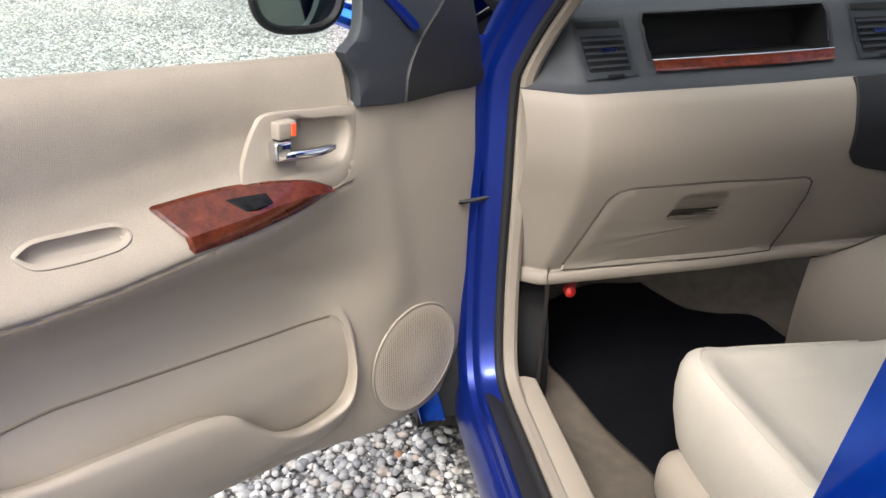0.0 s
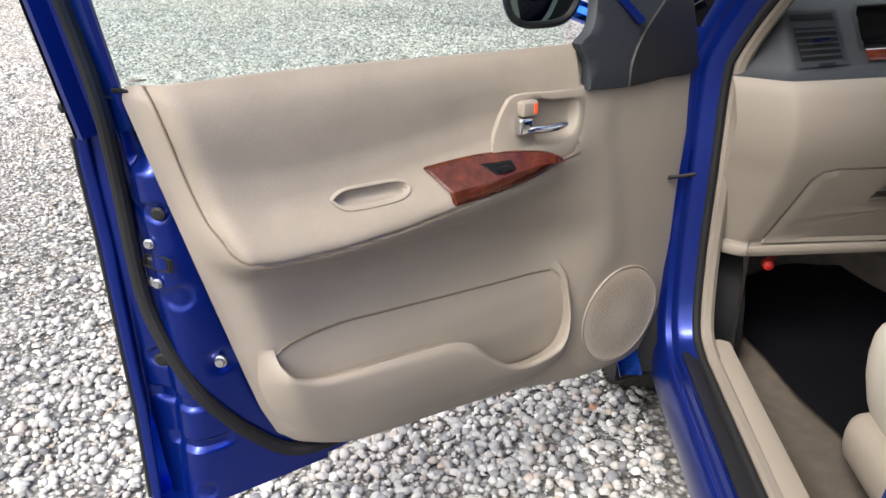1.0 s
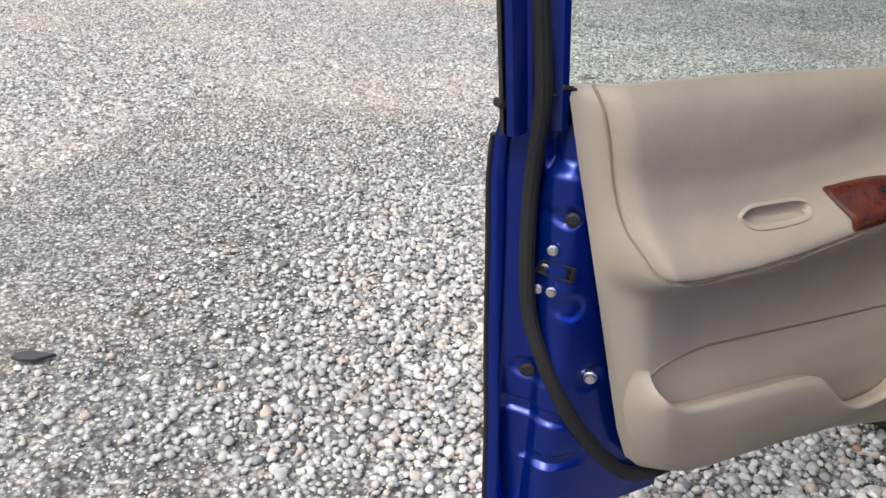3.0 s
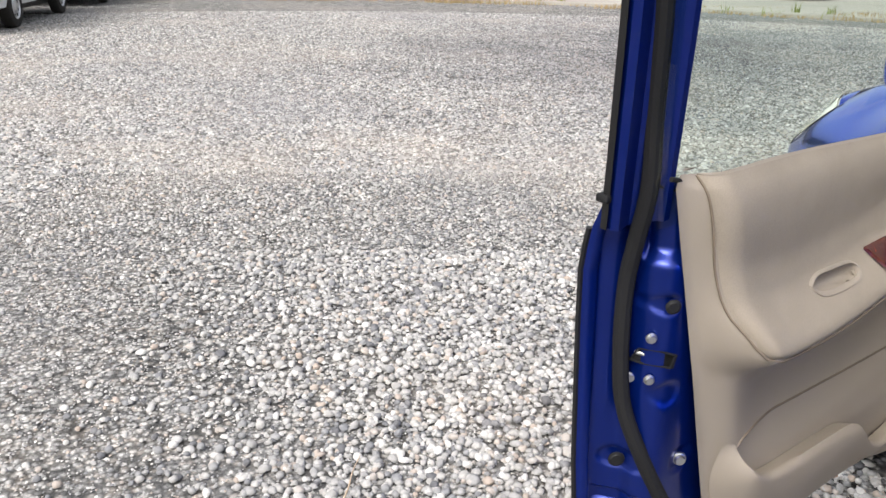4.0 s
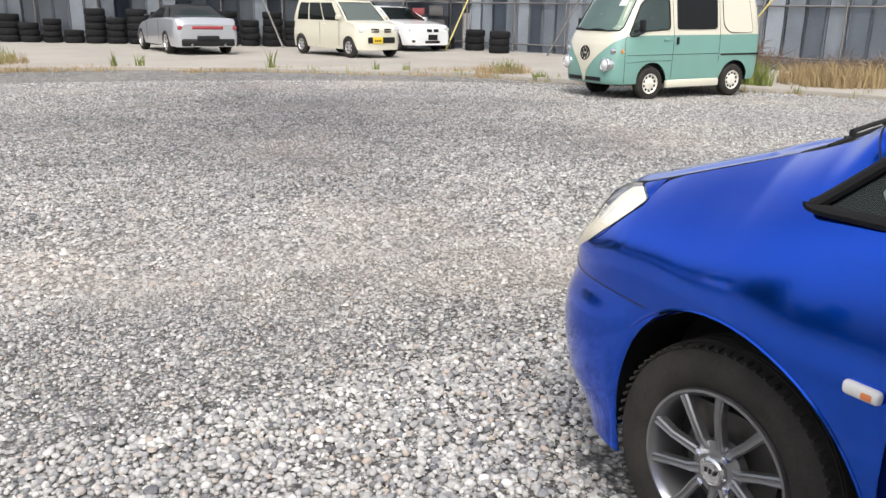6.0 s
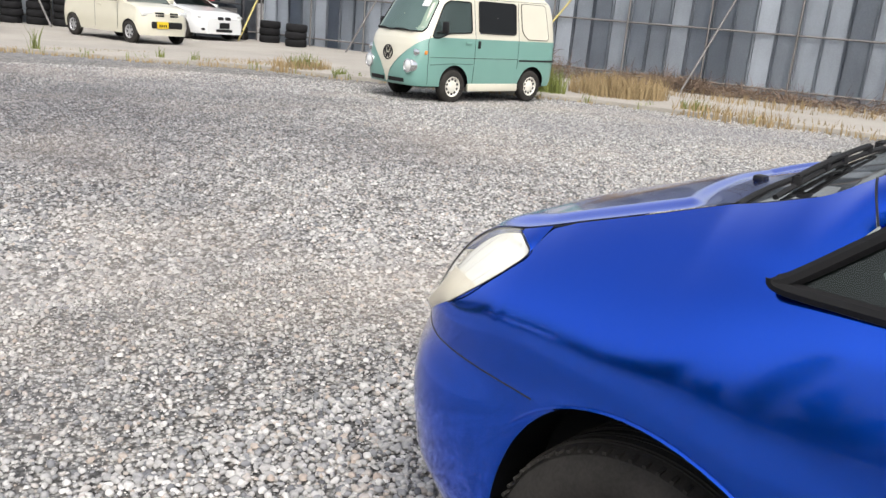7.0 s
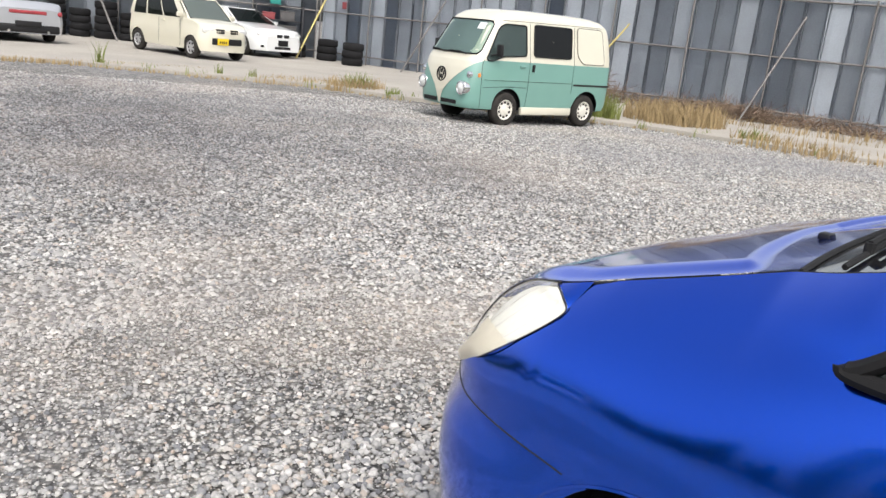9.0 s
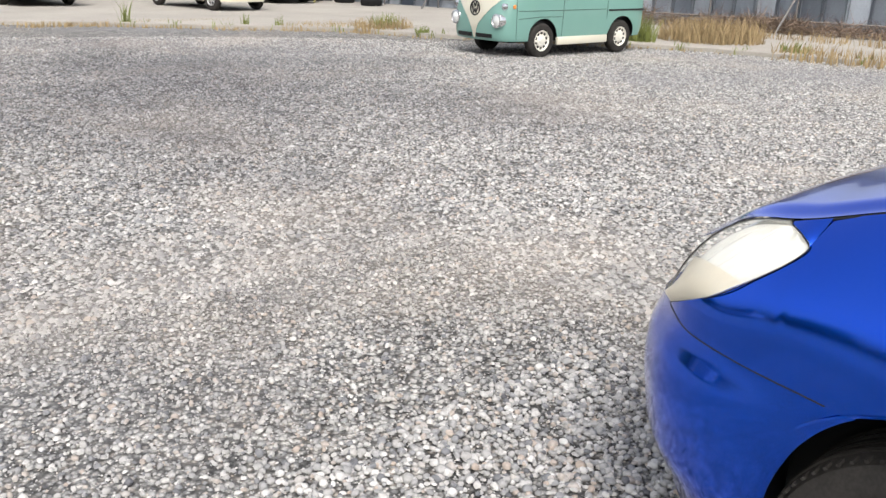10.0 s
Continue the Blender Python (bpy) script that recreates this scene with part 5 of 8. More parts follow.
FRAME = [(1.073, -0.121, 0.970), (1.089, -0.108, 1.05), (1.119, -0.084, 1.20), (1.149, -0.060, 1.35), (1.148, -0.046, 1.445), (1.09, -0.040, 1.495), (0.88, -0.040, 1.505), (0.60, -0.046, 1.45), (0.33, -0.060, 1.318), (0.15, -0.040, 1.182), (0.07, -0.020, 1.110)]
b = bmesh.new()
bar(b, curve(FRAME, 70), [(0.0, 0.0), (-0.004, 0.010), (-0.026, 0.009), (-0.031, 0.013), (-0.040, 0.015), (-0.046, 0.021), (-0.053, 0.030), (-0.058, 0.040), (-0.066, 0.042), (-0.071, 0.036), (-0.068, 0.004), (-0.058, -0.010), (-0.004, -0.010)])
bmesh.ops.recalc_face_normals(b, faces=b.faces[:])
part("window_frame", b, JAMB_SHADE, door, sharp=25)
b = bmesh.new()
bar(b, curve(FRAME, 70), [(0.002, -0.015), (0.003, -0.004), (-0.002, -0.0095), (-0.056, -0.0105), (-0.056, -0.015)])
bmesh.ops.recalc_face_normals(b, faces=b.faces[:])
part("frame_tape", b, BLACK, door, "black film on the window frame")
b = bmesh.new()
box(b, (1.080, -0.128, 1.014), (0.018, 0.020, 0.012), 0.004)
part("frame_end_cap", b, RUBBER, door)

# seal running round the door
SEAL = [(0.74, -0.050, 0.366), (0.80, -0.044, 0.374), (0.850, -0.048, 0.392), (0.905, -0.048, 0.447), (0.944, -0.050, 0.497), (0.978, -0.058, 0.550), (1.008, -0.082, 0.628), (1.024, -0.106, 0.700), (1.029, -0.116, 0.780), (1.031, -0.118, 0.880), (1.036, -0.106, 0.950), (1.045, -0.088, 1.030), (1.060, -0.082, 1.12), (1.083, -0.068, 1.22), (1.106, -0.056, 1.32), (1.108, -0.046, 1.42), (1.06, -0.036, 1.462), (0.86, -0.030, 1.470)]
b = bmesh.new()
tube(b, curve(SEAL, 120), 0.0118, 10)
part("door_seal", b, RUBBER, door, "black rubber seal round the door edge")
b = bmesh.new()
tube(b, [(rear_edge(z) + 0.001, skin(z) + 0.006, z) for z in [0.335 + 0.63 * i / 20 for i in range(21)]], 0.0042, 6)
part("edge_strip", b, BLACK, door)

# glass
b = bmesh.new()
top_edge = lambda s: table([(0.02, 1.08), (0.12, 1.17), (0.33, 1.32), (0.60, 1.45), (0.85, 1.495), (1.08, 1.49)], s)
grid(b, lambda u, v: (lambda s, z: (s + 0.22 * (z - 1.05) * u, -0.0755 + lean(z), z))(lerp(0.22, 1.055, u), lerp(0.975, top_edge(lerp(0.22, 1.06, u)), v)), 20, 10)
strip = bmesh.new()
grid(strip, lambda u, v: (lambda s: (s, lerp(hull(s, skin_top(s)), -0.079, v), skin_top(s) - 0.001 + 0.010 * smooth(0.0, 1.0, v)))(lerp(0.06, 1.05, u)), 30, 6)
solid(strip, 0.003)
part("belt_moulding", strip, RUBBER, door, "black rubber strip below the outside of the window")
pane = part("window_glass", b, GLASS, door, "green-tinted door window, wound up")
pane.visible_shadow = False

# trim panel
def arm_line(s):
    return table([(0.24, 0.840), (0.30, 0.833), (0.40, 0.817), (0.553, 0.802), (0.66, 0.790), (0.756, 0.785), (0.86, 0.787), (0.93, 0.80)], s)


RELIEF = [(0.30, -0.035), (0.36, -0.015), (0.42, 0.000), (0.50, 0.004), (0.56, -0.004), (0.62, -0.026), (0.66, -0.032), (0.70, -0.028), (0.745, -0.002), (0.775, 0.034), (0.795, 0.050), (0.812, 0.052), (0.830, 0.044), (0.850, 0.022), (0.875, 0.000), (0.92, -0.012), (0.98, -0.010), (1.015, -0.016), (1.036, -0.029), (1.046, -0.040), (1.06, -0.05)]


def relief(z):
    """Soft reading of the door's section."""
    return sum(table(RELIEF, z + d) for d in (-0.012, -0.006, 0.0, 0.006, 0.012)) / 5


def panel_rear(z):
    return table([(0.36, 0.76), (0.40, 0.832), (0.44, 0.865), (0.50, 0.890), (0.56, 0.906), (0.76, 0.956), (0.93, 0.997), (1.03, 1.020), (1.06, 1.008)], z)


SPK = (0.094, 0.450)


def Q(s, z):
    shift = z - (arm_line(s) - 0.802) * smooth(0.70, 0.82, z) * smooth(1.0, 0.92, z)
    arm = relief(shift)
    flat = table([(0.27, 0.000), (0.34, 0.010), (0.50, 0.018), (0.65, 0.022), (0.80, 0.024), (0.95, 0.020), (1.05, -0.01)], z)
    k = smooth(0.64, 0.80, z)
    q = lerp(flat, arm, smooth(0.14 + 0.02 * k, lerp(0.34, 0.52, k), s))
    # forward third is a step lower
    q -= 0.004 * smooth(0.200, 0.140, s + 0.25 * abs(z - 0.86) * (z < 0.86))
    # flat seat of the loudspeaker
    q = lerp(q, 0.017, smooth(0.150, 0.112, math.hypot(s - SPK[0], z - SPK[1])))
    # flares back towards the rear edge
    r = panel_rear(z) - s
    q = lerp(q, -0.006 + 0.2 * q, smooth(0.20, 0.05, r) * smooth(0.80, 0.73, z))
    q = lerp(q, table([(0.5, -0.034), (0.75, -0.046), (0.90, -0.057), (1.03, -0.067)], z), smooth(0.070, 0.0, r) ** 1.5)
    return q


b = bmesh.new()
tube(b, [(lerp(0.25, 1.03, i / 16), -0.0685, belt(lerp(0.25, 1.03, i / 16)) - 0.004 - 0.7 * (Q(lerp(0.25, 1.03, i / 16), belt(lerp(0.25, 1.03, i / 16))) + 0.066)) for i in range(17)], 0.0034, 6)
part("window_seal", b, RUBBER, door)


def panel_low(s):
    return table([(-0.060, 0.355), (-0.045, 0.325), (-0.01, 0.302), (0.04, 0.296), (0.12, 0.298), (0.20, 0.298), (0.29, 0.300), (0.36, 0.312), (0.45, 0.327), (0.59, 0.345), (0.734, 0.366), (0.80, 0.380), (0.85, 0.40)], s)


def panel_at(u, v):
    z = lerp(0.35, 1.055, v)
    for _ in range(3):
        s = lerp(-0.044 - 0.022 * smooth(0.95, 0.6, z), panel_rear(z), u)
        z = lerp(panel_low(s), belt(s), v)
    q = Q(s, z)
    if pad_inside(s, z):
        q -= 0.005
    q -= 0.03 * smooth(0.03, 0.0, v) ** 2 + 0.02 * smooth(-0.045, -0.066, s) ** 2
    if s < 0.255 and z > 0.962:
        q -= 0.012
    return (s, q, z)


def pad_inside(s, z):
    return 0.262 < s and z > arm_line(s) + 0.002 and s < pad_rear(z) - 0.002


def pad_rear(z):
    return table([(0.785, 0.885), (0.795, 0.912), (0.806, 0.924), (0.851, 0.944), (0.914, 0.960), (0.988, 0.978), (1.053, 0.993)], z)


GRIP = [(0.758, 0.853), (0.742, 0.8405), (0.700, 0.8375), (0.645, 0.840), (0.626, 0.850), (0.640, 0.860), (0.690, 0.862), (0.735, 0.862)]
grip_loop = curve(GRIP + GRIP[:1], 64)[:-1]
GRIP_TURN = 1.0 if sum(a[0] * c[1] - c[0] * a[1] for a, c in zip(grip_loop, grip_loop[1:] + grip_loop[:1])) < 0 else -1.0


BEZEL = [(0.455, 0.868), (0.445, 0.903), (0.422, 0.948), (0.400, 0.964), (0.326, 0.962), (0.250, 0.957), (0.243, 0.931), (0.247, 0.882), (0.265, 0.850), (0.298, 0.836), (0.366, 0.846)]
RECESS = [(0.358, 0.874), (0.358, 0.945), (0.316, 0.946), (0.271, 0.942), (0.262, 0.930), (0.261, 0.907), (0.272, 0.882), (0.301, 0.870)]


bezel_loop = evenly(curve(BEZEL + BEZEL[:1], 66)[:-1], 64)
recess_loop = evenly(curve(RECESS + RECESS[:1], 64)[:-1], 64)
bezel_cut = shrunk(bezel_loop, 0.93)


def cut_hole(b, loop):
    lo_s, hi_s, lo_z, hi_z = min(p[0] for p in loop), max(p[0] for p in loop), min(p[1] for p in loop), max(p[1] for p in loop)
    gone = []
    for f in b.faces:
        c = f.calc_center_median()
        if lo_s < c.x < hi_s and lo_z < c.z < hi_z and inside(loop, c.x, c.z):
            gone.append(f)
    bmesh.ops.delete(b, geom=gone, context="FACES")


b = bmesh.new()
grid(b, panel_at, 150, 110)
cut_hole(b, grip_loop)
cut_hole(b, bezel_cut)
# the panel's top rolls over to the glass
grid(b, lambda u, v: (lerp(0.985, panel_rear(1.055) - 0.001, u), lerp(Q(lerp(0.985, panel_rear(1.055), u), 1.055) - 0.001, -0.066, v), 1.053 - 0.003 * v ** 2), 6, 6, flip=True)
part("door_panel", b, BEIGE, door, "beige moulded door trim panel", sharp=50)

b = bmesh.new()


def pad_at(u, v, out=0.0):
    z = lerp(0.80, 1.054, v)
    for _ in range(3):
        s = lerp(0.257, pad_rear(z), u)
        z = lerp(arm_line(s) + 0.001, belt(s) - 0.001, v)
    e = min(0.008 + u, (1 - u) * 0.72, v * 0.25)
    return (s, Q(s, z) + 0.0025 - 0.006 * (1 - smooth(0.0, 0.008, e)) + out, z)


grid(b, pad_at, 160, 80)
cut_hole(b, grip_loop)
cut_hole(b, bezel_cut)
grid(b, lambda u, v: (lerp(0.262, pad_rear(1.054), u), lerp(pad_at(u, 1)[1], -0.066, v), belt(lerp(0.262, pad_rear(1.054), u)) - 0.001 - 0.70 * v * (pad_at(u, 1)[1] + 0.066)), 60, 6, flip=True)
part("padded_insert", b, CLOTH, door, "beige velour upper door insert and armrest", sharp=50)
b = bmesh.new()
tube(b, [Vector(pad_at(1.0, 1 - i / 20)) + Vector((0.002, 0.003, 0)) for i in range(21)] + [Vector(pad_at(1 - i / 40, 0)) + Vector((0, 0.003, -0.003)) for i in range(1, 25)], 0.0018, 5)
part("insert_seam", b, mat("brown_seam", (0.16, 0.125, 0.09), 0.8), door)

# grip recess in the armrest: an open cup let into the pad
b = bmesh.new()
loops = []
for grow, dq in ((0.0045, -0.001), (0.003, 0.003), (0.0, 0.0035), (-0.002, 0.000), (-0.003, -0.010), (-0.006, -0.014)):
    ring = []
    for k, (s, z) in enumerate(grip_loop):
        a, c = grip_loop[k - 1], grip_loop[(k + 1) % len(grip_loop)]
        d = Vector((c[0] - a[0], c[1] - a[1])).normalized()
        s2, z2 = s - d.y * grow * GRIP_TURN, z + d.x * grow * GRIP_TURN
        ring.append((s2, Q(s2, z2) + 0.0025 + (dq if dq > 0 else 0.35 * dq), z2 + (0 if dq > 0 else 0.9 * dq)))
    loops.append(ring)
low = loops[-1]
gs, gq, gz = (sum(p[i] for p in low) / len(low) for i in range(3))
for k in (0.75, 0.4, 0.02):
    loops.append([(lerp(gs, s, max(k, 0.02)), lerp(gq, q, k), lerp(gz, z, k)) for s, q, z in low])
rings(b, loops, caps=False)
part("grip_cup", b, BEIGE, door, "oblong grip recess in the armrest", sharp=60)


def patch(bm, left, right, n, m, out, thick):
    """A piece on the panel between two curves of (s, z)."""
    def at(u, v):
        a, c = curve_at(left, v), curve_at(right, v)
        s, z = lerp(a[0], c[0], u), lerp(a[1], c[1], u)
        return (s, Q(s, z) + out - 0.004 * (1 - smooth(0, 0.06, min(u, 1 - u, v, 1 - v))), z)
    grid(bm, at, n, m)
    bmesh.ops.solidify(bm, geom=bm.faces[:], thickness=thick)


b = bmesh.new()
WOOD_LOW = [(0.560, 0.810), (0.466, 0.815), (0.371, 0.824), (0.308, 0.838)]
WOOD_MID = [(0.565, 0.836), (0.466, 0.842), (0.376, 0.847), (0.310, 0.842)]
WOOD_TOP = [(0.591, 0.872), (0.471, 0.876), (0.358, 0.865), (0.313, 0.848)]


def wood_at(u, v):
    a, m, c = curve_at(WOOD_LOW, u), curve_at(WOOD_MID, u), curve_at(WOOD_TOP, u)
    k = v * 2 if v < 0.5 else v * 2 - 1
    s, z = (lerp(a[0], m[0], k), lerp(a[1], m[1], k)) if v < 0.5 else (lerp(m[0], c[0], k), lerp(m[1], c[1], k))
    proud = table([(0, 0.001), (0.04, 0.004), (0.5, 0.016), (0.96, 0.008), (1, 0.002)], v) - 0.005 * (1 - smooth(0, 0.03, min(u, 1 - u)))
    return (s, Q(s, z) + proud, z)


grid(b, wood_at, 60, 24)
bmesh.ops.solidify(b, geom=b.faces[:], thickness=0.006)
wood = part("armrest_wood", b, WALNUT, door, "glossy red-brown wood switch panel", sharp=22)
b = bmesh.new()
patch(b, [(0.472, 0.845), (0.489, 0.864)], [(0.420, 0.849), (0.428, 0.862)], 10, 8, 0.015, 0.008)
switch = part("window_switch", b, BLACK, wood, "black window switch")
b = bmesh.new()
patch(b, [(0.462, 0.849), (0.470, 0.858)], [(0.434, 0.851), (0.440, 0.859)], 8, 6, 0.021, 0.005)
part("switch_rocker", b, BLACK, switch)

# handle surround with its hollow
b = bmesh.new()
spans = []
for loop, k, dq in ((bezel_loop, 1.0, -0.003), (bezel_loop, 0.985, 0.0045), (bezel_loop, 0.95, 0.0055), (recess_loop, 1.06, 0.005), (recess_loop, 1.0, 0.002), (recess_loop, 0.93, -0.008), (recess_loop, 0.8, -0.015), (recess_loop, 0.4, -0.017)):
    spans.append([(s, lerp(Q(s, z), Q(0.34, 0.91), 0.5) + dq, z) for s, z in shrunk(loop, k)])
rows = rings(b, spans, caps=False)
b.faces.new(rows[-1])
bmesh.ops.recalc_face_normals(b, faces=b.faces[:])
bezel = part("handle_bezel", b, BEIGE, door, "beige inner handle surround", sharp=50)
HQ = Q(0.38, 0.91)
b = bmesh.new()
tube(b, curve([(0.386, HQ + 0.016, 0.904), (0.366, HQ + 0.024, 0.904), (0.331, HQ + 0.026, 0.902), (0.294, HQ + 0.020, 0.902)], 20), lambda k: 0.0075 * (1 - 0.35 * smooth(0.8, 1, k)), 12)
box(b, (0.388, HQ + 0.013, 0.912), (0.030, 0.022, 0.030), 0.005, 3)
part("inner_handle", b, CHROME, bezel, "chrome inner door handle")
b = bmesh.new()
box(b, (0.380, HQ + 0.012, 0.9415), (0.034, 0.020, 0.026), 0.004, 3)
knob = part("lock_lever", b, BEIGE, bezel)
b = bmesh.new()
box(b, (0.370, HQ + 0.0225, 0.9415), (0.008, 0.002, 0.018), 0.0006, 1)
part("lock_mark", b, mat("red_orange_mark", (0.85, 0.10, 0.03), 0.5), knob)


# mirror sail
def sail_q(s, z):
    return 0.027 - 0.006 * smooth(0.22, 0.0, s) - 0.16 * max(0.0, z - 0.97) - 0.3 * max(0.0, z - 0.97) ** 2


def plate_on_sail(outline, centre, lift, deep, n):
    b = bmesh.new()
    loop = evenly(curve(outline + outline[:1], n)[:-1], n)
    at = lambda k, d: [(lerp(centre[0], s, k), sail_q(lerp(centre[0], s, k), lerp(centre[1], z, k)) + d, lerp(centre[1], z, k)) for s, z in loop]
    rows = rings(b, [at(1.0, -deep), at(1.0, lift - 0.002), at(0.985, lift), at(0.75, lift), at(0.5, lift), at(0.25, lift), at(0.05, lift)], caps=False)
    b.faces.new(rows[-1])
    bmesh.ops.recalc_face_normals(b, faces=b.faces[:])
    return b


sail = [(0.245, 0.956), (0.244, 0.996), (0.256, 1.022), (0.264, 1.037), (0.232, 1.060), (0.215, 1.11), (0.205, 1.185), (0.15, 1.175), (0.085, 1.15), (0.02, 1.145), (-0.03, 1.14), (-0.045, 1.05), (-0.047, 0.960), (0.05, 0.953), (0.15, 0.949)]
part("mirror_sail", plate_on_sail(sail, (0.13, 1.03), 0.0, 0.022, 90), DARK, door, "charcoal corner trim behind the door mirror", sharp=50)
tweeter = [(0.147, 0.9495), (0.142, 0.984), (0.125, 1.015), (0.095, 1.048), (0.049, 1.085), (0.0, 1.125), (-0.034, 1.13), (-0.048, 1.05), (-0.0495, 0.961), (0.05, 0.9525)]
part("tweeter_cover", plate_on_sail(tweeter, (0.04, 1.02), 0.005, 0.004, 80), BLACK, door, "black tweeter cover", sharp=50)

# map pocket: a shell in front of the panel
POCK = [(0.866, 0.617), (0.862, 0.592), (0.838, 0.568), (0.790, 0.553), (0.700, 0.549), (0.610, 0.543), (0.545, 0.537), (0.500, 0.520), (0.455, 0.478), (0.424, 0.452), (0.385, 0.433), (0.345, 0.427), (0.300, 0.434), (0.272, 0.452), (0.258, 0.49), (0.256, 0.54), (0.263, 0.58), (0.281, 0.602)]


def pocket_top(t):
    return curve_at(POCK, t)


b = bmesh.new()


def pocket(u, v):
    s, z = pocket_top(u)
    # fans out to a wider loop on the panel
    foot = curve_at([(0.888, 0.62), (0.888, 0.54), (0.85, 0.46), (0.74, 0.392), (0.62, 0.372), (0.50, 0.366), (0.40, 0.362), (0.31, 0.352), (0.250, 0.40), (0.240, 0.50), (0.246, 0.58), (0.268, 0.618)], u)
    p = (lerp(s, foot[0], v), lerp(z, foot[1], v))
    puff = 0.034 * smooth(0.0, 0.10, u) * smooth(1.0, 0.72, u)
    shape = (1 - v ** 1.8)
    lip = -0.008 * (1 - smooth(0, 0.06, v))
    return (p[0], Q(*p) + 0.0035 + puff * shape + lip * smooth(0, 0.08, u) * smooth(1, 0.92, u), p[1])


grid(b, pocket, 110, 24)
# rolled inner lip
grid(b, lambda u, v: (lambda a: (a[0], lerp(a[1], Q(a[0], a[2]) + 0.002, v), a[2] - 0.012 * v))(pocket(u, 0)), 110, 3, flip=True)
bmesh.ops.remove_doubles(b, verts=b.verts[:], dist=0.0006)
part("map_pocket", b, BEIGE, door, "beige moulded door pocket", sharp=60)
b = bmesh.new()
tube(b, [(s, Q(s, z) + 0.0005, z) for s, z in curve([(0.866, 0.600), (0.838, 0.617), (0.75, 0.619), (0.658, 0.614), (0.50, 0.605), (0.36, 0.598), (0.281, 0.596)], 40)], 0.0022, 5)
part("pocket_seam", b, mat("brown_groove", (0.14, 0.11, 0.08), 0.8), door)


# speaker grille with punched holes
def grille_material(name):
    m = mat(name, (0.36, 0.305, 0.24), 0.55, 0, 0.05, 6)
    nt = m.node_tree
    co = nt.nodes["Texture Coordinate"]
    vo = nt.nodes.new("ShaderNodeTexVoronoi")
    vo.inputs["Scale"].default_value = 210
    vo.inputs["Randomness"].default_value = 0.0
    nt.links.new(co.outputs["Object"], vo.inputs["Vector"])
    mp = nt.nodes.new("ShaderNodeMapRange")
    mp.inputs["From Min"].default_value, mp.inputs["From Max"].default_value = 0.28, 0.42
    nt.links.new(vo.outputs["Distance"], mp.inputs["Value"])
    bs = nt.nodes["Principled BSDF"]
    old = bs.inputs["Base Color"].links[0].from_socket
    mx = nt.nodes.new("ShaderNodeMix")
    mx.data_type = "RGBA"
    mx.inputs[6].default_value = (0.12, 0.10, 0.08, 1)
    nt.links.new(mp.outputs[0], mx.inputs[0])
    nt.links.new(old, mx.inputs[7])
    nt.links.new(mx.outputs[2], bs.inputs["Base Color"])
    return m


b = bmesh.new()
rows = []


def speaker(u, v):
    a = 2 * math.pi * u
    r = v
    s, z = SPK[0] + 0.107 * r * math.cos(a), SPK[1] + 0.107 * r * math.sin(a)
    return (s, Q(s, z) + 0.005 + 0.003 * (1 - r * r), z)


grid(b, lambda u, v: speaker(u, max(v, 0.001)), 48, 12, closed=True)
part("speaker_grille", b, grille_material("perforated_beige"), door, "round perforated beige speaker grille")
b = bmesh.new()
tube(b, [Vector(speaker(i / 48, 1.03)) + Vector((0, -0.002, 0)) for i in range(49)], 0.0028, 8, caps=False)
part("speaker_ring", b, BEIGE, door)

# latch, screws, plugs on the shut face
b = bmesh.new()
slot = [(0.0, -0.012), (0.018, -0.014), (0.052, -0.011), (0.055, 0.009), (0.036, 0.010), (0.010, 0.007)]
rings(b, [[(1.0185 - 0.42 * (x * k + 0.027 * (1 - k)) - d, -0.108 + x * k + 0.027 * (1 - k), 0.782 + z * k) for x, z in slot] for k, d in ((1.10, 0.004), (1.06, -0.001), (1.0, -0.001), (0.96, 0.004))])
latch_part = part("door_latch", b, BLACK, door, "open door latch slot")
b = bmesh.new()
box(b, (0, 0, 0), (0.004, 0.020, 0.005), 0.001, 1, Matrix.Rotation(radians(20), 4, "Z"))
bmesh.ops.translate(b, vec=(1.009, -0.096, 0.781), verts=b.verts[:])
part("latch_claw", b, STEEL, latch_part)


def stud(p, r, name, material, h=0.006):
    bb = bmesh.new()
    lathe(bb, [(0.0, r * 1.3), (h * 0.4, r * 1.25), (h * 0.5, r), (h, r * 0.8), (h, 0.0)], 14, "x", (0, 0, 0))
    ob = part(name, bb, material, door)
    ob.location = p
    ob.rotation_euler = (0, 0, radians(50))


for p in ((1.012, -0.081, 0.812), (1.010, -0.078, 0.748), (1.009, -0.110, 0.738)):
    stud(p, 0.0062, "latch_screw", STEEL)
stud((0.937, -0.058, 0.597), 0.0085, "panel_bolt", STEEL, 0.01)
for p in ((1.014, -0.114, 0.598), (0.990, -0.112, 0.352), (1.042, -0.153, 0.911)):
    stud(p, 0.0098, "rubber_plug", BLACK, 0.003)
stud((0.998, -0.062, 0.862), 0.0085, "rubber_plug", BLACK, 0.003)

# door mirror
def mirror_shell(u, v):
    a = 2 * math.pi * u
    c, s = math.cos(a), math.sin(a)
    r = [(0.0, 0.0), (0.55, 0.02), (0.85, 0.045), (0.98, 0.085), (1.0, 0.11)]
    k, d = curve_at(r, v)
    x = 0.080 * k * math.copysign(abs(c) ** 0.65, c)
    z = 0.076 * k * math.copysign(abs(s) ** 0.7, s)
    return (x, z, d * 0.5)


# folded in: the glass looks at the window
mirror_pose = Matrix.Translation((0.268, -0.130, 1.134)) @ Matrix.Rotation(radians(-8), 4, "Z")
b = bmesh.new()


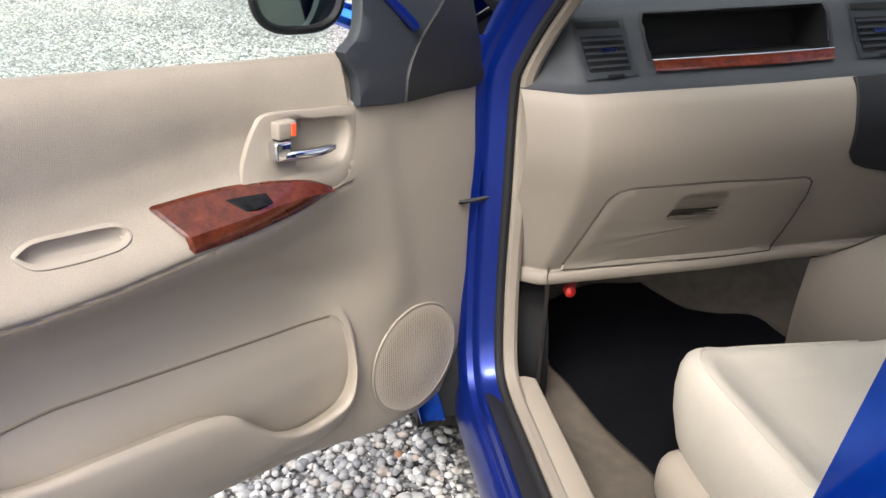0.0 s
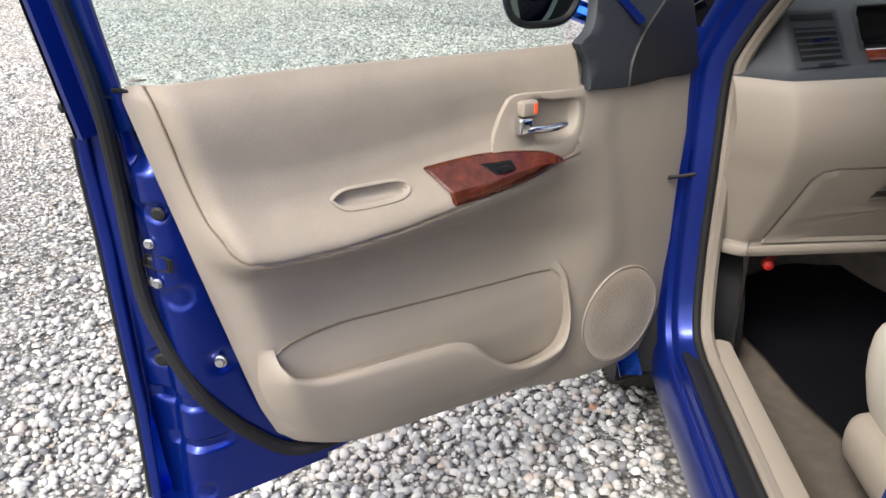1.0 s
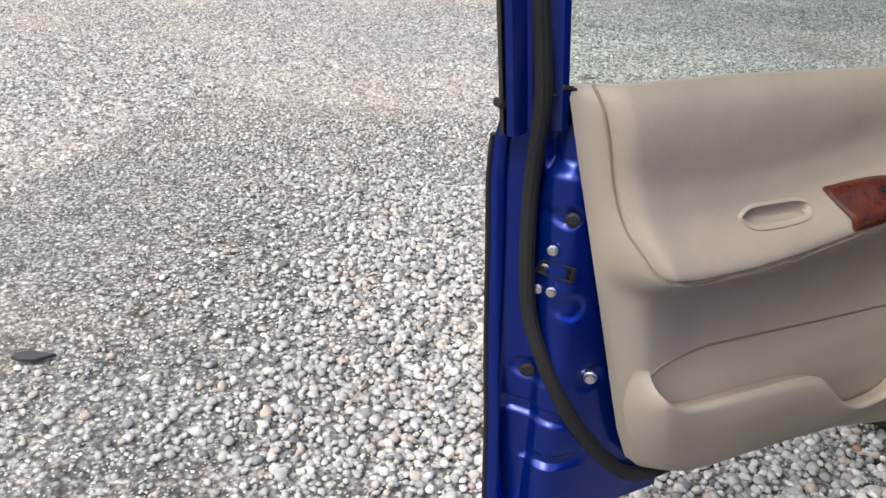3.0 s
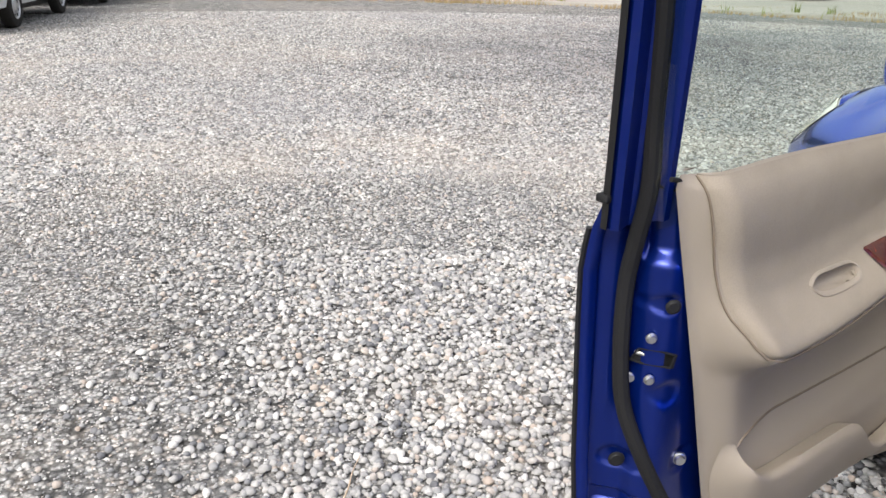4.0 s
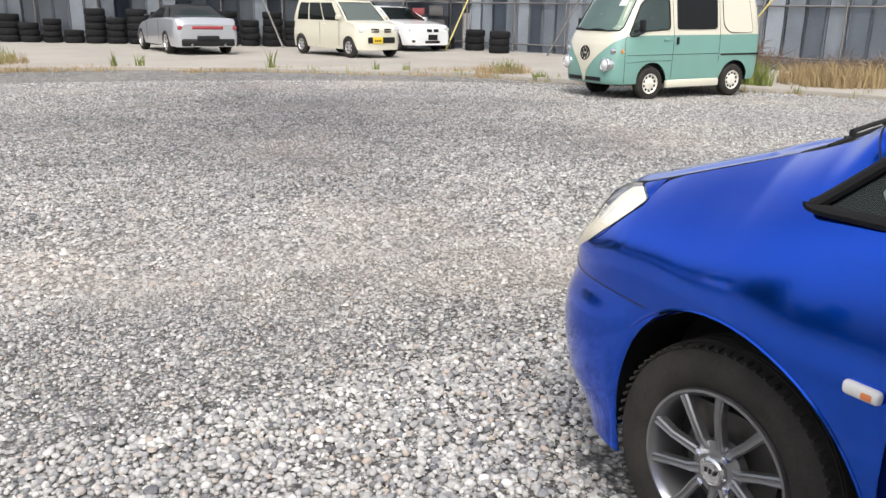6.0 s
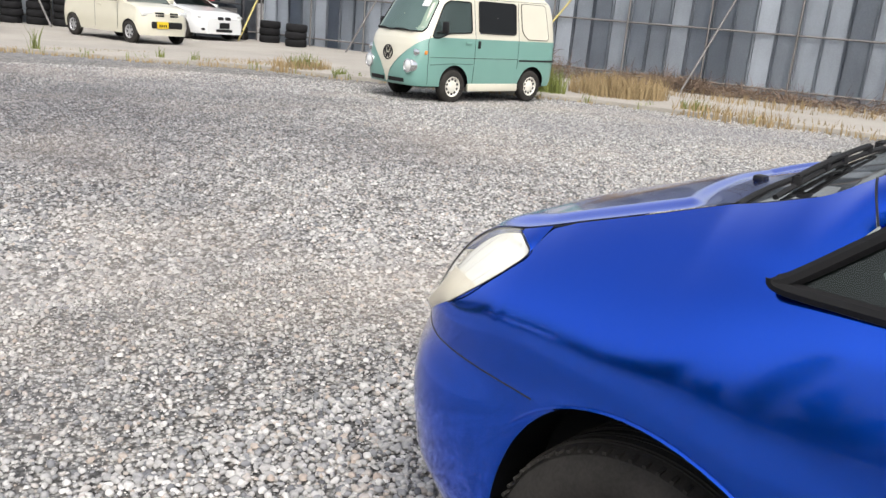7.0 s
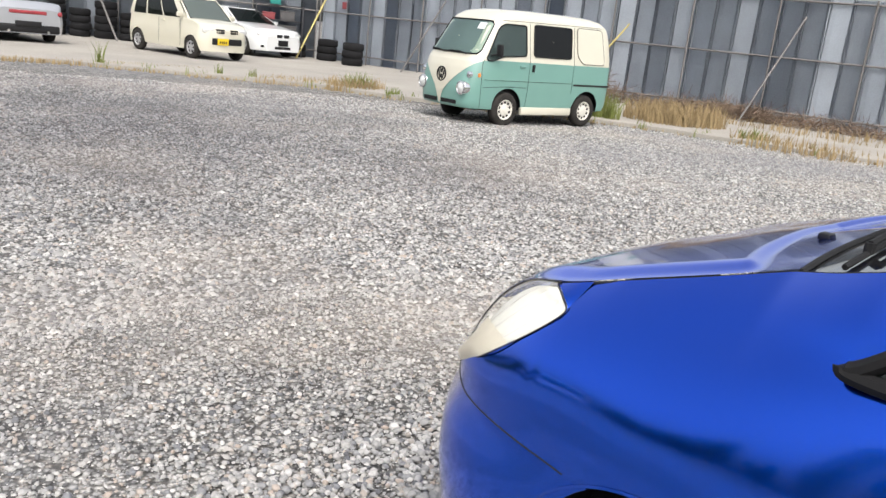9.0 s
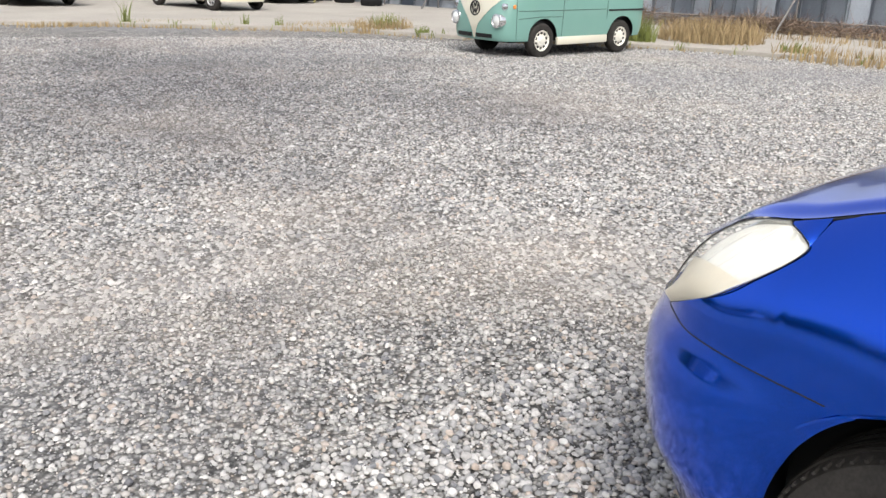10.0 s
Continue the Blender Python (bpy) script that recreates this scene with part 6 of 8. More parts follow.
def mp(x, z, d):
    return mirror_pose @ Vector((x, d, z))


grid(b, lambda u, v: mp(*mirror_shell(u, v)), 40, 16, closed=True)
tube(b, [(0.17, -0.05, 1.07), (0.20, -0.09, 1.085), (0.23, -0.12, 1.10)], 0.020, 10)
bmesh.ops.recalc_face_normals(b, faces=b.faces[:])
mirror = part("door_mirror", b, PAINT, door, "blue door mirror folded in against the window")
b = bmesh.new()
grid(b, lambda u, v: mp(*[c * 0.93 for c in mirror_shell(u, 1)[:2]], 0.056) if v > 0.5 else mp(0, 0, 0.056), 40, 1, closed=True)
part("mirror_glass", b, MIRROR, mirror)
b = bmesh.new()
tube(b, [mp(*[c * 0.97 for c in mirror_shell(i / 40, 1)[:2]], 0.056) for i in range(41)], 0.007, 8, caps=False)
part("mirror_rim", b, BLACK, mirror)
for c in car.children:
    c.matrix_parent_inverse = Matrix.Translation((-CX, -0.6, 0))


# ---- the yard behind ----
CONCRETE = mat("weathered_concrete", (0.27, 0.252, 0.226), 0.9, 0, 0.18, 0.6, 0.12, 25, bump=0.3, tint=(0.33, 0.307, 0.27))
FENCE = mat("galvanised_hoarding", (0.31, 0.34, 0.385), 0.5, 0.15, 0.20, 1.2, 0.10, 30, random_by="object", spread=(0.96, 1.04), tint=(0.345, 0.38, 0.425))
# darker grey-blue for the back run of the hoarding
FENCE_DARK = mat("dull_weathered_hoarding", (0.165, 0.185, 0.215), 0.6, 0.15, 0.22, 1.4, 0.10, 30, random_by="object", spread=(0.94, 1.06), tint=(0.19, 0.21, 0.24))
for nt in (FENCE.node_tree, FENCE_DARK.node_tree):
    place = nt.nodes.new("ShaderNodeNewGeometry")
    for n in [n for n in nt.nodes if n.bl_idname == "ShaderNodeTexNoise"]:
        nt.links.new(place.outputs["Position"], n.inputs["Vector"])
PIPE = mat("grey_scaffold_pipe", (0.165, 0.155, 0.15), 0.6, 0.3, 0.2, 10)
YELLOW = mat("faded_yellow_paint", (0.45, 0.38, 0.13), 0.5, 0, 0.15, 8)
WHITE = mat("white_paint", (0.64, 0.64, 0.62), 0.35, 0, 0.05, 4, coat=0.5)
RUST = mat("rusty_brown_steel", (0.14, 0.05, 0.03), 0.85, 0, 0.4, 4, 0.2, 40)
DARK_TYRE = mat("old_tyre_rubber", (0.009, 0.009, 0.010), 0.9, 0, 0.3, 6, 0.2, 60, random_by="object", spec=0.25)
STRAW = mat("dry_straw_grass", (0.30, 0.225, 0.125), 0.9, 0, 0.3, 3, random_by="island", spec=0.1)
GREEN = mat("green_grass_blades", (0.11, 0.15, 0.035), 0.85, 0, 0.35, 2, random_by="island", spec=0.15, tint=(0.20, 0.22, 0.07))
LEAF = mat("dark_green_leaves", (0.035, 0.062, 0.022), 0.8, 0, 0.35, 3, random_by="island", spec=0.2, tint=(0.07, 0.11, 0.04))
BRUSH = mat("dead_brown_twigs", (0.17, 0.125, 0.095), 0.9, 0, 0.3, 4, random_by="island", spec=0.1)

CORNER, BACK_END, SIDE_END = Vector((14.8, 25.2)), Vector((-20.2, 44.05)), Vector((24.2, -8.85))
SLAB_Z = 0.07

# concrete apron, a low step above the gravel
EDGE = [(-16, 25.5), (-9, 23.2), (-4.2, 22.2), (-0.4, 19.9), (2.6, 19.1), (5.0, 17.9), (6.4, 16.9), (8.4, 15.6), (9.4, 13.8), (11.0, 11.9), (12.3, 10.2), (12.9, 8.2), (13.6, 6.4), (14.6, 4.0), (16.5, 0), (19.5, -8)]
front = curve(EDGE, 120)
b = bmesh.new()
rng = np.random.default_rng(11)
fr = [(x + rng.uniform(-0.05, 0.05), y + rng.uniform(-0.05, 0.05)) for x, y in front]
far = []
for i in range(len(fr)):
    t = i / (len(fr) - 1)
    p = BACK_END.lerp(CORNER, t / 0.55) if t < 0.55 else CORNER.lerp(SIDE_END, (t - 0.55) / 0.45)
    far.append((p.x + 0.5, p.y + 0.5))
rings(b, [[(x, y, -0.05) for x, y in fr], [(x, y, SLAB_Z - 0.012) for x, y in fr], [(x + 0.01, y + 0.015, SLAB_Z) for x, y in fr], [(x, y, SLAB_Z) for x, y in far]], closed=False)
tagged(part("pavement", b, CONCRETE, sharp=30), "pale worn concrete apron with a low broken edge", "pavement", kind="structure")


# hoarding: folded steel panels with a double rib at each joint
def panel_mesh(width, height, material):
    b = bmesh.new()
    prof = [(0.0, 0.0), (0.003, -0.06), (0.024, -0.06), (0.027, 0.0), (0.034, 0.022), (0.056, 0.022), (0.063, 0.0), (0.066, -0.06), (0.084, -0.06), (0.087, 0.0), (0.20, 0.004), (0.35, -0.003), (width, 0.0)]
    rows = [[(x, -y, z) for x, y in prof] for z in (0.02, height)]
    rings(b, rows, closed=False)
    bmesh.ops.solidify(b, geom=b.faces[:], thickness=0.004)
    me = bpy.data.meshes.new("panel")
    b.to_mesh(me)
    b.free()
    me.materials.append(material)
    return me


PANEL = panel_mesh(0.52, 3.0, FENCE)
DARK_PANEL = panel_mesh(0.52, 3.0, FENCE_DARK)


def hoarding(name, a, c, sheet, label):
    d = (c - a)
    n = int(d.length / 0.52)
    ang = math.degrees(math.atan2(d.y, d.x))
    wall = tagged(new(name), label, "fence", kind="structure")
    wall.matrix_world = pose(a.x, a.y, SLAB_Z, 0, 0, ang)
    for k in range(n):
        p = new("panel", sheet)
        p.parent = wall
        p.location = (k * 0.52, 0, 0)
        p.rotation_euler = (radians(0.4 * math.sin(k * 1.7)), 0, 0)
    inward = -1
    for z in (0.26, 1.56, 2.90):
        b = bmesh.new()
        tube(b, [(0, inward * 0.075, z), (d.length, inward * 0.075, z)], 0.024, 8)
        part("rail", b, PIPE, wall)
    for k in range(int(d.length / 2.08) + 1):
        b = bmesh.new()
        tube(b, [(k * 2.08, inward * 0.125, 0), (k * 2.08, inward * 0.125, 3.0)], 0.026, 8)
        part("post", b, PIPE, wall)
    return wall


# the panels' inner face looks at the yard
hoarding("wall_north", BACK_END, CORNER, DARK_PANEL, "dull grey-blue steel hoarding with vertical ribs and pipe rails")
hoarding("wall_east", CORNER, SIDE_END, PANEL, "grey-blue steel hoarding with vertical ribs and pipe rails")


def along(a, c, m, off):
    d = (c - a).normalized()
    n = Vector((d.y, -d.x))
    return a + d * m + n * off


def pole(a, c, r, material, name, label):
    b = bmesh.new()
    tube(b, [a, c], r, 10)
    return tagged(part(name, b, material), label, "pole")


def back(m, off=0.5):
    """A place m metres from the corner along the back hoarding."""
    d = (BACK_END - CORNER).normalized()
    n = Vector((-d.y, d.x))
    n = n if n.dot(Vector((0, -1))) > 0 else -n
    return CORNER + d * m + n * off


def side(m, off=0.5):
    d = (SIDE_END - CORNER).normalized()
    n = Vector((d.y, -d.x))
    return CORNER + d * m + n * off


for m, dx, mat_, lab in ((17.2, 1.0, YELLOW, "faded yellow brace pole leaning on the hoarding"), (6.3, 1.2, PIPE, "grey brace pole leaning on the hoarding"), (0.9, -1.2, YELLOW, "faded yellow brace pole leaning on the hoarding")):
    p, t = back(m, 1.5), back(m + dx, 0.2)
    pole((p.x, p.y, SLAB_Z), (t.x, t.y, 2.6), 0.028, mat_, "brace_pole", lab)
for m0, off, m1, z1, mat_ in ((4.2, 1.1, 5.0, 2.3, PIPE), (9.75, 1.2, 10.87, 2.1, YELLOW), (14.4, 1.5, 15.2, 2.6, PIPE), (22.3, 1.5, 23.0, 2.6, PIPE)):
    p, t = side(m0, off), side(m1, 0.15)
    pole((p.x, p.y, 0.02), (t.x, t.y, z1), 0.026, mat_, "brace_pole", "pipe brace leaning on the hoarding")


# tyres
def tyre_mesh(r, w):
    b = bmesh.new()
    prof = [(-w / 2, r * 0.62), (-w / 2 - 0.008, r * 0.75), (-w / 2, r * 0.93), (-w * 0.38, r), (0, r * 1.005), (w * 0.38, r), (w / 2, r * 0.93), (w / 2 + 0.008, r * 0.75), (w / 2, r * 0.62), (w * 0.3, r * 0.58), (-w * 0.3, r * 0.58), (-w / 2, r * 0.62)]
    lathe(b, prof, 28, "z")
    me = bpy.data.meshes.new("tyre")
    b.to_mesh(me)
    b.free()
    me.materials.append(DARK_TYRE)
    me.polygons.foreach_set("use_smooth", [True] * len(me.polygons))
    return me


TYRES = [tyre_mesh(0.31, 0.20), tyre_mesh(0.33, 0.215), tyre_mesh(0.29, 0.18)]
rng = np.random.default_rng(5)


def stack(p, n, k=0):
    z = SLAB_Z
    for i in range(n):
        w = (0.20, 0.215, 0.18)[k]
        t = new("tyre", TYRES[k])
        t.matrix_world = pose(p.x + rng.uniform(-0.025, 0.025), p.y + rng.uniform(-0.025, 0.025), z + w / 2 + 0.008, rng.uniform(-0.8, 0.8), rng.uniform(-0.8, 0.8), rng.uniform(0, 360))
        z += w + 0.012
        tagged(t, "old black tyre in a stack by the hoarding", "tyre", "stacked tyres")


for m, n, k in ((20.7, 4, 1), (16.9, 4, 1), (16.2, 5, 0), (15.5, 4, 1), (14.85, 3, 0), (14.1, 4, 2), (13.4, 2, 0), (12.65, 5, 1), (11.95, 4, 0), (11.25, 5, 1), (10.5, 5, 0), (9.7, 4, 1), (9.0, 5, 0), (8.25, 5, 1), (7.5, 4, 0), (6.75, 5, 1), (6.05, 4, 0)):
    stack(back(m, 0.6), n, k)
for x, y, n, k in ((14.42, 24.25, 3, 1), (14.20, 22.45, 3, 1), (13.95, 25.35, 2, 0)):
    stack(Vector((x, y)), n, k)
for m in (19.7, 19.45, 19.15, 18.85, 18.55, 18.25, 17.95, 17.65):
    p = back(m, 0.7)
    t = new("tyre", TYRES[int(rng.integers(0, 2))])
    d = BACK_END - CORNER
    t.matrix_world = pose(p.x, p.y, SLAB_Z + 0.322, 0, 84 + rng.uniform(-4, 4), math.degrees(math.atan2(d.y, d.x)))
    tagged(t, "old black tyre standing on its tread", "tyre", "standing tyres")

# dark shelf in the corner with odds and ends, a red plate on the hoarding
SHELF_STEEL = mat("dark_shelf_steel", (0.035, 0.035, 0.04), 0.6, 0.3, 0.2, 8)
TEAL = mat("teal_plastic", (0.02, 0.22, 0.19), 0.5, 0, 0.1, 6)
RED = mat("faded_red_plastic", (0.20, 0.035, 0.04), 0.5, 0, 0.15, 6)
GREY_BOX = mat("grey_crate", (0.075, 0.072, 0.072), 0.7, 0, 0.25, 6)
p = back(1.45, 0.45)
d = CORNER - BACK_END
turn = math.degrees(math.atan2(d.y, d.x))
shelf = thing("shelf_unit", pose(p.x, p.y, SLAB_Z, 0, 0, turn), "dark steel shelf unit with crates by the hoarding", "shelf")
for x in (-0.75, 0.75):
    for y in (-0.22, 0.22):
        b = bmesh.new()
        box(b, (x, y, 0.82), (0.045, 0.045, 1.64), 0.004)
        part("upright", b, SHELF_STEEL, shelf)
for z in (0.12, 0.62, 1.12, 1.60):
    b = bmesh.new()
    box(b, (0, 0, z), (1.52, 0.47, 0.03), 0.004)
    part("shelf", b, SHELF_STEEL, shelf)
for x, z, size, material, name, label in ((-0.15, 1.615, (0.34, 0.32, 0.34), TEAL, "plastic_bin", "teal plastic bin on a steel shelf"), (-0.35, 1.135, (0.40, 0.34, 0.22), RED, "crate", "faded red crate on a steel shelf"), (0.25, 1.135, (0.46, 0.36, 0.30), GREY_BOX, "crate", "grey crate on a steel shelf"), (0.1, 0.635, (0.9, 0.38, 0.34), GREY_BOX, "crate", "grey crate on a steel shelf"), (0.0, 0.135, (1.2, 0.40, 0.36), SHELF_STEEL, "crate", "dark crate on a steel shelf")):
    b = bmesh.new()
    box(b, (0, 0, size[2] / 2), size, 0.02)
    box(b, (0, 0, size[2] - 0.02), (size[0] + 0.03, size[1] + 0.03, 0.04), 0.008)
    o = part(name, b, material)
    o.matrix_world = pose(p.x, p.y, SLAB_Z, 0, 0, turn) @ Matrix.Translation((x, 0, z))
    tagged(o, label, name.split("_")[-1], "things on the shelf")
p = side(0.97, 0.07)
b = bmesh.new()
box(b, (0, 0, 0), (0.18, 0.02, 0.22), 0.006)
o = part("warning_plate", b, RED)
d = SIDE_END - CORNER
o.matrix_world = pose(p.x, p.y, 1.88, 0, 0, math.degrees(math.atan2(d.y, d.x)))
tagged(o, "small red plate fixed to the hoarding", "sign")

# rusty cabinet by the hoarding
p = back(21.9, 0.9)
b = bmesh.new()
box(b, (0, 0, 0.70), (0.80, 0.6, 1.25), 0.02)
box(b, (0, 0, 0.04), (0.9, 0.7, 0.08), 0.01)
o = part("steel_cabinet", b, RUST)
o.matrix_world = pose(p.x, p.y, SLAB_Z, 0, 0, -28)
tagged(o, "rusty brown steel cabinet on a pallet", "cabinet")


# ---- weeds ----
def blades(name, material, label, spots, seed, category="grass"):
    """Grass: spots of (x, y, radius x, radius y, count, height)."""
    rng = np.random.default_rng(seed)
    vs, fs = [], []
    for x, y, rx, ry, n, h in spots:
        for _ in range(n):
            r, a = math.sqrt(rng.random()), rng.uniform(0, 2 * math.pi)
            px, py = x + rx * r * math.cos(a), y + ry * r * math.sin(a)
            hh = h * rng.uniform(0.45, 1.15)
            w = rng.uniform(0.006, 0.014)
            ln, la = hh * rng.uniform(0.05, 0.55), rng.uniform(0, 2 * math.pi)
            fa = rng.uniform(0, math.pi)
            dx, dy = w * math.cos(fa), w * math.sin(fa)
            lx, ly = ln * math.cos(la), ln * math.sin(la)
            k = len(vs)
            z0 = -0.01
            vs += [(px - dx, py - dy, z0), (px + dx, py + dy, z0), (px + lx * 0.35 + dx * 0.8, py + ly * 0.35 + dy * 0.8, hh * 0.55), (px + lx * 0.35 - dx * 0.8, py + ly * 0.35 - dy * 0.8, hh * 0.55), (px + lx, py + ly, hh)]
            fs += [(k, k + 1, k + 2, k + 3), (k + 3, k + 2, k + 4)]
    me = bpy.data.meshes.new(name)
    me.from_pydata(vs, [], fs)
    return tagged(link(name, me, material, flat=True), label, category, kind="stuff")


spots = []
for x, y in curve(EDGE, 90)[12:]:
    spots.append((x, y - 0.15, 0.45, 0.35, int(rng.integers(0, 45)), 0.06))
spots += [(-5.5, 19.6, 3.0, 0.5, 1500, 0.22), (-2.5, 20.6, 2.4, 1.3, 1300, 0.14), (-0.8, 20.9, 1.3, 0.9, 800, 0.30), (0.8, 19.4, 1.6, 0.5, 400, 0.12), (9.2, 15.2, 0.7, 0.4, 350, 0.28), (8.6, 16.2, 1.2, 0.5, 300, 0.16),
          (14.0, 10.6, 1.1, 1.0, 1500, 0.50), (13.1, 7.7, 0.7, 1.1, 300, 0.26), (13.8, 5.6, 0.7, 1.4, 150, 0.18), (16.2, 9.4, 0.5, 2.2, 260, 0.30), (17.4, 6.5, 0.5, 2.0, 260, 0.28), (5.2, 18.2, 2.2, 0.3, 500, 0.10)]
blades("dry_grass", STRAW, "straw-coloured dry grass along the concrete edge", spots, 21)
spots = [(-5.6, 20.6, 1.2, 0.7, 2400, 0.85), (-4.2, 20.6, 1.0, 0.6, 900, 0.40), (-7.0, 20.0, 1.0, 0.6, 900, 0.6), (13.35, 8.5, 0.28, 0.28, 110, 0.26), (12.35, 11.15, 0.22, 0.35, 260, 0.55), (9.3, 14.1, 0.2, 0.12, 60, 0.2), (-0.6, 21.0, 0.9, 0.5, 300, 0.42), (9.4, 15.4, 0.4, 0.2, 120, 0.35)]
for x, y in curve(EDGE, 90)[30:70:3]:
    spots.append((x + 0.1, y, 0.3, 0.15, 14, 0.16))
for x, y, h in ((5.0, 18.1, 0.5), (7.0, 16.9, 0.28), (7.6, 16.6, 0.25), (2.0, 19.4, 0.4), (2.5, 19.3, 0.35)):
    spots.append((x, y, 0.09, 0.09, 26, h))
blades("green_weeds", GREEN, "tall green weeds and grass by the concrete", spots, 22)


def twigs(name, material, label, spots, seed):
    rng = np.random.default_rng(seed)
    vs, fs = [], []
    for x, y, rx, ry, n, h in spots:
        for _ in range(n):
            a, r = rng.uniform(0, 2 * math.pi), math.sqrt(rng.random())
            p = np.array([x + rx * r * math.cos(a), y + ry * r * math.sin(a), rng.uniform(0, h * 0.6)])
            d = rng.normal(size=3) * [1, 1, 0.55]
            d = d / np.linalg.norm(d) * rng.uniform(0.25, 0.6)
            d[2] = abs(d[2]) if p[2] < h * 0.4 else d[2]
            s = rng.normal(size=3)
            s = np.cross(s, d)
            s = s / np.linalg.norm(s) * rng.uniform(0.004, 0.009)
            q = p + d * 0.5 + rng.normal(size=3) * 0.04
            k = len(vs)
            vs += [tuple(p - s), tuple(p + s), tuple(q + s), tuple(q - s), tuple(p + d)]
            fs += [(k, k + 1, k + 2, k + 3), (k + 3, k + 2, k + 4)]
    me = bpy.data.meshes.new(name)
    me.from_pydata(vs, [], fs)
    return tagged(link(name, me, material, flat=True), label, "brushwood", kind="stuff")


spots = []
for m, h, n in ((9.2, 1.1, 500), (10.0, 1.2, 500), (10.8, 0.7, 450), (12.2, 0.45, 450), (13.3, 0.6, 600), (14.2, 0.65, 700), (15.2, 0.5, 500), (16.4, 0.45, 450), (17.6, 0.4, 300), (19.0, 0.4, 300)):
    p = side(m, 0.75)
    spots.append((p.x, p.y, 0.6, 0.8, n, h))
twigs("brushwood", BRUSH, "heaped dead brown brushwood along the hoarding", spots, 31)


# ---- bushes and trees ----
def foliage(name, label, blobs, seed, n, size, trunk=None, category="bush", material=None):
    """Many small leaves round uneven lumps, over a few tapered stems."""
    rng = np.random.default_rng(seed)
    base = thing(name, pose(blobs[0][0], blobs[0][1], 0), label, category)
    ox, oy = blobs[0][0], blobs[0][1]
    vs, fs = [], []
    tot = sum(r ** 2 for *_, r in blobs)
    for x, y, z, r in blobs:
        for _ in range(int(n * r * r / tot)):
            d = rng.normal(size=3)
            d /= np.linalg.norm(d)
            p = np.array([x - ox, y - oy, z]) + d * r * rng.uniform(0.55, 1.08) * (1 + 0.2 * math.sin(5 * d[0] + 4 * d[2] + x))
            if p[2] < 0.02:
                continue
            a, c = rng.normal(size=3), rng.normal(size=3)
            a = a / np.linalg.norm(a) * size * rng.uniform(0.6, 1.3)
            c = np.cross(a, c)
            c = c / np.linalg.norm(c) * size * 0.5
            k = len(vs)
            vs += [tuple(p - a), tuple(p + c), tuple(p + a), tuple(p - c)]
            fs.append((k, k + 1, k + 2, k + 3))
    me = bpy.data.meshes.new("crown")
    me.from_pydata(vs, [], fs)
    link("crown", me, material or LEAF, base, flat=True)
    b = bmesh.new()
    for x, y, z, r in blobs:
        tube(b, [((x - ox) * 0.3, (y - oy) * 0.3, -0.05), ((x - ox) * 0.6, (y - oy) * 0.6, z * 0.5), (x - ox, y - oy, z)], lambda k: lerp(0.05, 0.012, k) * (2.5 if trunk else 1), 7)
    part("trunk" if trunk else "stem", b, BRUSH, base)
    return base


foliage("bush", "dark green bush behind the white vans", [(-7.2, 21.6, 0.9, 0.9), (-8.1, 21.9, 1.2, 1.0), (-6.6, 21.5, 0.6, 0.6), (-7.3, 22.0, 1.9, 0.95), (-8.8, 22.5, 2.0, 1.1)], 41, 13000, 0.055)
foliage("bush", "green shrub beside the corrugated shed", [(-5.9, 29.5, 0.8, 0.7), (-5.6, 29.6, 1.7, 0.8), (-6.1, 29.7, 2.4, 0.7)], 42, 4500, 0.06)

# things left by the shed
b = bmesh.new()
box(b, (0, 0, 0.33), (0.72, 0.55, 0.62), 0.03, 3)
box(b, (0, 0, 0.02), (0.6, 0.5, 0.05), 0.005)
o = part("white_box", b, WHITE)
o.matrix_world = pose(-5.0, 25.8, 0, 0, 0, 12)
tagged(o, "white enamelled metal box by the weeds", "box")
b = bmesh.new()
lathe(b, [(0.0, 0.0), (0.0, 0.30), (0.36, 0.30), (0.40, 0.32), (0.44, 0.31), (0.52, 0.22), (0.55, 0.0)], 28, "z", (0, 0, 0.08))
box(b, (0, 0, 0.04), (0.62, 0.5, 0.08), 0.01)
o = part("drum", b, mat("dull_grey_drum", (0.38, 0.38, 0.38), 0.5, 0.3, 0.15, 6))
o.matrix_world = pose(-4.35, 24.9, 0)
tagged(o, "short grey metal drum with a white lid on a block", "drum")
b = bmesh.new()
box(b, (0, 0, 0.36), (0.09, 0.09, 0.72), 0.008)
o = part("timber_post", b, mat("bleached_timber", (0.50, 0.43, 0.34), 0.85, 0, 0.2, 12))
o.matrix_world = pose(-3.95, 23.6, 0, 3, 2, 20)
tagged(o, "short bleached timber post in the grass", "post")
for x, y, w, rx, rz, l in ((-6.9, 27.2, 0.55, 20, 30, "white car fender lying on the scrap heap"), (-6.2, 27.0, 0.8, 35, -20, "white bent body panel on the scrap heap"), (-5.6, 26.7, 0.9, 68, 40, "white body strip lying on the scrap heap")):
    b = bmesh.new()
    grid(b, lambda u, v: ((u - 0.5) * w, 0.25 * math.sin(math.pi * u) * (0.4 + v), v * 0.95 * (0.5 + 0.5 * math.sin(math.pi * min(1, u * 1.3)))), 14, 8)
    bmesh.ops.solidify(b, geom=b.faces[:], thickness=0.012)
    o = part("body_panel", b, WHITE)
    o.matrix_world = pose(x, y, 0.12, -rx, 0, rz)
    tagged(o, l, "body panel")
b = bmesh.new()
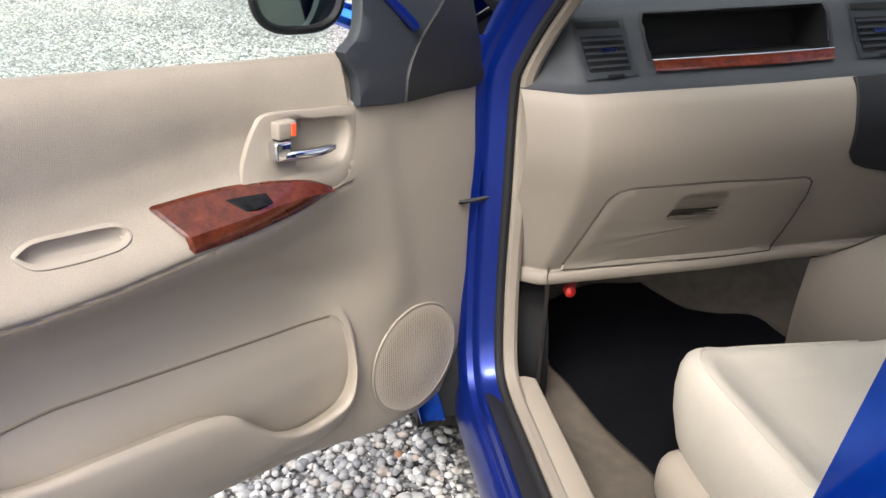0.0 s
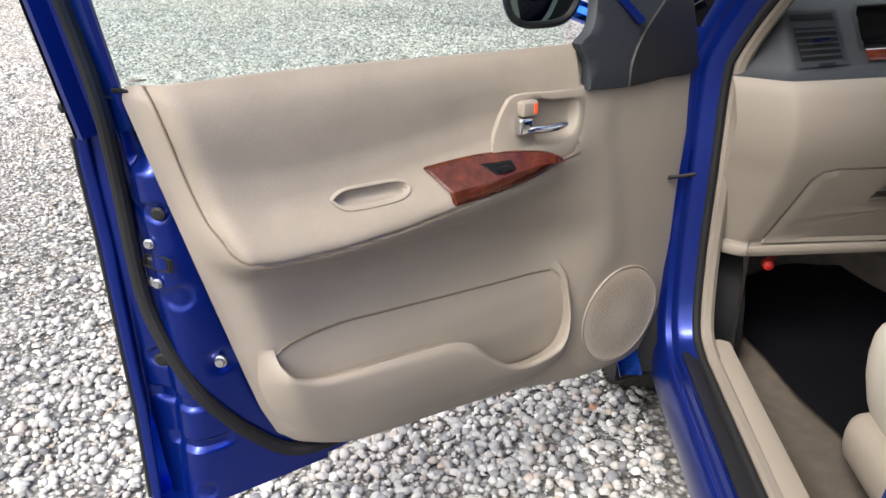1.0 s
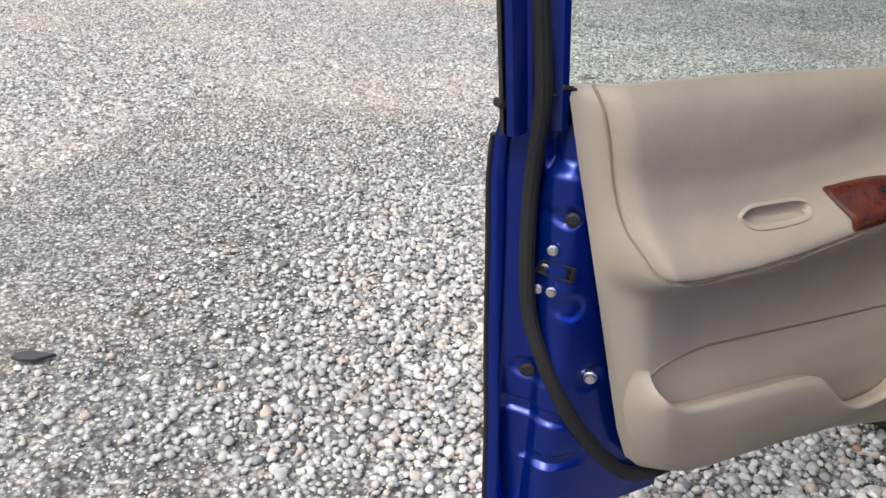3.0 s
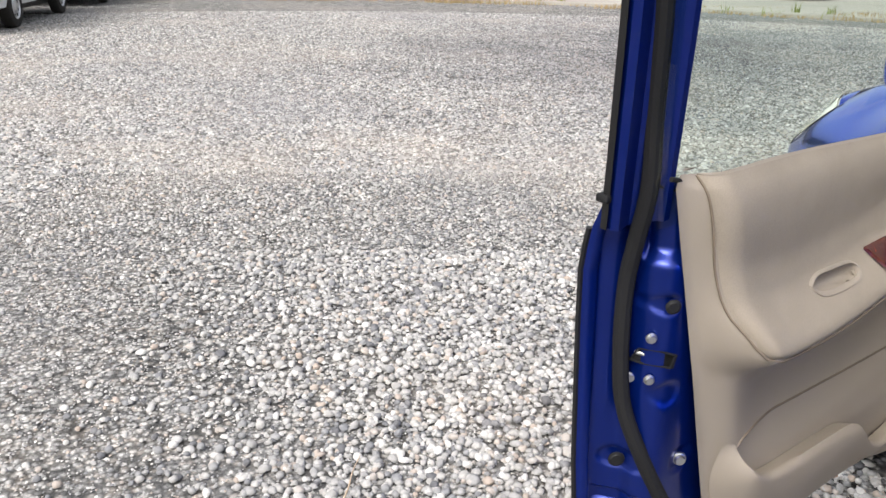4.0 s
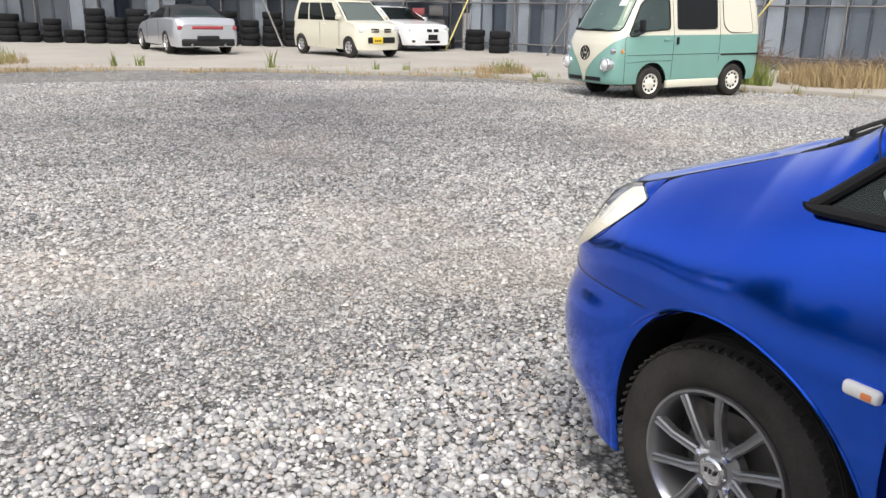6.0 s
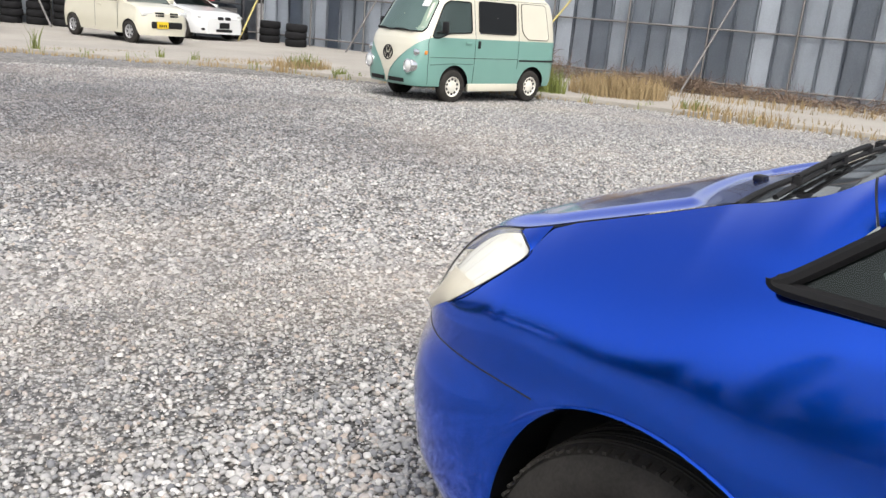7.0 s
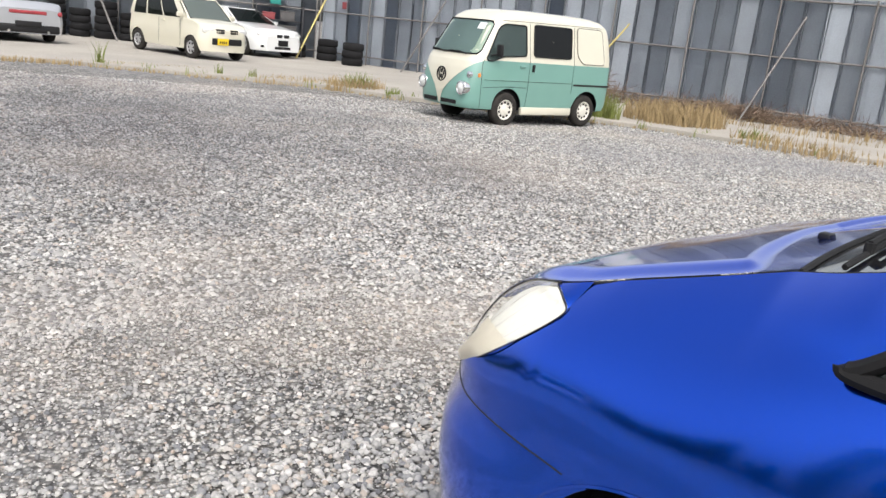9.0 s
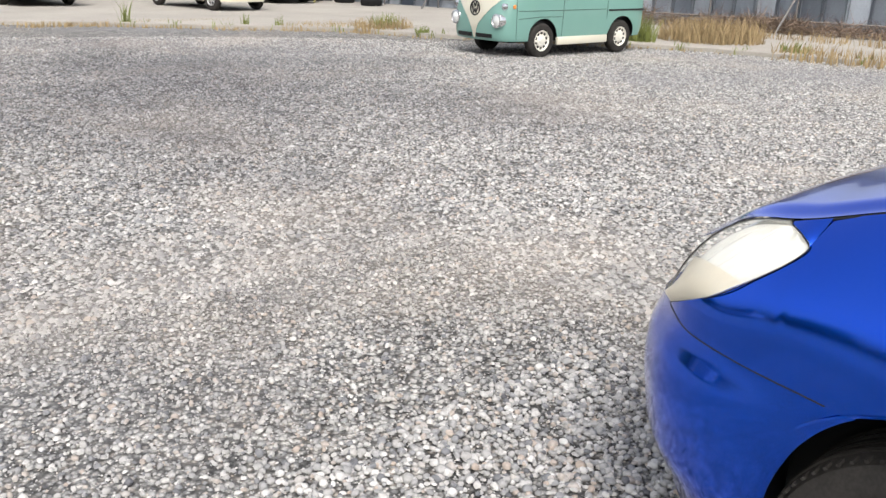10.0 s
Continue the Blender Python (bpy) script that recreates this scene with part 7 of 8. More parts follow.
for k in range(40):
    box(b, (rng.uniform(-1.3, 1.3), rng.uniform(-0.5, 0.5), rng.uniform(0.04, 0.4)), (rng.uniform(0.2, 0.7), rng.uniform(0.1, 0.4), rng.uniform(0.04, 0.16)), 0.008, 1, Matrix.Rotation(rng.uniform(0, 3), 4, "Z") @ Matrix.Rotation(rng.uniform(-0.4, 0.4), 4, "X"))
o = part("scrap", b, mat("mixed_grey_scrap", (0.30, 0.29, 0.28), 0.6, 0.2, 0.4, 3, random_by="island"), flat=True)
o.matrix_world = pose(-6.2, 27.4, 0)
tagged(o, "low heap of grey scrap metal and wood", "scrap heap", kind="stuff")

# corrugated shed wall with a green sheet
SHED = mat("grey_corrugated_sheet", (0.30, 0.34, 0.38), 0.5, 0.2, 0.12, 2)
b = bmesh.new()
rings(b, [[(-9.5 + 0.05 * i, 30.6 + 0.02 * math.cos(math.pi * i) + 0.30 * (-9.5 + 0.05 * i + 9.5) * 0.1, z) for i in range(0, 60)] for z in (-0.02, 3.4)], closed=False)
bmesh.ops.solidify(b, geom=b.faces[:], thickness=0.02)
tagged(part("wall_shed", b, SHED, flat=True), "grey corrugated shed wall", "wall", kind="structure")
b = bmesh.new()
grid(b, lambda u, v: (lerp(-7.4, -4.9, u), 31.6 + 0.06 * math.sin(18 * u + v), lerp(-0.02, 3.0, v)), 50, 4)
bmesh.ops.solidify(b, geom=b.faces[:], thickness=0.02)
tagged(part("tarpaulin", b, mat("dark_green_tarpaulin", (0.02, 0.11, 0.085), 0.6, 0, 0.25, 3)), "dark green tarpaulin hanging beside the shed", "tarpaulin")

# ---- behind and beside the camera: what the paint and the mirror show ----
b = bmesh.new()
grid(b, lambda u, v: (lerp(-60, 40, u), lerp(-6.5, -60, v), -0.004 + 0.9 * smooth(0.0, 0.2, v) + 0.4 * noise.noise(Vector((u * 9, v * 9, 0)))), 40, 20)
tagged(part("grass_bank", b, mat("mown_green_bank", (0.16, 0.21, 0.05), 0.9, 0, 0.35, 1.2, 0.3, 30, spec=0.1), flat=True), "green grass bank at the edge of the yard", "grass", kind="structure")
blob = np.random.default_rng(51)
for k in range(11):
    x, y = -34 + blob.uniform(-4, 4), -22 + 6.0 * k + blob.uniform(-1.5, 1.5)
    h = blob.uniform(4.0, 9.0)
    bl = [(x, y, h * 0.55, h * 0.28)] + [(x + blob.uniform(-1.6, 1.6), y + blob.uniform(-2.2, 2.2), h * blob.uniform(0.35, 0.95), h * blob.uniform(0.14, 0.26)) for _ in range(5)]
    foliage("tree", "broad green tree at the edge of the yard", bl, 60 + k, 2600, 0.17, trunk=True, category="tree")


# ---- parked cars ----
def archy(y, wheels, r, zb):
    z = zb
    for wy in wheels:
        if abs(y - wy) < r:
            z = max(z, 0.28 + math.sqrt(max(0.0, r * r - (y - wy) ** 2)))
    return z


def shell(L, W, zb, wheels, r, deck, belt, round_f=0.35, round_r=0.25, nose_low=0.30):
    """Lower body: real wheel openings, rounded ends. deck(y): top on the centre line; belt(y): top of the side."""
    b = bmesh.new()
    N = 96
    loops = []
    for i in range(N + 1):
        y = lerp(-L / 2, L / 2, i / N)
        f = max(0.0, (y - (L / 2 - round_f)) / round_f)
        g = max(0.0, (-L / 2 + round_r - y) / round_r)
        w = W / 2 * (1 - 0.30 * f ** 2.4 - 0.16 * g ** 2.6)
        z0 = archy(y, wheels, r, zb)
        zt, zc = belt(y), deck(y)
        half = []
        for k in range(7):
            t = k / 6
            z = lerp(z0, zt, t)
            h = (z - zb) / max(0.05, zt - zb)
            half.append((w * (0.955 + 0.045 * math.sin(math.pi * min(1, h * 1.15))) * (1 - 0.035 * max(0, h - 0.6)), z))
        half += [(w * 0.90, lerp(zt, zc, 0.55)), (w * 0.72, lerp(zt, zc, 0.86)), (w * 0.36, lerp(zt, zc, 0.98)), (0, zc)]
        loops.append([(-x, y, z) for x, z in half] + [(x, y, z) for x, z in half[-2::-1]])
    vs = rings(b, loops, closed=False)
    for loop, flip in ((vs[0], True), (vs[-1], False)):
        b.faces.new(loop if flip else loop[::-1])
    bmesh.ops.recalc_face_normals(b, faces=b.faces[:])
    return b


def cabin(y0, y1, w0, z0, y2, y3, w1, z1, crown=0.04):
    """A tapered cabin: (y0..y1, w0) at z0, (y2..y3, w1) at z1. Gives the mesh and a reader of its faces."""
    def corner(face_, u, v):
        a0, a1, ww, z = lerp(y0, y2, v), lerp(y1, y3, v), lerp(w0, w1, v) / 2, lerp(z0, z1, v)
        bow = 0.02 * math.sin(math.pi * v)
        if face_ == "left":
            return Vector((-ww - bow, lerp(a0, a1, u), z))
        if face_ == "right":
            return Vector((ww + bow, lerp(a1, a0, u), z))
        if face_ == "front":
            return Vector((lerp(-ww, ww, u), a1 + bow + 0.05 * math.sin(math.pi * u), z))
        return Vector((lerp(ww, -ww, u), a0 - bow - 0.03 * math.sin(math.pi * u), z))

    b = bmesh.new()
    for name in ("left", "front", "right", "rear"):
        grid(b, lambda u, v: corner(name, u, v), 10, 8)
    grid(b, lambda u, v: (lambda x, y: Vector((x, y, z1 + crown * math.sin(math.pi * u) * math.sin(math.pi * lerp(0.15, 0.85, v)))))(lerp(-w1, w1, u) / 2, lerp(y2, y3, v)), 10, 10)
    bmesh.ops.remove_doubles(b, verts=b.verts[:], dist=0.012)
    bmesh.ops.recalc_face_normals(b, faces=b.faces[:])
    return b, corner


def window(parent, corner, face_, u0, u1, v0, v1, material, name="window", label="", slant0=0.0, slant1=0.0, out=0.006, seal=True):
    b = bmesh.new()
    n = {"left": Vector((-1, 0, 0.2)), "right": Vector((1, 0, 0.2)), "front": Vector((0, 1, 0.4)), "rear": Vector((0, -1, 0.2))}[face_] * out

    def at(u, v):
        return corner(face_, lerp(u0 + slant0 * v, u1 + slant1 * v, u), lerp(v0, v1, v)) + n

    grid(b, at, 8, 6)
    w = part(name, b, material, parent, label)
    if seal:
        b = bmesh.new()
        loop = [at(i / 6, 0) for i in range(6)] + [at(1, i / 6) for i in range(6)] + [at(1 - i / 6, 1) for i in range(6)] + [at(0, 1 - i / 6) for i in range(7)]
        tube(b, loop, 0.010, 5, caps=False)
        part("window_seal", b, RUBBER, w)
    return w


TINT = glass("dark_car_glass", (0.10, 0.12, 0.12))
MIDTONE = glass("green_car_glass", (0.30, 0.36, 0.35))
PALE = glass("pale_car_glass", (0.62, 0.74, 0.72))
# grey-blue tint over the cream cabin, painted in place of reflected sky
SKY_PANE = glass("clear_car_glass", (0.42, 0.47, 0.50))
# sheet colours that paint the dim cabin behind the van's panes
SCREEN_GREY = mat("grey_dashboard_and_seats", (0.20, 0.215, 0.215), 0.9, 0, 0.3, 2)
CABIN_GREY = mat("grey_cabin_lining", (0.075, 0.08, 0.08), 0.9, 0, 0.5, 3)
CABIN_DARK = mat("dark_cabin_lining", (0.035, 0.036, 0.038), 0.9, 0, 0.2, 6)
SILVER_RIM = mat("silver_wheel", (0.52, 0.52, 0.53), 0.35, 0.7, 0.1, 10)
CREAM_WHEEL = mat("cream_steel_wheel", (0.62, 0.60, 0.54), 0.45, 0, 0.08, 12)


def small_wheel(parent, x, y, r, width, rim_r, material, spokes=0, holes=0):
    w = new("wheel")
    w.parent = parent
    s = -1 if x < 0 else 1
    w.location = (x, y, r)
    if s > 0:
        w.rotation_euler = (0, 0, math.pi)
    b = bmesh.new()
    lathe(b, [(width, rim_r), (width + 0.005, r * 0.8), (width - 0.01, r * 0.95), (width * 0.8, r), (width * 0.2, r), (0.01, r * 0.95), (-0.005, r * 0.82), (0.0, rim_r), (0.02, rim_r - 0.01)], 36, "x")
    part("tyre", b, TYRE, w)
    b = bmesh.new()
    if spokes:
        lathe(b, [(0.006, rim_r + 0.004), (0.0, rim_r - 0.012), (0.03, rim_r - 0.025)], 36, "x")
        for k in range(spokes):
            a = 2 * math.pi * k / spokes
            m = Matrix.Rotation(a, 3, "X")
            box(b, m @ Vector((0.018, 0, rim_r * 0.5)), (0.02, rim_r * 0.26, rim_r * 0.92), 0.004, 1, m.to_4x4())
        lathe(b, [(0.0, 0.0), (0.005, 0.05), (0.03, 0.06)], 16, "x")
    else:
        lathe(b, [(0.006, rim_r + 0.004), (0.0, rim_r - 0.012), (0.022, rim_r - 0.03), (0.028, rim_r * 0.62), (0.012, rim_r * 0.5), (0.010, rim_r * 0.3), (0.0, rim_r * 0.24), (0.0, 0)], 36, "x")
    part("rim", b, material, w)
    b = bmesh.new()
    if holes:
        for k in range(holes):
            a = 2 * math.pi * (k + 0.5) / holes
            lathe(b, [(0.0, 0.0), (0.0, 0.024), (0.006, 0.024)], 10, "x", (0.019, math.cos(a) * rim_r * 0.74, math.sin(a) * rim_r * 0.74))
    lathe(b, [(0.05, rim_r), (0.06, 0.0)], 24, "x")
    part("wheel_dark", b, BLACK, w)


def underside(parent, L, W):
    b = bmesh.new()
    box(b, (0, 0, 0.36), (W * 0.80, L * 0.90, 0.30), 0.03)
    part("underbody", b, BLACK, parent)


def plate(parent, bm_at, name, material, label="", size=(0.33, 0.012, 0.165)):
    b = bmesh.new()
    box(b, bm_at, size, 0.003, 1)
    return part(name, b, material, parent, label)


def bars(parent, at, n, step, size, material):
    b = bmesh.new()
    for k in range(n):
        box(b, (at[0] + (k - (n - 1) / 2) * step, at[1], at[2]), size)
    part("plate_mark", b, material, parent)


def lamp(parent, at, size, material, name="head_lamp", rot=0.0, label=""):
    b = bmesh.new()
    box(b, (0, 0, 0), size, min(size) * 0.42, 3)
    o = part(name, b, material, parent, label)
    o.location = at
    o.rotation_euler = (0, 0, radians(rot))
    return o


CLEAR_LAMP = mat("clear_lamp_glass", (0.72, 0.73, 0.72), 0.12, 0.3, 0.1, 20, coat=1.0)
RED_LAMP = mat("red_lamp_glass", (0.27, 0.022, 0.03), 0.2, 0, 0.1, 20, coat=1.0)
AMBER = mat("amber_lamp_glass", (0.75, 0.25, 0.05), 0.25, 0, 0.1, 20, coat=1.0)
CREAM = mat("cream_car_paint", (0.56, 0.535, 0.435), 0.35, 0, 0.03, 3, coat=1.0)
MINT = mat("mint_green_paint", (0.150, 0.300, 0.262), 0.38, 0, 0.05, 3, coat=0.9)
IVORY = mat("ivory_paint", (0.56, 0.535, 0.44), 0.38, 0, 0.04, 3, coat=0.9)
SILVER = mat("silver_car_paint", (0.47, 0.48, 0.51), 0.35, 0.6, 0.04, 3, coat=1.0)
WHITE_PAINT = mat("white_car_paint", (0.65, 0.66, 0.66), 0.3, 0, 0.03, 3, coat=1.0)
SOFT_TOP = mat("black_canvas_hood", (0.018, 0.018, 0.020), 0.9, 0, 0.2, 10)
YELLOW_PLATE = mat("yellow_number_plate", (0.72, 0.50, 0.02), 0.45, 0, 0.05)
SEAM = mat("dark_panel_gap", (0.03, 0.05, 0.045), 0.8)


def line(parent, pts, r, material, name="panel_gap"):
    b = bmesh.new()
    tube(b, pts, r, 5)
    part(name, b, material, parent)


# -- the mint and cream van --
van = thing("van", pose(9.89, 11.13, -0.012, -0.8, 0, 86.8), "two-tone mint and cream retro micro van parked on gravel", "van")
VL, VW = 3.38, 1.44
vw_y = (1.03, -0.855)
V_FRONT = [(0.20, 1.76), (0.30, 1.85), (0.50, 1.87), (0.72, 1.85), (0.90, 1.81), (1.00, 1.775), (1.10, 1.72), (1.64, 1.39), (1.70, 1.33), (1.78, 1.19), (1.83, 0.98), (1.855, 0.6), (1.865, 0.15)]
V_REAR = [(0.20, -1.45), (0.40, -1.51), (1.04, -1.50), (1.50, -1.44), (1.68, -1.37), (1.78, -1.25), (1.83, -1.05), (1.855, -0.7), (1.865, -0.15)]
V_HALF = [(0.20, 0.675), (0.35, 0.705), (0.70, 0.725), (1.04, 0.718), (1.14, 0.705), (1.64, 0.632), (1.70, 0.612), (1.78, 0.55), (1.83, 0.44), (1.855, 0.26), (1.865, 0.06)]
V_BELT = 1.045


def van_spot(e, z, sx, out=0.0):
    """A place on the van's skin: e runs from the tail (0) to the nose (1) round one side."""
    f, r, w = table(V_FRONT, z), table(V_REAR, z), table(V_HALF, z) + out
    t = 2 * e - 1
    n = 8 if t > 0 else 14
    x = w * max(0.0, 1 - abs(t) ** n) ** (1 / n)
    bow = (0.075 * smooth(0.55, 1.0, t) - 0.02 * smooth(-0.8, -1.0, t)) * (x / w) ** 2
    return Vector((sx * x, lerp(r - out, f + out, e) - bow, z))


def van_side(y, z, sx, out=0.0):
    f, r = table(V_FRONT, z), table(V_REAR, z)
    return van_spot((y - r) / (f - r), z, sx, out)


def van_front(x, z, out=0.0):
    f, r, w = table(V_FRONT, z), table(V_REAR, z), table(V_HALF, z)
    k = min(1.0, abs(x) / w)
    t = (1 - k ** 8) ** 0.125
    return Vector((x, lerp(r, f, (t + 1) / 2) - 0.075 * smooth(0.55, 1.0, t) * k * k + out, z + 0.3 * out))


def van_skin(low, heights, material, name, label=""):
    b = bmesh.new()
    loops = []
    for v in heights:
        loop = []
        for sx in (-1, 1):
            for i in range(161):
                e = (1 - math.cos(math.pi * i / 160)) / 2
                e = e if sx < 0 else 1 - e
                y = lerp(-1.5, 1.86, e)
                z = lerp(archy(y, vw_y, 0.335, 0.275), low, v) if low else v
                loop.append(van_spot(e, z, sx))
        loops.append(loop)
    rings(b, loops, caps=False)
    if not low:
        bmesh.ops.contextual_create(b, geom=[v for v in b.verts if v.co.z > heights[-1] - 0.0001])
    bmesh.ops.remove_doubles(b, verts=b.verts[:], dist=0.0006)
    bmesh.ops.recalc_face_normals(b, faces=b.faces[:])
    return part(name, b, material, van, label)


def rounded(corners, r=0.05):
    """A closed outline with its corners rounded."""
    out = []
    for i, c in enumerate(corners):
        c, p, q = Vector(c), Vector(corners[i - 1]), Vector(corners[(i + 1) % len(corners)])
        a, d = c + (p - c).normalized() * r, c + (q - c).normalized() * r
        out += [tuple((1 - t) ** 2 * a + 2 * t * (1 - t) * c + t * t * d) for t in (0, 0.25, 0.5, 0.75, 1)]
    return evenly(out, 48)


def van_pane(at, corners, material, name, label="", lining=None, r=0.05):
    loop = rounded(corners, r)
    w = None
    # the body is closed, so a darker sheet stands for the cabin's shade
    for m, out, title in ((lining, 0.004, "window_lining"), (material, 0.012, name)):
        if not m:
            continue
        b = bmesh.new()
        rings(b, [[at(u, v, out) for u, v in shrunk(loop, k)] for k in (1, 0.75, 0.5, 0.25, 0.02)], caps=False)
        bmesh.ops.recalc_face_normals(b, faces=b.faces[:])
        o = part(title, b, m, van, label if title == name else "")
        w = o if title == name else w
    b = bmesh.new()
    tube(b, [at(u, v, 0.011) for u, v in loop + loop[:1]], 0.011 if lining else 0.005, 5, caps=False)
    part("window_seal", b, RUBBER, w)


van_skin(V_BELT, [0, 0.05, 0.12, 0.22, 0.35, 0.5, 0.65, 0.8, 0.9, 1.0], MINT, "lower_body")
van_skin(0, [V_BELT, 1.10, 1.2, 1.35, 1.5, 1.60, 1.66, 1.70, 1.74, 1.78, 1.81, 1.83, 1.845, 1.855, 1.8605, 1.865], IVORY, "upper_body", "cream upper body and roof")
# cream V on the nose
V_EDGE = [(0.30, 0.015), (0.45, 0.065), (0.58, 0.15), (0.74, 0.32), (0.85, 0.455), (0.97, 0.60), (1.02, 0.665), (1.05, 0.70)]
b = bmesh.new()
grid(b, lambda u, v: van_front(lerp(-1, 1, u) * curve_at([(0, h, z) for z, h in V_EDGE], v)[1], curve_at([(0, h, z) for z, h in V_EDGE], v)[2], 0.006), 40, 40)
bmesh.ops.recalc_face_normals(b, faces=b.faces[:])
part("nose_v", b, IVORY, van, "cream V-shaped nose panel")
van_pane(van_front, [(-0.60, 1.115), (0.60, 1.115), (0.545, 1.64), (-0.545, 1.64)], PALE, "windscreen", "clear raked windscreen", SCREEN_GREY, 0.06)
for sx in (-1, 1):
    at = lambda y, z, out, sx=sx: van_side(y, z, sx, out)
    van_pane(at, [(1.575, 1.035), (1.43, 1.035), (1.20, 1.115), (0.685, 1.142), (0.70, 1.615), (1.19, 1.615), (1.30, 1.55)], PALE, "cab_window", "clear cab side window", CABIN_GREY, 0.035)
    van_pane(at, [(0.52, 1.146), (-0.36, 1.146), (-0.36, 1.643), (0.52, 1.643)], TINT, "side_window", "dark tinted side window", CABIN_DARK, 0.03)
    van_pane(at, [(-0.49, 1.665), (-0.52, 1.20), (-0.66, 1.075), (-1.22, 1.075), (-1.12, 1.665)], IVORY, "blanked_window", "cream panel in place of a rear window", None, 0.06)
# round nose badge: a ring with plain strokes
b = bmesh.new()
p = van_front(0, 0.755)
lathe(b, [(0.0, 0.098), (0.012, 0.100), (0.016, 0.108), (0.012, 0.118), (0.0, 0.120)], 36, "y", (0, p.y + 0.012, p.z))
for x0, z0, x1, z1 in ((-0.075, 0.065, -0.03, -0.085), (-0.03, -0.085, 0.0, -0.01), (0.0, -0.01, 0.03, -0.085), (0.03, -0.085, 0.075, 0.065), (-0.035, 0.095, 0.0, 0.02), (0.0, 0.02, 0.035, 0.095)):
    tube(b, [p + Vector((x0, 0.018, z0)), p + Vector((x1, 0.018, z1))], 0.011, 6)
part("round_badge", b, BLACK, van, "dark round nose badge")
for sx in (-1, 1):
    b = bmesh.new()
    p = van_front(sx * 0.50, 0.585)
    lathe(b, [(0.0, 0.0), (0.045, 0.080), (0.055, 0.088), (0.05, 0.108), (0.02, 0.116), (-0.06, 0.116)], 32, "y", p + Vector((0, -0.012, 0)))
    hl = part("head_lamp", b, CHROME, van, "round chrome-ringed head lamp")
    b = bmesh.new()
    lathe(b, [(0.066, 0.0), (0.056, 0.05), (0.034, 0.084)], 24, "y", p + Vector((0, 0.003, 0)))
    part("lens", b, CLEAR_LAMP, hl)
    b = bmesh.new()
    p = van_front(sx * 0.575, 0.80)
    lathe(b, [(0.03, 0.0), (0.025, 0.03), (0.01, 0.054), (-0.03, 0.056)], 24, "y", p + Vector((0, 0.01, 0)))
    part("turn_lamp", b, CHROME, van)
    b = bmesh.new()
    grid(b, lambda u, v: van_front(sx * lerp(0.05, 0.40, u), lerp(0.315, 0.375, v), 0.012), 8, 2)
    solid(b, 0.02)
    part("nose_slot", b, BLACK, van)
    b = bmesh.new()
    box(b, (sx * 0.69, 0.09, 0.255), (0.06, 1.20, 0.13), 0.02)
    part("side_skirt", b, IVORY, van, "cream side skirt")
    b = bmesh.new()
    box(b, (sx * 0.80, 1.36, 1.20), (0.13, 0.06, 0.19), 0.025, 3)
    tube(b, [(sx * 0.69, 1.44, 1.12), (sx * 0.79, 1.37, 1.15)], 0.015, 6)
    part("door_mirror", b, BLACK, van)
    b = bmesh.new()
    box(b, (sx * 0.735, 0.52, 0.955), (0.03, 0.05, 0.12), 0.012)
    part("door_handle", b, BLACK, van)
    b = bmesh.new()
    box(b, (sx * 0.731, 0.76, 0.975), (0.02, 0.13, 0.035), 0.008)
    part("door_handle", b, MINT, van)
    b = bmesh.new()
    box(b, (sx * 0.724, -0.95, 0.715), (0.02, 0.92, 0.030), 0.006)
    part("slide_rail", b, BLACK, van)
    p = van_side(1.68, 0.80, sx, 0.004)
    lamp(van, p, (0.03, 0.05, 0.06), AMBER, "side_repeater")
    for pts in ([(1.60, 0.735), (0.6, 0.735), (-0.45, 0.735)], [(1.60, 0.615), (1.1, 0.64), (0.62, 0.635)], [(0.60, 0.33), (0.60, V_BELT), (0.61, 1.30), (0.62, 1.66)], [(-0.45, 0.58), (-0.45, V_BELT), (-0.44, 1.30), (-0.43, 1.66)],
                [(1.62, 0.30), (1.64, 0.60), (1.64, 0.95), (1.60, 1.06)], [(1.34, 1.66), (0.62, 1.675), (-0.43, 1.69), (-1.20, 1.70)], [(0.62, 0.315), (0.1, 0.315), (-0.48, 0.315)]):
        line(van, [van_side(*lerp_pt, sx, 0.001) for a, c in zip(pts, pts[1:]) for lerp_pt in ((lerp(a[0], c[0], i / 6), lerp(a[1], c[1], i / 6)) for i in range(7))], 0.0045, SEAM)
for u in (-0.42, 0.10):
    line(van, [van_front(u, 1.10, 0.03), van_front(u + 0.2, 1.13, 0.035), van_front(u + 0.42, 1.125, 0.03)], 0.010, BLACK, "wiper")
b = bmesh.new()
grid(b, lambda u, v: van_front(lerp(-0.46, -0.32, u), lerp(1.50, 1.60, v), 0.016), 3, 3)
solid(b, 0.002)
part("window_sticker", b, WHITE_PAINT, van)
for y in vw_y:
    for sx in (-1, 1):
        small_wheel(van, sx * 0.705, y, 0.272, 0.15, 0.165, CREAM_WHEEL, holes=10)
b = bmesh.new()
box(b, (0, 0.15, 0.42), (1.24, 3.0, 0.34), 0.03)
part("underbody", b, BLACK, van)

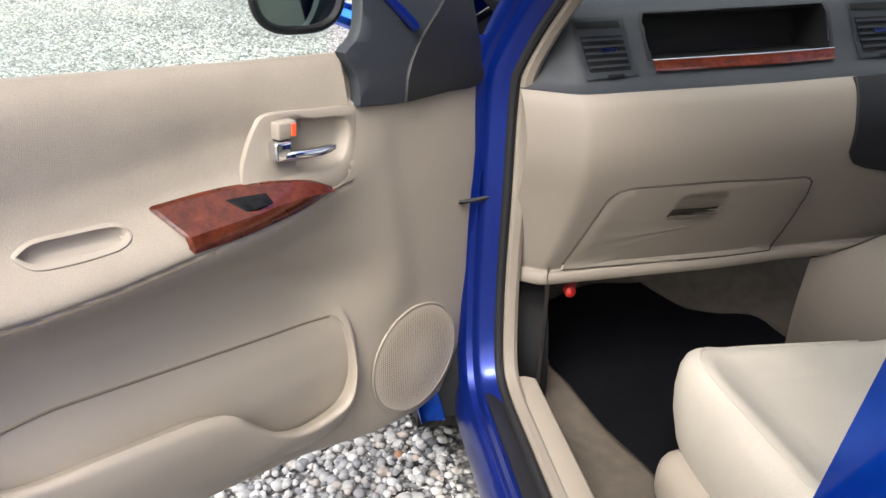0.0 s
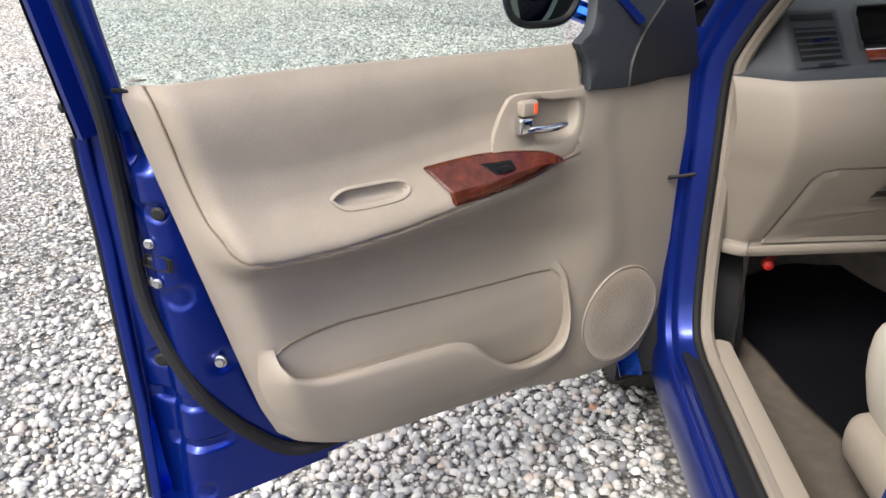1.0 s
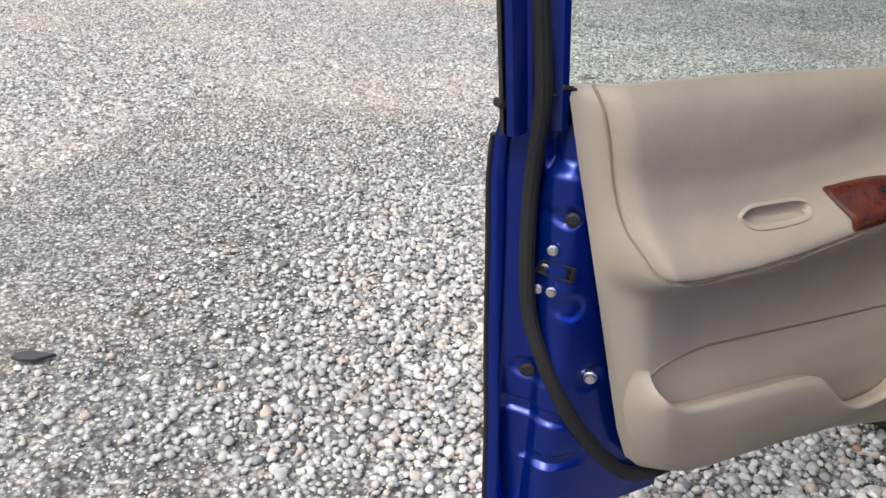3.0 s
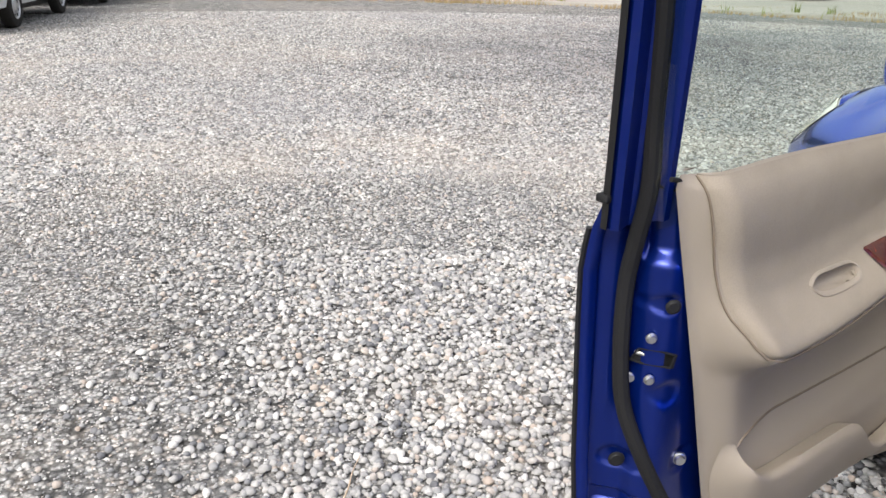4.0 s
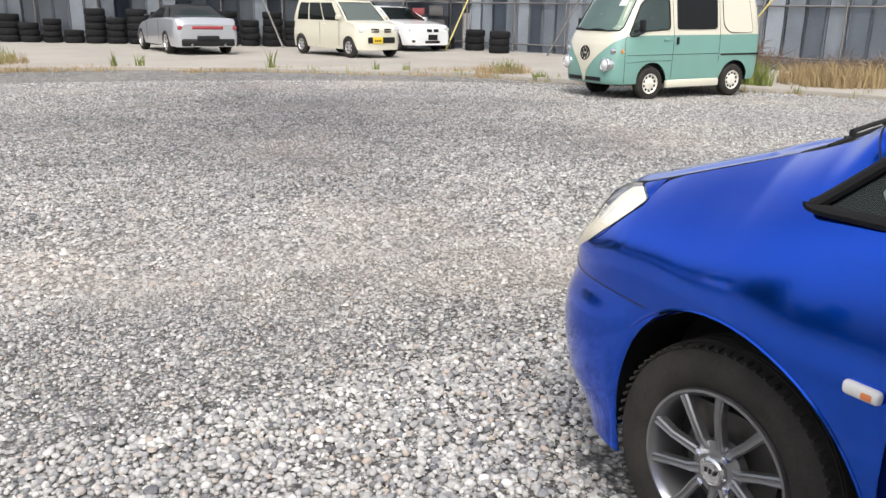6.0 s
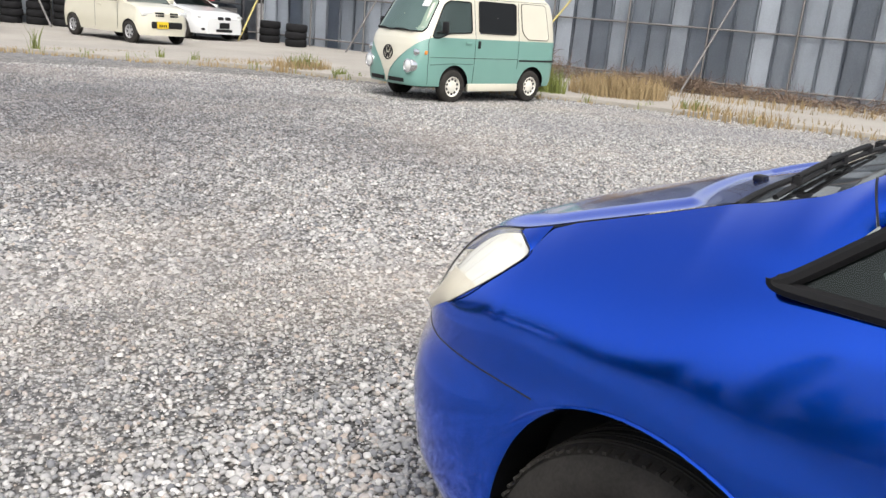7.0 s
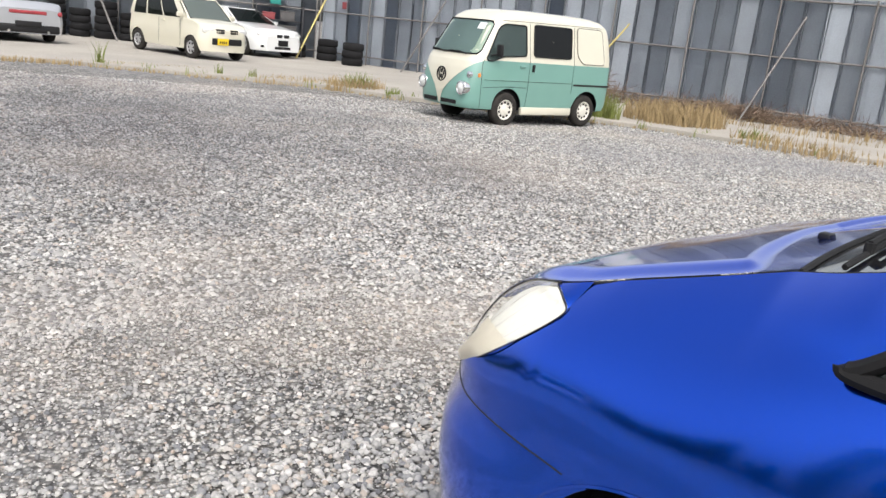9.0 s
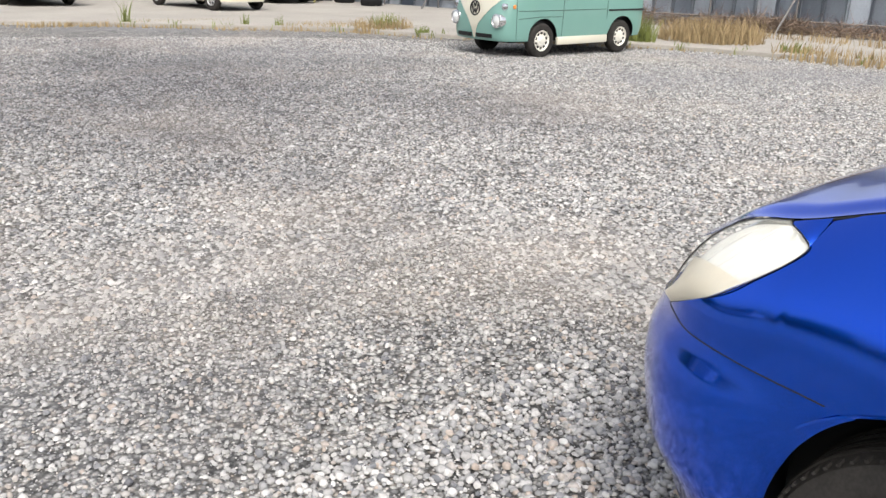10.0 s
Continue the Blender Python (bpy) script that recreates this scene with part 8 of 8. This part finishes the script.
# -- the cream hatchback --
kei = thing("car", pose(8.78, 22.4, SLAB_Z, 0, 0, 180 + 10), "cream boxy micro hatchback parked on the concrete", "car")
KL, KW = 3.395, 1.475
kw = (1.19, -1.21)
b = shell(KL, KW, 0.22, kw, 0.30, lambda y: table([(-1.7, 0.98), (0.75, 1.02), (1.2, 0.98), (1.55, 0.90), (1.70, 0.74)], y), lambda y: table([(-1.7, 0.94), (0.75, 0.96), (1.25, 0.92), (1.55, 0.82), (1.70, 0.66)], y), 0.30, 0.16)
part("body", b, CREAM, kei)
b, corner = cabin(-KL / 2 + 0.05, 1.02, KW - 0.10, 0.94, -KL / 2 + 0.20, 0.36, KW - 0.32, 1.50, 0.05)
part("cabin", b, CREAM, kei)
window(kei, corner, "front", 0.05, 0.95, 0.08, 0.90, SKY_PANE, "windscreen")
for s in ("left", "right"):
    f = (lambda a, c: (a, c)) if s == "left" else (lambda a, c: (1 - c, 1 - a))
    for a, c in ((0.62, 0.88), (0.33, 0.585), (0.08, 0.29)):
        window(kei, corner, s, *f(a, c), 0.06, 0.86, TINT, "side_window")
window(kei, corner, "rear", 0.08, 0.92, 0.1, 0.85, TINT, "rear_window")
for sx in (-1, 1):
    lamp(kei, (sx * 0.52, KL / 2 - 0.09, 0.74), (0.30, 0.12, 0.15), CLEAR_LAMP, rot=-sx * 14)
    b = bmesh.new()
    for i in range(4):
        for j in range(2):
            box(b, (sx * (0.12 + 0.062 * i), KL / 2 + 0.004 - 0.008 * i, 0.695 + 0.06 * j), (0.048, 0.05, 0.046), 0.006, 1)
    part("grille_hole", b, BLACK, kei)
    lamp(kei, (sx * 0.80, 0.80, 1.05), (0.16, 0.09, 0.13), CREAM, "door_mirror")
    for y in kw:
        small_wheel(kei, sx * 0.735, y, 0.275, 0.15, 0.165, SILVER_RIM, spokes=6)
    line(kei, [(sx * 0.742, 0.75, 0.30), (sx * 0.742, 0.75, 0.93)], 0.004, SEAM)
    line(kei, [(sx * 0.742, -0.20, 0.30), (sx * 0.742, -0.20, 0.93)], 0.004, SEAM)
    lamp(kei, (sx * 0.742, -0.02, 0.86), (0.03, 0.15, 0.03), CREAM, "door_handle")
b = bmesh.new()
box(b, (0, KL / 2 - 0.005, 0.475), (0.90, 0.05, 0.16), 0.02)
part("air_intake", b, BLACK, kei)
plate(kei, (0.14, KL / 2 + 0.026, 0.475), "number_plate", YELLOW_PLATE, "yellow number plate")
bars(kei, (0.14, KL / 2 + 0.034, 0.46), 4, 0.06, (0.035, 0.004, 0.06), BLACK)
underside(kei, KL, KW)

# -- the white saloon --
sal = thing("car", pose(12.1, 25.9, SLAB_Z, 0, 0, 180 + 8), "white four-door saloon parked beside the cream hatchback", "car")
SL, SW = 4.52, 1.81
sw = (1.44, -1.32)
b = shell(SL, SW, 0.20, sw, 0.345, lambda y: table([(-2.26, 0.85), (-2.1, 1.0), (-1.3, 1.03), (0.7, 1.0), (1.3, 0.95), (1.95, 0.85), (2.26, 0.66)], y), lambda y: table([(-2.26, 0.8), (-2.1, 0.93), (-1.3, 0.95), (0.7, 0.92), (1.3, 0.88), (1.95, 0.77), (2.26, 0.60)], y), 0.45, 0.3)
part("body", b, WHITE_PAINT, sal)
b, corner = cabin(-1.75, 0.95, SW - 0.18, 0.93, -1.05, 0.05, SW - 0.60, 1.38, 0.05)
part("cabin", b, WHITE_PAINT, sal)
window(sal, corner, "front", 0.05, 0.95, 0.05, 0.92, TINT, "windscreen", "dark windscreen")
window(sal, corner, "rear", 0.05, 0.95, 0.05, 0.92, TINT, "rear_window")
for s in ("left", "right"):
    window(sal, corner, s, 0.14, 0.86, 0.06, 0.88, TINT, "side_window")
for sx in (-1, 1):
    lamp(sal, (sx * 0.62, SL / 2 - 0.16, 0.685), (0.40, 0.16, 0.13), CLEAR_LAMP, rot=-sx * 22)
    b = bmesh.new()
    box(b, (sx * 0.135, SL / 2 - 0.012, 0.655), (0.22, 0.05, 0.105), 0.03, 3)
    part("grille", b, BLACK, sal, "black twin grille opening")
    b = bmesh.new()
    box(b, (sx * 0.58, SL / 2 - 0.08, 0.33), (0.36, 0.10, 0.075), 0.03, 3)
    part("air_intake", b, BLACK, sal)
    lamp(sal, (sx * 0.95, 0.62, 1.0), (0.18, 0.10, 0.12), WHITE_PAINT, "door_mirror")
    for y in sw:
        small_wheel(sal, sx * 0.90, y, 0.32, 0.20, 0.21, SILVER_RIM, spokes=7)
plate(sal, (0, SL / 2 + 0.01, 0.45), "number_plate", BLACK, "blacked-out number plate", (0.36, 0.03, 0.17))
b = bmesh.new()
box(b, (0, SL / 2 - 0.02, 0.30), (0.62, 0.06, 0.10), 0.03)
part("air_intake", b, BLACK, sal)
underside(sal, SL, SW)

# -- the silver open-top car, its roof up --
spi = thing("car", pose(4.93, 25.2, SLAB_Z, 0, 0, 3), "silver convertible with a black canvas hood, seen from behind", "car")
PL, PW = 4.29, 1.78
pw = (1.33, -1.21)
b = shell(PL, PW, 0.22, pw, 0.34, lambda y: table([(-2.15, 0.80), (-1.95, 0.98), (-1.2, 1.0), (0.6, 0.93), (1.4, 0.83), (2.15, 0.55)], y), lambda y: table([(-2.15, 0.74), (-1.95, 0.90), (-1.2, 0.92), (0.6, 0.86), (1.4, 0.74), (2.15, 0.48)], y), 0.6, 0.35)
part("body", b, SILVER, spi)
b, corner = cabin(-1.35, 0.62, PW - 0.22, 0.92, -0.78, -0.12, PW - 0.66, 1.28, 0.03)
part("canvas_hood", b, SOFT_TOP, spi, "black canvas hood")
window(spi, corner, "rear", 0.2, 0.8, 0.15, 0.75, PALE, "rear_window", "pale plastic rear window", seal=False)
window(spi, corner, "front", 0.05, 0.95, 0.05, 0.92, PALE, "windscreen")
for s in ("left", "right"):
    window(spi, corner, s, 0.3, 0.9, 0.06, 0.85, TINT, "side_window", seal=False)
b = bmesh.new()
box(b, (0, -PL / 2 + 0.02, 0.715), (0.86, 0.07, 0.09), 0.025, 3)
part("tail_panel", b, RED_LAMP, spi, "red panel between the tail lamps")
for sx in (-1, 1):
    lamp(spi, (sx * 0.60, -PL / 2 + 0.075, 0.715), (0.42, 0.10, 0.12), RED_LAMP, "tail_lamp", -sx * 16)
    b = bmesh.new()
    tube(b, [(sx * 0.45, -PL / 2 - 0.02, 0.27), (sx * 0.45, -PL / 2 + 0.2, 0.27)], 0.035, 12)
    part("exhaust_pipe", b, CHROME, spi)
b = bmesh.new()
box(b, (0, -PL / 2 + 0.07, 0.33), (1.5, 0.18, 0.24), 0.07, 3)
part("rear_valance", b, BLACK, spi)
b = bmesh.new()
box(b, (0, -PL / 2 + 0.0, 0.44), (0.60, 0.08, 0.14), 0.02)
part("plate_recess", b, BLACK, spi)
for sx in (-1, 1):
    lamp(spi, (sx * 0.90, 0.42, 0.98), (0.16, 0.10, 0.11), BLACK, "door_mirror")
    for y in pw:
        small_wheel(spi, sx * 0.88, y, 0.315, 0.20, 0.21, SILVER_RIM, spokes=5)
    line(spi, [(sx * 0.893, 0.55, 0.32), (sx * 0.893, 0.55, 0.85)], 0.004, SEAM)
    line(spi, [(sx * 0.893, -0.60, 0.32), (sx * 0.893, -0.60, 0.9)], 0.004, SEAM)
b = bmesh.new()
tube(b, [(-0.7, -1.5, 1.0), (-0.55, -1.72, 1.015), (0.55, -1.72, 1.015), (0.7, -1.5, 1.0)], 0.012, 8)
part("deck_seam", b, SEAM, spi)
underside(spi, PL, PW)


# -- white panel vans at the edge of the weeds --
def white_van(m):
    v = thing("van", m, "white panel van with grey bumpers parked by the weeds", "van", "white vans")
    L, W = 4.4, 1.69
    wy = (1.35, -1.15)
    b = shell(L, W, 0.32, wy, 0.35, lambda y: 1.15, lambda y: 1.12, 0.2, 0.06)
    part("lower_body", b, WHITE_PAINT, v)
    b, c = cabin(-L / 2 + 0.01, L / 2 - 0.15, W - 0.03, 1.10, -L / 2 + 0.10, L / 2 - 0.85, W - 0.22, 1.95, 0.05)
    part("upper_body", b, WHITE_PAINT, v)
    window(v, c, "front", 0.06, 0.94, 0.08, 0.88, TINT, "windscreen")
    window(v, c, "rear", 0.08, 0.92, 0.10, 0.82, TINT, "rear_window")
    for s in ("left", "right"):
        f = (lambda a, d: (a, d)) if s == "left" else (lambda a, d: (1 - d, 1 - a))
        for a, d in ((0.74, 0.93), (0.42, 0.70), (0.08, 0.38)):
            window(v, c, s, *f(a, d), 0.08, 0.80, TINT, "side_window")
    b = bmesh.new()
    box(b, (0, -L / 2 - 0.02, 0.46), (W - 0.04, 0.14, 0.24), 0.04, 3)
    part("rear_bumper", b, mat("grey_bumper_plastic", (0.20, 0.20, 0.22), 0.6, 0, 0.1, 6), v, "grey plastic rear bumper")
    for sx in (-1, 1):
        lamp(v, (sx * 0.74, -L / 2 + 0.01, 0.92), (0.16, 0.08, 0.34), RED_LAMP, "tail_lamp")
        lamp(v, (sx * 0.62, L / 2 - 0.02, 0.80), (0.30, 0.10, 0.18), CLEAR_LAMP)
        for y in wy:
            small_wheel(v, sx * 0.835, y, 0.31, 0.18, 0.19, SILVER_RIM, holes=8)
    plate(v, (0, -L / 2 - 0.02, 0.72), "number_plate", WHITE_PAINT)
    bars(v, (0, -L / 2 - 0.03, 0.71), 4, 0.07, (0.04, 0.004, 0.07), mat("dark_green_mark", (0.02, 0.10, 0.05), 0.6))
    underside(v, L, W)
    return v


first = white_van(pose(-8.47, 18.8, 0, 0, 0, 10.5))
copy_thing(first, pose(-7.87, 13.63, 0, 0, 0, 8))
